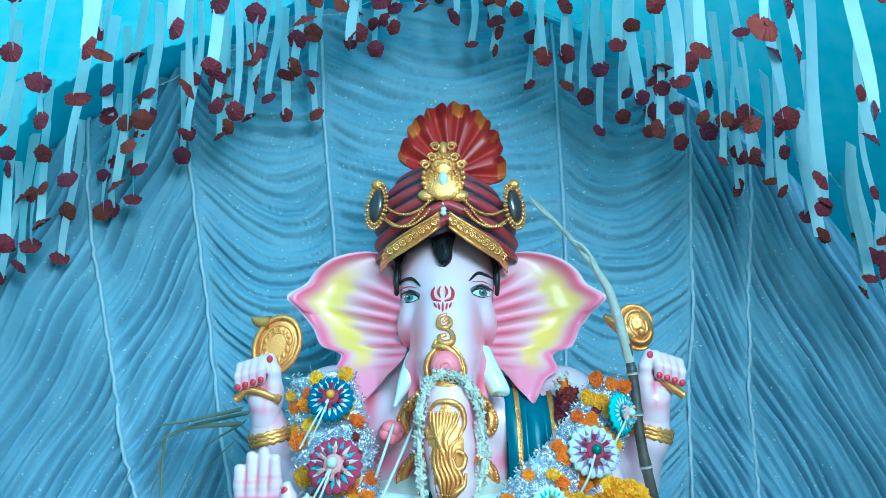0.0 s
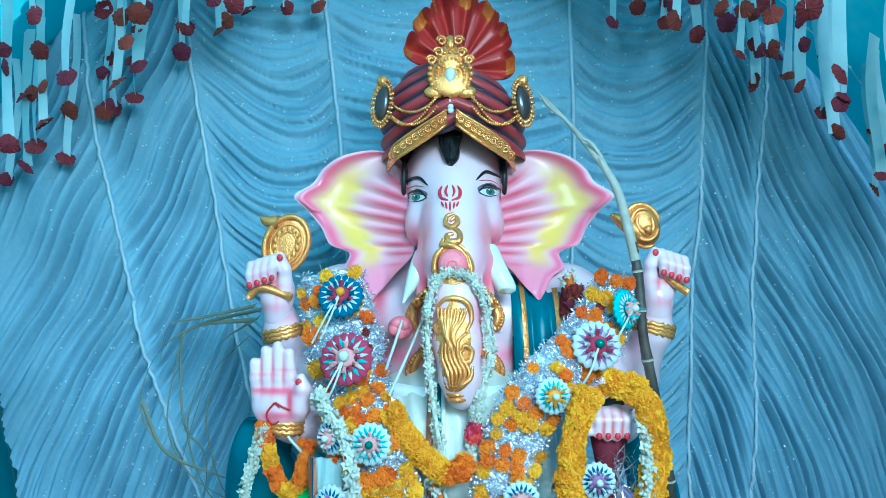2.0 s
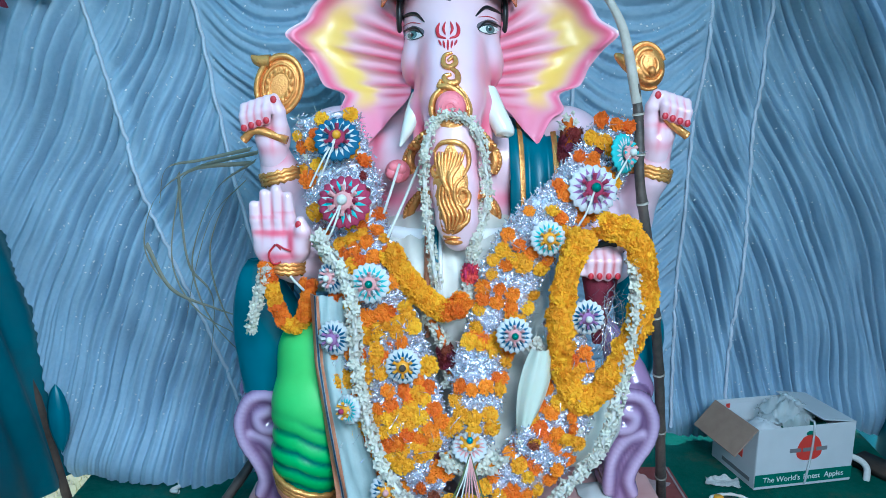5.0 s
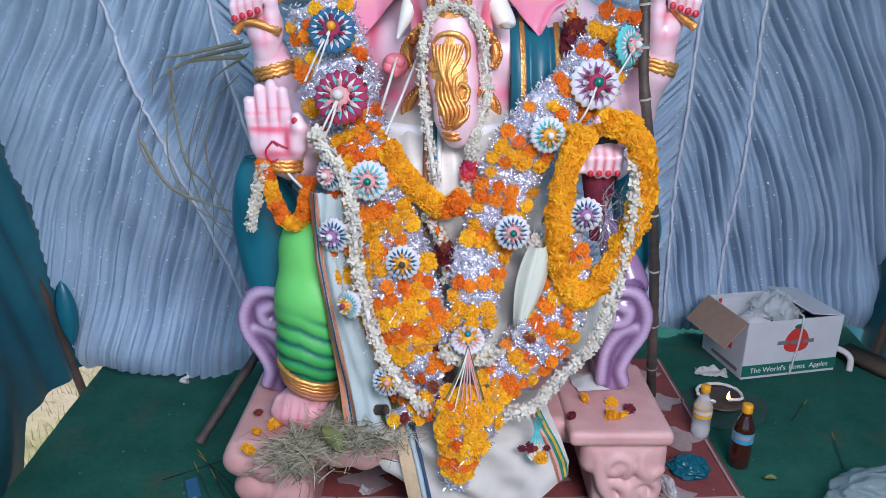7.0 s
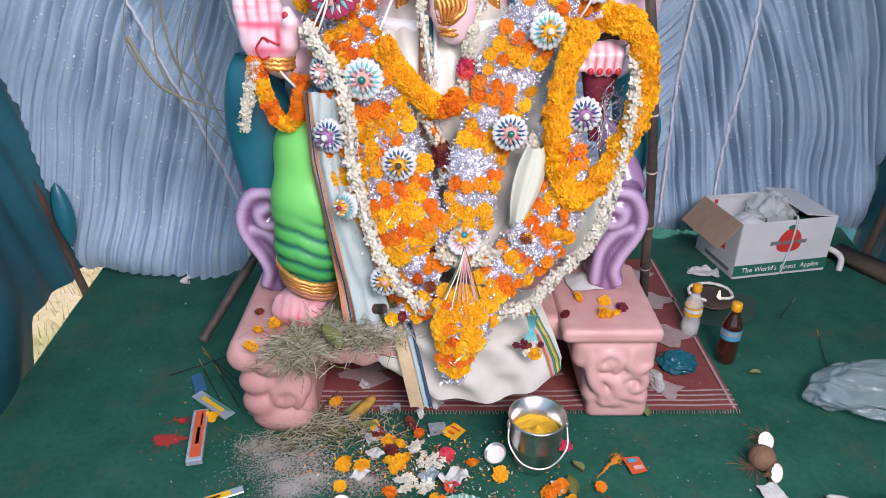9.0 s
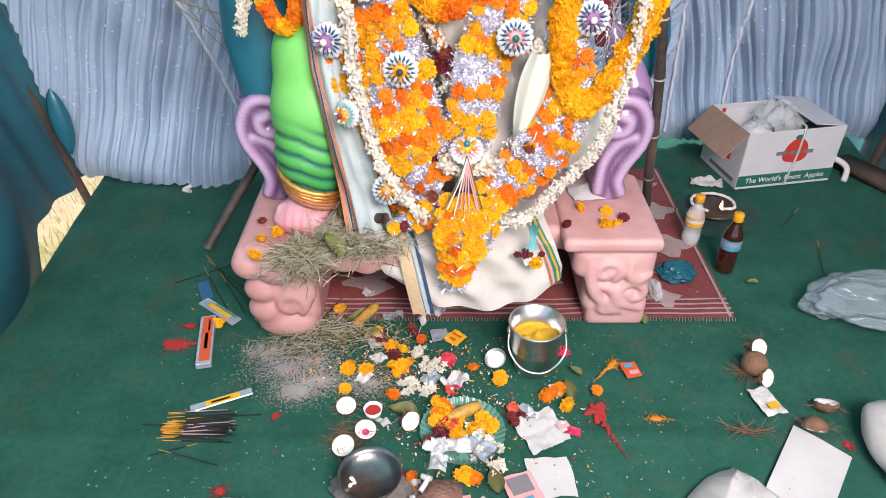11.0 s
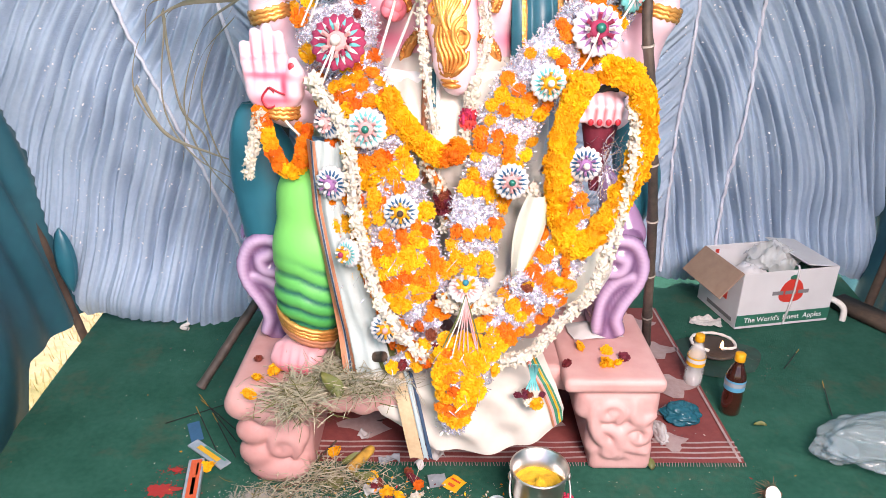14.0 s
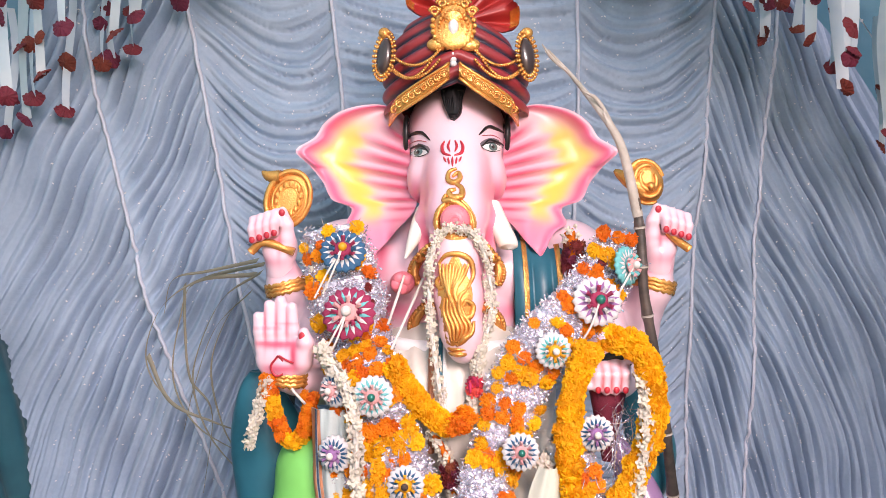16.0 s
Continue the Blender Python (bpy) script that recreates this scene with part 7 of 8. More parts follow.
# ---- woven mat ----
def woven_mat():
    t = thing("woven_mat", (0.25, 1.9, 0), "brick red woven floor mat with pale pattern and striped edge", "mat")
    x0, x1, y0, y1 = -0.42, 0.865, 1.535, 2.44
    lift = lambda x, y: 0.006 + 0.002 * noise.noise(Vector((x * 8, y * 8, 1)))
    b = Buf()
    b.add(grid(lambda u, v: (x0 + (x1 - x0) * u, y0 + (y1 - y0) * v, lift(u, v)), 40, 40), RUGRED)
    part("weave", b, t)
    for k in range(4):
        b = Buf()
        yy = y0 + 0.012 + 0.022 * k
        b.add(grid(lambda u, v: (x0 + (x1 - x0) * u, yy + 0.007 * v + 0.002 * math.sin(u * 40), 0.0105 + 0.002 * noise.noise(Vector((u * 8, v * 8, 1)))), 60, 2), RUGLIGHT)
        part("stripe", b, t)
    b = Buf()
    b.add(grid(lambda u, v: (x1 - 0.018 + 0.008 * u, y0 + (y1 - y0) * v, 0.0105), 2, 40), RUGLIGHT)
    part("stripe", b, t)
    rnd = random.Random(7)
    for cx, cy, r in ((-0.22, 1.70, 0.07), (0.08, 1.72, 0.075), (0.30, 1.71, 0.06), (0.72, 1.75, 0.05), (0.77, 1.90, 0.07), (0.70, 2.02, 0.05), (0.78, 2.12, 0.06), (0.74, 2.30, 0.07), (0.68, 1.62, 0.045)):
        b = Buf()
        n = 18
        pts = [(cx, cy, 0.0105)] + [(cx + r * (1 + 0.45 * math.sin(3 * a + cx * 9)) * math.cos(a), cy + r * 0.8 * (1 + 0.3 * math.cos(4 * a)) * math.sin(a), 0.0105) for a in np.linspace(0, 6.283, n + 1)[:-1]]
        b.add((pts, [(0, 1 + j, 1 + (j + 1) % n) for j in range(n)]), RUGLIGHT)
        part("woven_motif", b, t)
    b = Buf()
    for k in range(150):
        x = x0 + (x1 - x0) * k / 149
        b.add(tube([(x, y0, 0.006), (x + rnd.uniform(-0.004, 0.004), y0 - 0.012, 0.003)], 0.0011, 4, False), RUGLIGHT)
    tagged(part("fringe", b, t), kind="stuff")


woven_mat()


# ---- offerings on the floor ----
def offerings():
    rnd = random.Random(31)
    # steel bucket
    x, y = 0.247, 1.345
    t = thing("steel_bucket", (x, y, 0), "small steel bucket half full of yellow turmeric rice", "bucket")
    b = Buf()
    b.add(lathe([(0, 0.003), (0.052, 0.0), (0.054, 0.006), (0.062, 0.070), (0.0635, 0.073), (0.0645, 0.077), (0.070, 0.150), (0.0745, 0.154), (0.0745, 0.158), (0.069, 0.157), (0.061, 0.07), (0.05, 0.004)], seg=40), STEEL)
    pail = part("pail", b, t, local=True)
    b = Buf()
    b.add(grid(lambda u, v: (0.066 * v * math.cos(6.283 * u), 0.066 * v * math.sin(6.283 * u), 0.100 + 0.030 * (1 - v) * (0.6 + 0.4 * math.cos(6.283 * u + 1)) + 0.009 * noise.noise(Vector((u * 9, v * 6, 0)))), 36, 12, True), TURMERIC)
    part("rice", b, t, "yellow turmeric rice", local=True)
    b = Buf()
    b.add(tube(smooth_path([(-0.073, -0.012, 0.138), (-0.074, -0.050, 0.105), (-0.040, -0.080, 0.066), (0.02, -0.084, 0.058), (0.068, -0.06, 0.098), (0.074, -0.012, 0.138)], 40), 0.0028, 7), STEEL)
    part("handle", b, t, local=True)
    for s in (-1, 1):
        b = Buf()
        b.add(ell((0.073 * s, -0.010, 0.136), (0.006, 0.012, 0.012), 10, 7), STEEL)
        part("lug", b, pail, local=True)

    def bowl(px, py, r, h, material, label, fill=None, tilt=(0, 0), name="bowl"):
        t = thing(name, (px, py, 0.004), label, "bowl")
        b = Buf()
        m = Matrix.Rotation(tilt[0], 4, "X") @ Matrix.Rotation(tilt[1], 4, "Y")
        lift = Matrix.Translation((0, 0, r * max(abs(math.sin(tilt[0])), abs(math.sin(tilt[1]))) * 0.8))
        b.add(moved(lathe([(0, 0.0), (r * 0.66, 0.0), (r * 0.92, h * 0.55), (r, h), (r * 0.985, h + 0.002), (r * 0.90, h * 0.58), (r * 0.62, 0.006), (0, 0.005)], seg=36), lift @ m), material)
        part("shell", b, t, local=True)
        if fill:
            f = Buf()
            f.add(moved(lathe([(r * 0.88, h * 0.5), (r * 0.4, h * 0.56), (0, h * 0.58)], seg=24), lift @ m), fill)
            part("filling", f, t, local=True)
        return t
    stone = Buf()
    px, py = -0.160, 0.946
    v, f = slab((-0.072, -0.072, 0), (0.072, 0.072, 0.034), 0.010, 3)
    turn = Matrix.Translation((px, py, 0)) @ Matrix.Rotation(radians(43), 4, "Z")
    stone.add(([turn @ (Vector(q) + Vector((0.010 * noise.noise(Vector(q) * 25), 0.010 * noise.noise(Vector(q) * 25 + Vector((5, 0, 0))), 0))) for q in v], f), STONE)
    solo("flat_stone", stone, "sooty grey stone slab under a steel bowl", "stone", at=(px, py, 0))
    t = bowl(px, py + 0.005, 0.072, 0.032, DULLSTEEL, "stained round steel bowl standing on a stone")
    t.location.z = 0.033
    for k in range(6):
        b = Buf()
        b.add(ell((-0.036 + 0.008 * rnd.uniform(-1, 1), -0.012 + 0.011 * rnd.uniform(-1, 1), 0.012 + 0.002 * k), (0.005, 0.005, 0.002), 8, 5), COCONUT)
        part("petal", b, t, local=True)
    bowl(0.148, 1.351, 0.030, 0.016, STEEL, "small steel bowl with a little white paste", COCONUT, (0.35, -0.3))
    # coconut shells
    def half(px, py, r, tilt, flesh=COCONUT, label="broken half coconut with white flesh", tint=None):
        t = thing("coconut_half", (px, py, 0.0), label, "coconut", "broken coconuts on the felt")
        m = Matrix.Translation((0, 0, r * 0.8)) @ Euler(tilt).to_matrix().to_4x4()
        husk = Buf()
        v, f = grid(lambda u, w: (r * math.cos(6.283 * u) * math.sin(math.pi / 2 * w) * (1 + 0.03 * math.sin(u * 31)), r * math.sin(6.283 * u) * math.sin(math.pi / 2 * w), -r * 0.9 * math.cos(math.pi / 2 * w) + (0.004 * math.sin(u * 44) if w > 0.9 else 0)), 30, 9, True)
        husk.add(moved((v, f), m), COIR)
        for _ in range(40):
            a = rnd.uniform(0, 6.28)
            d = m.to_3x3() @ Vector((math.cos(a), math.sin(a), rnd.uniform(-0.6, 0)))
            p = m @ (Vector((math.cos(a), math.sin(a), -0.3)) * r * 0.9)
            strip(husk, p, d + Vector((0, 0, -0.2)), rnd.uniform(0.01, 0.03), 0.0006, rnd, COIR)
        part("husk", husk, t, local=True)
        fl = Buf()
        fl.add(moved(lathe([(r * 0.96, 0.0), (r * 0.86, 0.003), (r * 0.70, -r * 0.3), (r * 0.35, -r * 0.55), (0, -r * 0.6)], seg=26), m), flesh)
        part("flesh", fl, t, local=True)
        if tint:
            q = Buf()
            q.add(moved(lathe([(r * 0.35, -r * 0.50), (r * 0.15, -r * 0.56), (0, -r * 0.57)], seg=14), m), tint)
            part("powder", q, t, local=True)
        return t
    half(-0.243, 1.183, 0.026, (0.25, 0, 0))
    half(-0.187, 1.107, 0.027, (0.2, 0.1, 0), tint=HIBISCUS)
    half(-0.236, 1.058, 0.028, (0.3, -0.1, 0))
    half(-0.078, 1.132, 0.026, (1.2, 0, 0.6))
    half(0.879, 1.392, 0.026, (0.9, 0.2, 0.2))
    half(0.858, 1.277, 0.026, (0.8, 0.9, 0))
    half(0.973, 1.192, 0.030, (-0.5, 0.3, 0.4))
    half(0.907, 1.110, 0.030, (2.6, 0.1, 0))
    b = Buf()
    px, py = 0.835, 1.319
    v, f = ell((px, py, 0.034), (0.034, 0.034, 0.034), 26, 16)
    b.add(([q + (q - Vector((px, py, 0.034))) * 0.05 * noise.noise(q * 60) for q in v], f), COIR)
    for _ in range(60):
        strip(b, (px - 0.02, py - 0.01, 0.012), (rnd.uniform(-1, 0.2), rnd.uniform(-1, 0.4), rnd.uniform(-0.2, 0.3)), rnd.uniform(0.03, 0.07), 0.0006, rnd, COIR)
    solo("coconut", b, "whole brown coconut with loose fibres", "coconut", at=(px, py, 0))
    for (px, py), n in (((0.753, 1.118), 50), ((-0.228, 1.117), 40), ((-0.244, 1.079), 25)):
        b = Buf()
        for _ in range(n):
            strip(b, (px + rnd.gauss(0, 0.02), py + rnd.gauss(0, 0.006), 0.004), (rnd.uniform(-1, 1), rnd.uniform(-0.4, 0.4), 0.12), rnd.uniform(0.03, 0.06), 0.0007, rnd, COIR)
        solo("coir_fibre", b, "loose tuft of brown coconut fibre on felt", "fibre", kind="stuff")
    # cup of vermilion
    t = thing("paper_cup", (-0.174, 1.168, 0), "small white cup of red vermilion powder", "cup")
    b = Buf()
    b.add(lathe([(0, 0), (0.017, 0), (0.024, 0.028), (0.0225, 0.028), (0.019, 0.018)], seg=24), WHITE)
    part("cup_wall", b, t, local=True)
    b = Buf()
    b.add(lathe([(0.021, 0.019), (0.01, 0.0215), (0, 0.022)], seg=18), POWDERRED)
    part("powder", b, t, local=True)
    # leaf plate with offerings
    px, py = 0.049, 1.105
    t = thing("leaf_plate", (px, py, 0), "round green pressed-leaf plate with flowers and a banana", "plate")
    b = Buf()
    b.add(grid(lambda u, v: (0.104 * v * math.cos(6.283 * u), 0.104 * v * math.sin(6.283 * u), 0.005 + (0.020 * ((v - 0.72) / 0.28) ** 1.3 if v > 0.72 else 0) + (0.0022 * math.sin(u * 6.283 * 40) * (v > 0.7))), 160, 12, True), LEAFPLATE)
    part("dish", b, t, local=True)
    b = Buf()
    b.add(tube(smooth_path([(px - 0.035, py + 0.025, 0.035), (px + 0.005, py + 0.040, 0.042), (px + 0.045, py + 0.065, 0.038)], 16), [0.006 + 0.011 * math.sin(math.pi * (i + 1) / 17) ** 0.6 for i in range(16)], 8), BANANA)
    solo("banana", b, "spotted yellow banana lying on the leaf plate", "banana", at=(px, py, 0.03))

    def blooms(spots, label="loose flower fallen on the felt"):
        for kind, q, n, spread, z in spots:
            for k in range(n):
                p = Vector((q[0] + rnd.gauss(0, spread), q[1] + rnd.gauss(0, spread), z + 0.012))
                word = {"Y": "loose yellow marigold bloom", "O": "loose orange marigold bloom", "R": "dark red flower head", "H": "pinkish red flower head", "J": "small white blossom"}[kind]
                meshes, d, name = BLOOM[kind]
                o = new("marigold" if kind in "YO" else "flower", rnd.choice(meshes))
                f = Vector((rnd.gauss(0, 0.45), rnd.gauss(-0.15, 0.45), 1)).normalized()
                qn = Vector((0, -1, 0)).rotation_difference(f).to_matrix() @ Matrix.Rotation(rnd.uniform(0, 6.28), 3, "Y")
                s = d * rnd.uniform(0.75, 1.1)
                o.matrix_basis = Matrix.LocRotScale(p, qn, (s, s, s))
                tagged(o, word + (" on the pink seat" if z > 0.2 else " among the offerings"), "flower", "loose flowers")
    blooms([("Y", (0.032, 1.124), 9, 0.022, 0.026), ("Y", (0.108, 1.107), 4, 0.014, 0.028), ("O", (-0.003, 1.143), 3, 0.012, 0.026), ("R", (-0.016, 1.080), 4, 0.014, 0.026), ("H", (0.015, 1.107), 3, 0.012, 0.028),
            ("Y", (0.004, 1.157), 3, 0.012, 0.03), ("J", (0.087, 1.070), 14, 0.02, 0.026), ("Y", (0.057, 0.972), 3, 0.012, 0), ("O", (0.080, 0.965), 1, 0.008, 0), ("O", (-0.074, 0.969), 2, 0.008, 0), ("R", (-0.094, 0.988), 1, 0.005, 0),
            ("Y", (-0.255, 1.333), 2, 0.008, 0), ("Y", (-0.210, 1.318), 2, 0.01, 0), ("Y", (-0.256, 1.246), 1, 0.004, 0), ("O", (-0.136, 1.226), 2, 0.006, 0), ("Y", (-0.142, 1.406), 1, 0.003, 0), ("Y", (-0.113, 1.395), 1, 0.003, 0), ("Y", (-0.107, 1.329), 4, 0.012, 0), ("R", (-0.128, 1.350), 3, 0.012, 0), ("H", (0.020, 1.362), 3, 0.010, 0),
            ("R", (-0.082, 1.465), 3, 0.01, 0), ("Y", (-0.186, 1.446), 2, 0.008, 0), ("R", (-0.173, 1.436), 2, 0.008, 0), ("O", (-0.055, 1.437), 1, 0.003, 0), ("O", (0.082, 1.325), 1, 0.002, 0), ("Y", (0.153, 1.287), 1, 0.002, 0), ("O", (0.280, 1.226), 3, 0.012, 0), ("O", (0.304, 1.250), 2, 0.006, 0),
            ("Y", (0.318, 1.193), 1, 0.002, 0), ("O", (0.402, 1.240), 1, 0.002, 0), ("R", (0.187, 1.141), 3, 0.010, 0), ("H", (0.171, 1.178), 1, 0.003, 0), ("J", (0.114, 1.062), 26, 0.018, 0), ("J", (0.132, 1.012), 16, 0.014, 0), ("J", (-0.026, 1.329), 18, 0.014, 0), ("J", (-0.066, 1.384), 14, 0.010, 0), ("J", (-0.085, 1.256), 22, 0.014, 0),
            ("J", (-0.033, 1.246), 14, 0.012, 0), ("J", (0.093, 0.897), 20, 0.016, 0), ("H", (0.034, 1.246), 2, 0.008, 0), ("Y", (-0.648, 1.501), 2, 0.006, 0), ("Y", (-0.312, 1.565), 2, 0.006, 0), ("H", (0.341, 1.378), 1, 0.003, 0), ("H", (0.102, 0.876), 2, 0.008, 0),
            ("Y", (-0.482, 1.498), 1, 0.003, 0.30), ("Y", (-0.480, 1.431), 1, 0.003, 0.30), ("Y", (-0.442, 1.538), 1, 0.003, 0.30), ("Y", (0.390, 1.655), 1, 0.003, 0.30), ("Y", (0.444, 1.575), 2, 0.006, 0.30), ("Y", (0.481, 1.575), 1, 0.003, 0.30), ("Y", (0.458, 1.632), 1, 0.004, 0.30),
            ("R", (0.343, 1.574), 1, 0.002, 0.30), ("R", (0.508, 1.603), 1, 0.004, 0.30), ("R", (-0.495, 1.584), 1, 0.003, 0.30)])

    def sheet(spot, size, turn, material, label, name="paper_sheet", category="paper", amount=0.0, z=0.004, seed=0, bars=None, sag=0.0):
        b = Buf()
        b.add(crumple((spot[0], spot[1], z), size, amount, seed, 16, 16, sag, turn), material)
        t = solo(name, b, label, category, at=(spot[0], spot[1], z))
        for dx, dy, w, h, mt in (bars or ()):
            q = Buf()
            rot = Matrix.Rotation(radians(turn), 3, "Z")
            c = Vector((spot[0], spot[1], z + 0.0075 + amount * 0.4)) + rot @ Vector((dx, dy, 0))
            q.add(([c + rot @ Vector((sx * w / 2, sy * h / 2, 0)) for sx, sy in ((-1, -1), (1, -1), (1, 1), (-1, 1))], [(0, 1, 2, 3)]), mt, False)
            part("print_bar", q, t)
        return t
    # large sheet, cut from card
    b = Buf()
    cs = [(0.870, 1.132), (0.970, 1.037), (0.819, 0.845), (0.718, 0.934)]
    b.add(grid(lambda u, v: Vector((*cs[0], 0)).lerp(Vector((*cs[1], 0)), u).lerp(Vector((*cs[3], 0)).lerp(Vector((*cs[2], 0)), u), v) + Vector((0, 0, 0.006 + 0.006 * (u - 0.5) ** 2 + 0.003 * math.sin(u * 4 + v * 3))), 12, 14), PAPER)
    solo("paper_sheet", b, "large blank white sheet lying on the felt", "paper", at=(cs[0][0], cs[0][1], 0))
    # white cloth bag
    b = Buf()
    c = [(0.679, 1.009), (0.726, 0.965), (0.763, 0.876), (0.613, 0.782), (0.467, 0.821), (0.588, 0.965)]
    mid = Vector((sum(q[0] for q in c) / 6, sum(q[1] for q in c) / 6, 0))
    ol = smooth_path([(*q, 0) for q in c + c[:1]], 90)

    def bag_fold(q):
        a = math.atan2(q.y - 1.02, q.x - 0.70)
        far = math.hypot(q.x - 0.70, q.y - 1.02)
        return 0.011 * min(1, far / 0.10) * (1 - abs(math.sin(a * 7 + 2 * noise.noise(Vector((q.x * 9, q.y * 9, 0)))))) + 0.012 * abs(noise.noise(Vector((q.x * 24, q.y * 14, 2)))) - 0.012
    b.add(grid(lambda u, v: mid.lerp(ol[min(89, int(u * 90))], v) + Vector((0, 0, 0.008 + 0.058 * (1 - v ** 2.4) + bag_fold(mid.lerp(ol[min(89, int(u * 90))], v)) * (1 - 0.6 * v))), 90, 40, True), BAGCLOTH)
    solo("cloth_bag", b, "slumped white cloth bag lying on the felt", "bag", at=(mid.x, mid.y, 0))
    b = Buf()
    c0 = Vector((1.082, 1.028, 0.05))
    b.add(grid(lambda u, v: c0 + Vector((0.085 * math.cos(6.283 * u) * math.sin(math.pi * v) ** 0.7, 0.14 * math.sin(6.283 * u) * math.sin(math.pi * v) ** 0.7, 0.05 * math.cos(math.pi * v))) * (1 + 0.08 * noise.noise(Vector((math.cos(6.283 * u) * 2, math.sin(6.283 * u) * 2, v * 4)))), 40, 18, True), BAGCLOTH)
    solo("cloth_roll", b, "rounded off-white cloth roll on the felt", "cloth roll", at=c0 - Vector((0, 0, 0.05)))
    sheet((0.927, 0.862), (0.10, 0.05), -10, PAPER, "torn white paper scrap on the felt", amount=0.02, seed=4)

    def plastic(spot, size, material, label, seed, h=0.08):
        b = Buf()
        off = Vector((seed * 5.1, seed, 0))

        def fn(u, v):
            a = 6.283 * u
            d = Vector((math.cos(a) * math.sin(math.pi * v), math.sin(a) * math.sin(math.pi * v), math.cos(math.pi * v)))
            k = 1.0 + 0.26 * noise.noise(d * 1.6 + off) - 0.24 * abs(noise.noise(d * 2.6 + off)) - 0.09 * abs(noise.noise(d * 6 + off))
            return Vector((spot[0] + size[0] * d.x * k, spot[1] + size[1] * d.y * k, max(0.004, h * 0.5 + h * 0.6 * d.z * k)))
        b.add(grid(fn, 96, 56, True), material)
        return solo("plastic_bag", b, label, "plastic bag", at=(spot[0], spot[1], 0))
    plastic((1.270, 1.570), (0.19, 0.125), POLY, "crumpled milky plastic bag on the felt", 2, 0.10)
    plastic((1.130, 1.567), (0.07, 0.05), POLY, "small crumpled plastic bag end", 5, 0.06)
    plastic((0.744, 1.733), (0.062, 0.05), TEALBAG, "crumpled teal polythene bag on the mat", 3, 0.055)
    plastic((0.654, 1.647), (0.022, 0.05), POLYCLEAR, "clear wrapper beside the carved leg", 6, 0.04)
    sheet((1.025, 2.322), (0.12, 0.055), -12, NEWS, "crumpled newsprint strip beside the lamp", amount=0.025, seed=8)
    sheet((0.447, 1.755), (0.15, 0.10), 8, PAPER, "folded white paper lying on the pink seat", amount=0.006, z=0.306, seed=2, sag=0.02)
    sheet((0.831, 1.207), (0.055, 0.09), 15, NEWS, "printed newsprint cone scrap", amount=0.012, seed=5, bars=[(0.005, -0.02, 0.03, 0.02, PRINTYELLOW)])
    sheet((0.509, 1.321), (0.045, 0.058), 12, PRINTORANGE, "small orange printed sachet", "sachet", "sachet", 0.004, bars=[(-0.004, 0.012, 0.024, 0.014, PRINTBLUE), (0.002, -0.014, 0.026, 0.014, FELTPINK)])
    sheet((0.037, 1.446), (0.05, 0.055), -40, PRINTYELLOW, "small yellow printed sachet", "sachet", "sachet", 0.004, bars=[(0, 0.008, 0.03, 0.006, PRINTRED), (0.0, -0.012, 0.02, 0.010, PRINTORANGE)])
    sheet((-0.008, 1.458), (0.05, 0.05), 10, SACHET, "pale grey paper packet", "packet", "packet", 0.004, seed=3)
    sheet((0.244, 1.114), (0.11, 0.11), 25, PAPER, "creased white paper stained pink at one corner", amount=0.022, seed=11, bars=[(0.05, -0.015, 0.03, 0.02, FELTPINK)])
    sheet((0.314, 1.110), (0.05, 0.025), -12, HIBISCUS, "torn pink-stained paper corner", "paper_scrap", "paper", 0.012, seed=12)
    sheet((0.249, 0.980), (0.10, 0.11), 5, PAPER, "white card with rounded corners under a leaflet", "card", "card", 0.0, z=0.003)
    sheet((0.180, 0.946), (0.075, 0.085), 20, FELTPINK, "pale pink leaflet with a dark picture block", "leaflet", "leaflet", 0.003, z=0.006, bars=[(0.0, 0.010, 0.052, 0.045, PRINTGREY), (0.0, -0.03, 0.03, 0.012, PRINTBLUE)])
    sheet((0.185, 0.862), (0.08, 0.05), 30, PAPER, "crumpled white and blue paper scrap", "paper_scrap", "paper", 0.02, seed=14, bars=[(0, 0, 0.03, 0.015, PRINTBLUE)])
    for k, (q, s) in enumerate((((0.018, 1.045), (0.09, 0.045)), ((0.086, 1.042), (0.07, 0.05)), ((-0.009, 0.996), (0.04, 0.04)), ((-0.016, 1.045), (0.06, 0.03)), ((0.035, 1.270), (0.07, 0.05)), ((-0.026, 1.282), (0.05, 0.05)), ((-0.187, 1.418), (0.05, 0.035)), ((-0.175, 1.361), (0.04, 0.04)), ((-0.208, 1.286), (0.05, 0.03)), ((-0.146, 1.534), (0.06, 0.03)), ((-0.225, 1.637), (0.035, 0.03)), ((-0.058, 1.514), (0.02, 0.035)), ((-0.015, 1.565), (0.045, 0.06)), ((0.214, 1.169), (0.03, 0.05)), ((-0.147, 1.135), (0.04, 0.02)), ((-0.060, 0.934), (0.03, 0.06)), ((0.296, 1.246), (0.02, 0.04)))):
        sheet(q, s, rnd.uniform(-60, 60), (PAPER, SACHET, POLYCLEAR, PAPER)[k % 4], "crumpled scrap of white paper among the offerings" if k % 4 in (0, 3) else "crumpled silvery wrapper among the offerings", "paper_scrap" if k % 4 in (0, 3) else "wrapper", "litter", 0.03, z=0.006 if k > 3 else 0.03, seed=20 + k)
    # block wrapped in brown, and the printed strip beside it
    b = Buf()
    c0 = Vector((-0.006, 0.887, 0))
    v, f = slab((c0.x - 0.05, c0.y - 0.055, 0), (c0.x + 0.05, c0.y + 0.06, 0.055), 0.012, 3)
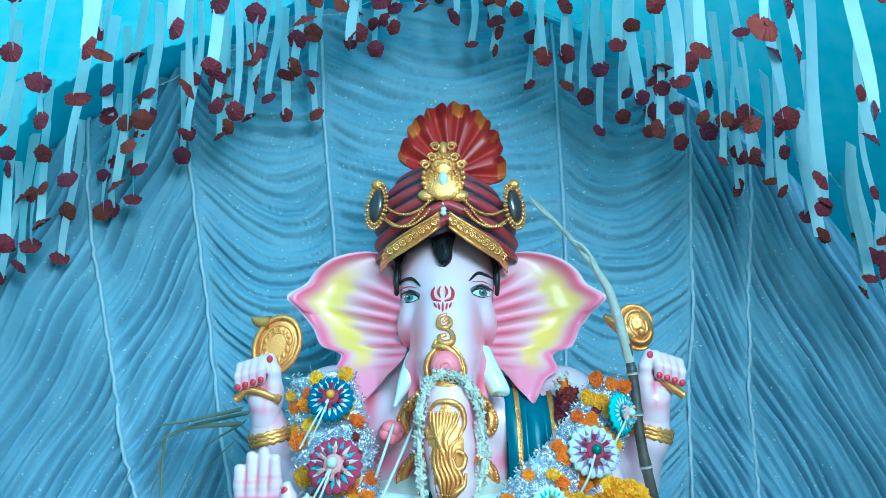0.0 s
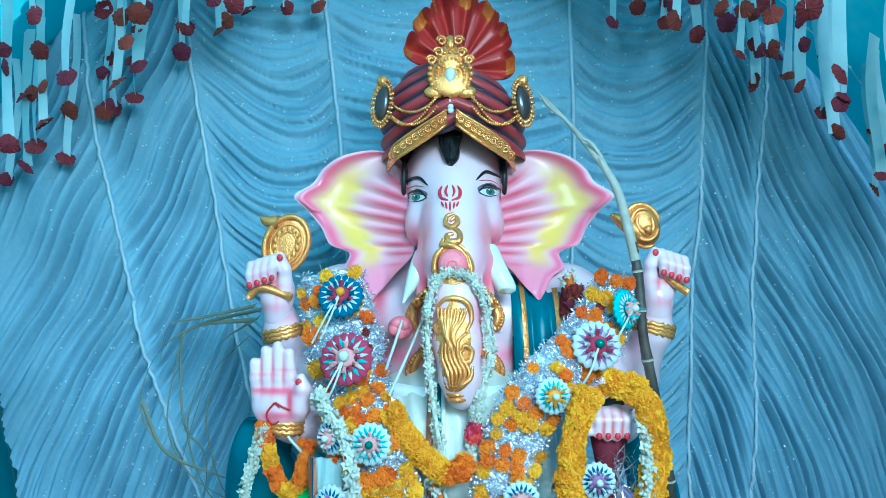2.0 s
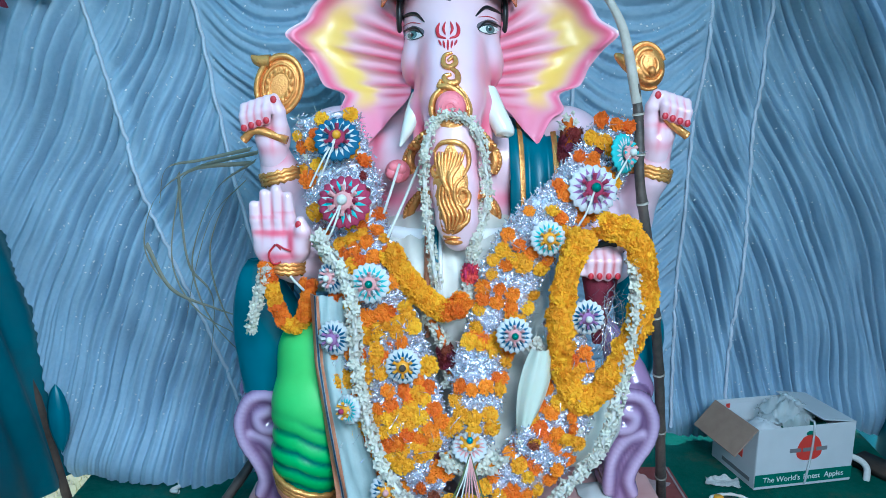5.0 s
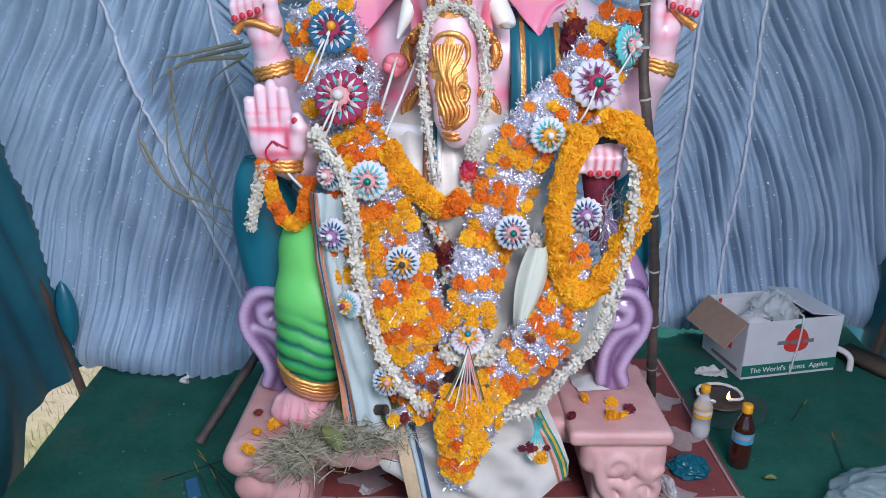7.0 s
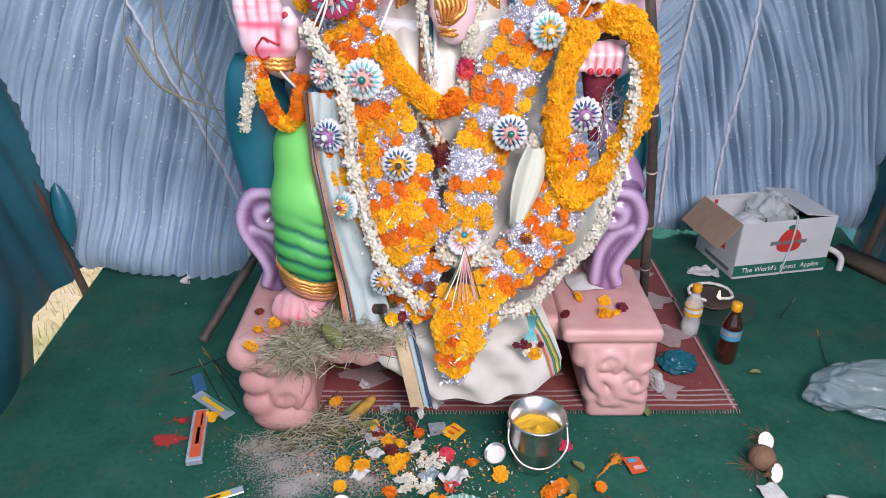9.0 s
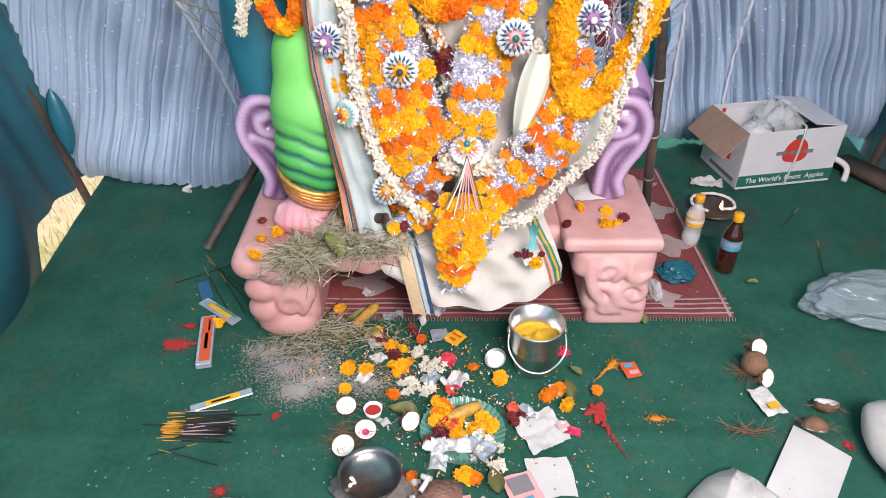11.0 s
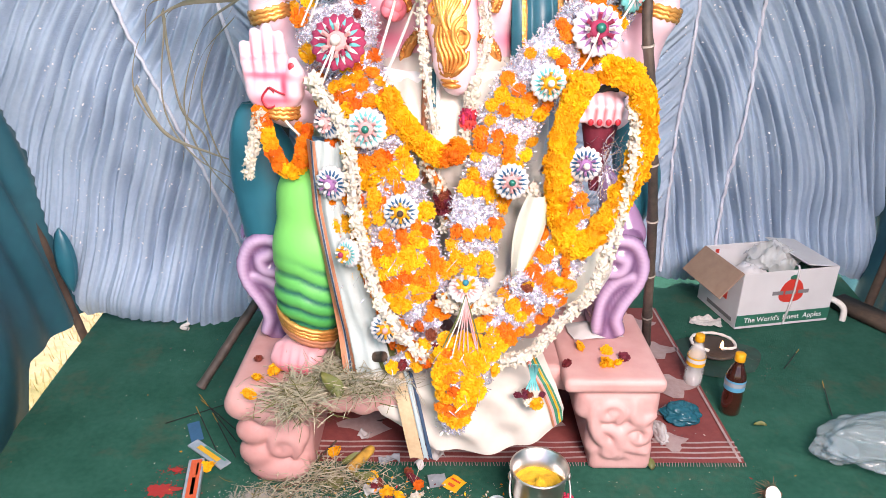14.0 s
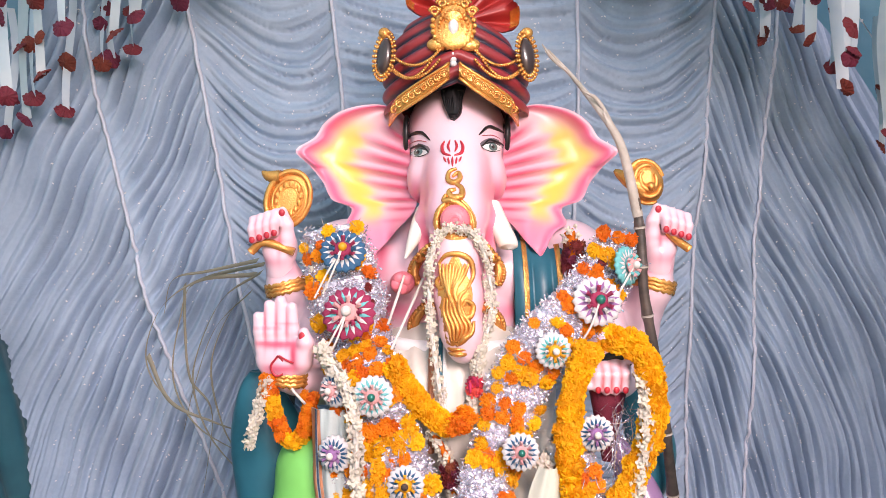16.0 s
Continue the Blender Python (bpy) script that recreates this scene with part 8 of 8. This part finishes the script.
    b.add(([Vector(q) + Vector((0.006 * noise.noise(Vector(q) * 30), 0.006 * noise.noise(Vector(q) * 31 + Vector((4, 0, 0))), 0.005 * noise.noise(Vector(q) * 40))) for q in v], f), BRICK)
    solo("stone_block", b, "rough brown stone block with a white cord", "stone", at=c0)
    b = Buf()
    b.add(tube(smooth_path([(-0.048, 0.907, 0.058), (-0.034, 0.929, 0.066), (-0.044, 0.944, 0.06), (-0.024, 0.936, 0.06)], 20), 0.006, 6), STRING)
    solo("cotton_wick", b, "twist of white cotton on the block", "wick", at=(c0.x, c0.y, 0.055))
    sheet((0.055, 0.883), (0.03, 0.10), 8, FELTPINK, "narrow printed pink paper strip", "paper_strip", "paper", 0.006, seed=9, bars=[(0, 0.02, 0.02, 0.03, PRINTBLUE)])
    # incense packets and sticks
    def box_pack(a, c, w, h, material, label, bars, name="incense_box"):
        a, c = Vector((*a, 0)), Vector((*c, 0))
        d = (c - a).normalized()
        s = Vector((-d.y, d.x, 0))
        m = Matrix.Translation(a) @ Matrix((d, s, Vector((0, 0, 1)))).transposed().to_4x4()
        L = (c - a).length
        t = thing(name, a, label, "box")
        b = Buf()
        b.add(moved(slab((0, -w / 2, 0.004), (L, w / 2, h), 0.0015, 1), m), material, False)
        part("sleeve", b, t)
        for x0, x1, y0, y1, mt in bars:
            q = Buf()
            q.add(moved(slab((x0 * L, y0 * w, h), (x1 * L, y1 * w, h + 0.0008), 0), m), mt, False)
            part("print_bar", q, t)
    box_pack((-0.646, 1.328), (-0.686, 1.526), 0.042, 0.022, SACHET, "orange-red incense box with white edges on the felt", [(0.06, 0.97, -0.38, 0.30, PRINTORANGE), (0.30, 0.62, -0.16, 0.06, WHITE), (0.66, 0.90, -0.22, -0.10, FELTPINK)])
    box_pack((-0.640, 1.183), (-0.497, 1.246), 0.024, 0.008, SACHET, "flat silvery incense packet with yellow print", [(0.25, 0.80, -0.35, 0.35, PRINTYELLOW), (0.34, 0.64, -0.15, 0.12, STRIPEGREEN)], "incense_packet")
    box_pack((-0.728, 1.611), (-0.602, 1.513), 0.036, 0.010, SACHET, "crushed silvery green incense packet", [(0.2, 0.8, -0.2, 0.2, PRINTYELLOW), (0.3, 0.9, 0.22, 0.40, STRIPEGREEN)], "incense_packet")
    box_pack((-0.758, 1.706), (-0.717, 1.622), 0.036, 0.006, FELTBLUE, "pale blue cardboard packet end", [], "incense_packet")
    bundle = thing("incense_sticks", (-0.600, 1.117, 0), "bundle of unlit black incense sticks with orange ends", "incense")
    for k in range(46):
        x0, y0 = -0.608, 1.122
        off = rnd.gauss(0, 0.016)
        ang = rnd.gauss(0.02, 0.09)
        a = Vector((x0 - 0.075 + rnd.uniform(-0.01, 0.01), y0 + off, 0.005 + 0.0035 * (k % 4)))
        d = Vector((math.cos(ang), math.sin(ang), rnd.uniform(-0.01, 0.01)))
        s = Buf()
        s.add(tube([a, a + d * 0.045], 0.0011, 5), STICKEND)
        s.add(tube([a + d * 0.045, a + d * (0.045 + rnd.uniform(0.10, 0.125))], 0.0018, 5), STICK if k % 5 else RUGLIGHT)
        part("stick", s, bundle)
    for p, q in (((-0.455, 1.166), (-0.595, 1.153)), ((-0.694, 1.041), (-0.613, 1.065)), ((-0.524, 1.012), (-0.641, 1.045)), ((-0.746, 1.135), (-0.659, 1.128)), ((-0.600, 1.617), (-0.740, 1.789)), ((-0.639, 1.564), (-0.742, 1.729)), ((-0.585, 1.551), (-0.681, 1.700)), ((-0.841, 1.700), (-0.661, 1.804)), ((-0.589, 1.644), (-0.727, 1.774)), ((1.223, 1.749), (1.269, 1.890)), ((1.190, 2.009), (1.273, 2.101))):
        b = Buf()
        b.add(tube([(*p, 0.006), (*q, 0.010)], 0.0016, 5), STICK)
        b.add(tube([(*q, 0.010), (q[0] + (q[0] - p[0]) * 0.3, q[1] + (q[1] - p[1]) * 0.3, 0.011)], 0.001, 5), STICKEND)
        solo("incense_stick", b, "single charcoal incense stick lying on the felt", "incense", at=(*p, 0.006), group="loose incense sticks")
    # steel tray at the front
    x, y = -0.468, 0.842
    t = thing("steel_tray", (x, y - 0.045, 0), "round polished steel tray with yellow turmeric pieces", "tray")
    b = Buf()
    b.add(lathe([(0, 0.004), (0.095, 0.004), (0.112, 0.020), (0.118, 0.021), (0.119, 0.024), (0.110, 0.024), (0.093, 0.008), (0, 0.008)], seg=48), STEEL)
    part("dish", b, t, local=True)
    for k in range(12):
        b = Buf()
        b.add(ell((rnd.gauss(-0.02, 0.022), 0.055 + rnd.gauss(0, 0.014), 0.014), (rnd.uniform(0.006, 0.013), 0.007, 0.006), 8, 6), PRINTYELLOW if k < 8 else SACHET)
        part("piece", b, t, local=True)
    # dropped powders
    def powder(spot, size, material, label, seed, stretch=(1, 1), tail=None):
        b = Buf()
        off = Vector((seed * 3.7, 0, 0))
        n = 40
        pts = [Vector((spot[0], spot[1], 0.0045))]
        for ring in (0.5, 1.0):
            for j in range(n):
                a = 6.283 * j / n
                r = size * ring * (0.8 + 0.7 * noise.noise(Vector((math.cos(a) * 1.7, math.sin(a) * 1.7, 0)) + off) + 0.35 * noise.noise(Vector((math.cos(a) * 6, math.sin(a) * 6, 4)) + off))
                pts.append(Vector((spot[0] + r * math.cos(a) * stretch[0], spot[1] + r * math.sin(a) * stretch[1], 0.0048 if ring < 1 else 0.0036)))
        f = [(0, 1 + j, 1 + (j + 1) % n) for j in range(n)] + [(1 + j, 1 + n + j, 1 + n + (j + 1) % n, 1 + (j + 1) % n) for j in range(n)]
        loose = material is ASH
        if not loose:
            b.add((pts, f), material)
        for _ in range(2600 if loose else 160):
            a, r = rnd.uniform(0, 6.28), abs(rnd.gauss(0, size * 1.1))
            p = Vector((spot[0] + r * math.cos(a) * stretch[0], spot[1] + r * math.sin(a) * stretch[1], 0.0035))
            k = rnd.uniform(0.0008, 0.0022 if loose else 0.003)
            b.add(ell(p, (k, k * rnd.uniform(0.6, 1.2), 0.0009), 5, 2), material)
        if tail:
            for k in range(50):
                s = k / 50
                p = Vector((*spot, 0.004)).lerp(Vector((*tail, 0.004)), s) + Vector((rnd.gauss(0, 0.004 * (1 - s)), rnd.gauss(0, 0.004 * (1 - s)), 0))
                b.add(ell(p, (0.007 * (1.1 - s), 0.007 * (1.1 - s), 0.0012), 6, 3), material)
        solo("spilled_powder", b, label, "powder", kind="stuff")
    powder((-0.748, 1.422), 0.034, POWDERRED, "red vermilion powder spilled on the felt", 1, (1.3, 0.9))
    powder((-0.739, 1.501), 0.012, POWDERRED, "red vermilion powder spilled on the felt", 2, (1.4, 0.8))
    powder((0.390, 1.184), 0.030, POWDERRED, "red vermilion powder spilled in a streak", 3, (0.9, 1.3), (0.442, 1.020))
    powder((-0.503, 0.946), 0.012, POWDERRED, "red vermilion powder spilled on the felt", 5)
    powder((-0.419, 1.163), 0.006, POWDERRED, "red vermilion powder spilled on the felt", 6)
    powder((0.978, 1.075), 0.008, POWDERRED, "red vermilion powder spilled on the felt", 7)
    powder((0.536, 1.156), 0.011, POWDERORANGE, "saffron powder spilled on the felt", 8, (1.6, 0.7))
    powder((0.470, 1.351), 0.011, POWDERORANGE, "saffron powder spilled on the felt", 9, (0.8, 1.2), (0.398, 1.277))
    for k, (q, s) in enumerate((((-0.427, 1.328), 0.05), ((-0.363, 1.361), 0.05), ((-0.329, 1.286), 0.04), ((-0.192, 1.276), 0.05), ((-0.487, 1.395), 0.03), ((-0.383, 1.246), 0.03))):
        powder(q, s, ASH, "grey ash scattered on the felt", 20 + k, (1.3, 0.8))
    # crumbs and petals trodden into the felt
    b = Buf()
    for _ in range(2600):
        px = rnd.gauss(0.02, 0.42)
        py = rnd.uniform(0.7, 2.2)
        if abs(px) > 1.25 or (py > 1.46 and abs(px) < 0.62):
            continue
        s = rnd.uniform(0.0006, 0.0020) * (1.8 if rnd.random() < 0.1 else 1)
        m = rnd.choice((ASH, JASMINE, POWDERORANGE, CLAY, ASH, POWDERRED, STRAW, COIR, CLAY, STRAW, COIR))
        a = rnd.uniform(0, 3.14)
        d, e = Vector((math.cos(a), math.sin(a), 0)) * s * rnd.uniform(1, 2.4), Vector((-math.sin(a), math.cos(a), 0)) * s
        c = Vector((px, py, 0.006))
        b.add(([c - d, c - e, c + d + Vector((0, 0, 0.001)), c + e], [(0, 1, 2, 3)]), m, False)
    solo("floor_litter", b, "tiny crumbs and petals scattered on the felt", "litter", kind="stuff")
    b = Buf()
    for _ in range(1300):
        if rnd.random() < 0.5:
            px, py = rnd.gauss(0.03, 0.10), rnd.gauss(1.16, 0.13)
        else:
            px, py = rnd.gauss(-0.12, 0.14), rnd.gauss(1.36, 0.06)
        if py > 1.47:
            continue
        s = rnd.uniform(0.002, 0.006)
        m = rnd.choice((YELLOW, ORANGE, JASMINE, JASMINE, DARKRED, HIBISCUS, LEAF, LEAF, STRAW, CREAM, BANANA, ORANGE, WOOD))
        q = Euler((rnd.gauss(0, 0.5), rnd.gauss(0, 0.5), rnd.uniform(0, 6.28))).to_matrix()
        c = Vector((px, py, 0.006 + abs(rnd.gauss(0, 0.004))))
        b.add(([c + q @ Vector(p) for p in ((-s, 0, 0), (0, -s * 0.55, 0.001), (s, 0, s * 0.3), (0, s * 0.55, 0.001))], [(0, 1, 2, 3)]), m, False)
    solo("fallen_petals", b, "loose petals and leaf bits among the offerings", "petals", kind="stuff")
    # straw and leaves round the foot and the fallen corner
    def straws(spots, label):
        b = Buf()
        for (px, py), z, n, sx, sy, length in spots:
            for _ in range(n):
                p = Vector((px + rnd.gauss(0, sx), py + rnd.gauss(0, sy), z + abs(rnd.gauss(0, 0.012))))
                a = rnd.uniform(0, 6.28)
                d = Vector((math.cos(a), math.sin(a) * 0.8, rnd.uniform(-0.35, 0.5)))
                strip(b, p, d, length * rnd.uniform(0.5, 1.2), rnd.uniform(0.0007, 0.0013), rnd, STRAW if rnd.random() < 0.8 else LEAF)
        solo("dry_grass_blades", b, label, "dry grass", kind="stuff")
    straws([((-0.265, 1.502), 0.315, 900, 0.055, 0.035, 0.07), ((-0.357, 1.415), 0.31, 700, 0.035, 0.03, 0.06), ((-0.188, 1.465), 0.31, 500, 0.05, 0.03, 0.06), ((-0.376, 1.449), 0.24, 300, 0.03, 0.012, 0.06)], "heap of dry sacred grass on the pink seat")
    straws([((-0.411, 1.418), 0.006, 170, 0.06, 0.03, 0.05), ((-0.304, 1.453), 0.006, 150, 0.04, 0.025, 0.05)], "dry grass stems strewn before the throne")
    straws([((-0.20, 1.45), 0.008, 160, 0.07, 0.03, 0.05), ((-0.33, 1.47), 0.02, 120, 0.05, 0.02, 0.07)], "tangled dry stems and leaf bits by the mat")

    def leaf(p, size, turn, tilt, label="wilting green betel leaf"):
        b = Buf()
        rot = Matrix.Rotation(turn, 3, "Z") @ Matrix.Rotation(tilt, 3, "X")

        def fn(u, v):
            w = math.sin(math.pi * v ** 0.8) ** 0.8 * 0.42
            q = Vector(((u - 0.5) * 2 * w * size, (v - 0.5) * size * 1.5, size * (0.25 * (2 * u - 1) ** 2 + 0.12 * math.sin(v * 5))))
            return Vector(p) + rot @ q + Vector((0, 0, 0.006))
        b.add(grid(fn, 9, 12), LEAF)
        solo("betel_leaf", b, label, "leaf", at=p, group="wilting leaves")
    for p, s, a, ti in (((-0.262, 1.570, 0.36), 0.05, 0.2, 1.1), ((-0.137, 1.523, 0.36), 0.06, 0.1, 1.2), ((-0.184, 1.561, 0.38), 0.05, -0.4, 1.0), ((-0.277, 1.424, 0.335), 0.055, 0.9, 0.7), ((-0.206, 1.453, 0.006), 0.05, 1.2, 0.2), ((-0.287, 1.446, 0.006), 0.05, 0.4, 0.2), ((-0.099, 1.172, 0.006), 0.05, 1.4, 0.2), ((-0.243, 1.526, 0.006), 0.05, 2.0, 0.3), ((0.588, 1.528, 0.006), 0.03, 0.3, 0.6), ((0.120, 0.965, 0.006), 0.045, 0.2, 0.2), ((0.330, 1.246, 0.006), 0.04, 0.1, 0.4), ((0.358, 1.312, 0.006), 0.026, 0.8, 0.3), ((0.230, 1.619, 0.01), 0.04, 1.3, 0.2), ((0.975, 1.698, 0.004), 0.025, 1.4, 0.1)):
        leaf(p, s, a, ti)
    b = Buf()
    b.add(tube(smooth_path([(-0.229, 1.526, 0.012), (-0.251, 1.489, 0.016), (-0.207, 1.565, 0.016), (-0.197, 1.586, 0.012)], 14), [0.004 + 0.012 * math.sin(math.pi * (i + 1) / 15) for i in range(14)], 8), BANANA)
    solo("banana_peel", b, "overripe banana with brown patches near the mat", "banana", at=(-0.229, 1.526, 0))
    for p, q in (((-0.404, 1.372), (-0.307, 1.618)), ((-0.443, 1.417), (-0.271, 1.453)), ((-0.501, 1.464), (-0.359, 1.501))):
        b = Buf()
        b.add(tube(smooth_path([(*p, 0.008), ((p[0] + q[0]) / 2, (p[1] + q[1]) / 2 + 0.01, 0.018), (*q, 0.010)], 10), 0.0028, 6), WOOD)
        solo("dry_twig", b, "thin dark twig before the throne", "twig", at=(*p, 0))
    # short stick between the foot and the cloth
    b = Buf()
    b.add(tube([(-0.235, 1.535, 0.345), (-0.17, 1.505, 0.375), (-0.145, 1.49, 0.385)], 0.014, 10), WOOD)
    solo("short_stick", b, "short dark stick lying by the statue's foot", "stick", at=(-0.2, 1.52, 0.33))
    # right edge: plank, drum and tarp beyond the stage
    b = Buf()
    b.add(moved(slab((-0.22, -0.05, -0.02), (0.22, 0.05, 0.02), 0.006), Matrix.Translation((1.72, 2.30, 0.02)) @ Matrix.Rotation(radians(-62), 4, "Z")), WOOD)
    solo("wooden_plank", b, "worn brown wooden plank at the stage edge", "plank", at=(1.72, 2.3, 0))
    b = Buf()
    b.add(lathe([(0, -0.36), (0.12, -0.36), (0.13, -0.2), (0.13, -0.05), (0.115, -0.02), (0, -0.02)], (1.80, 2.12, 0), 28), DULLSTEEL)
    solo("metal_drum", b, "dull steel drum standing beside the stage", "drum", at=(1.80, 2.12, -0.36))


offerings()
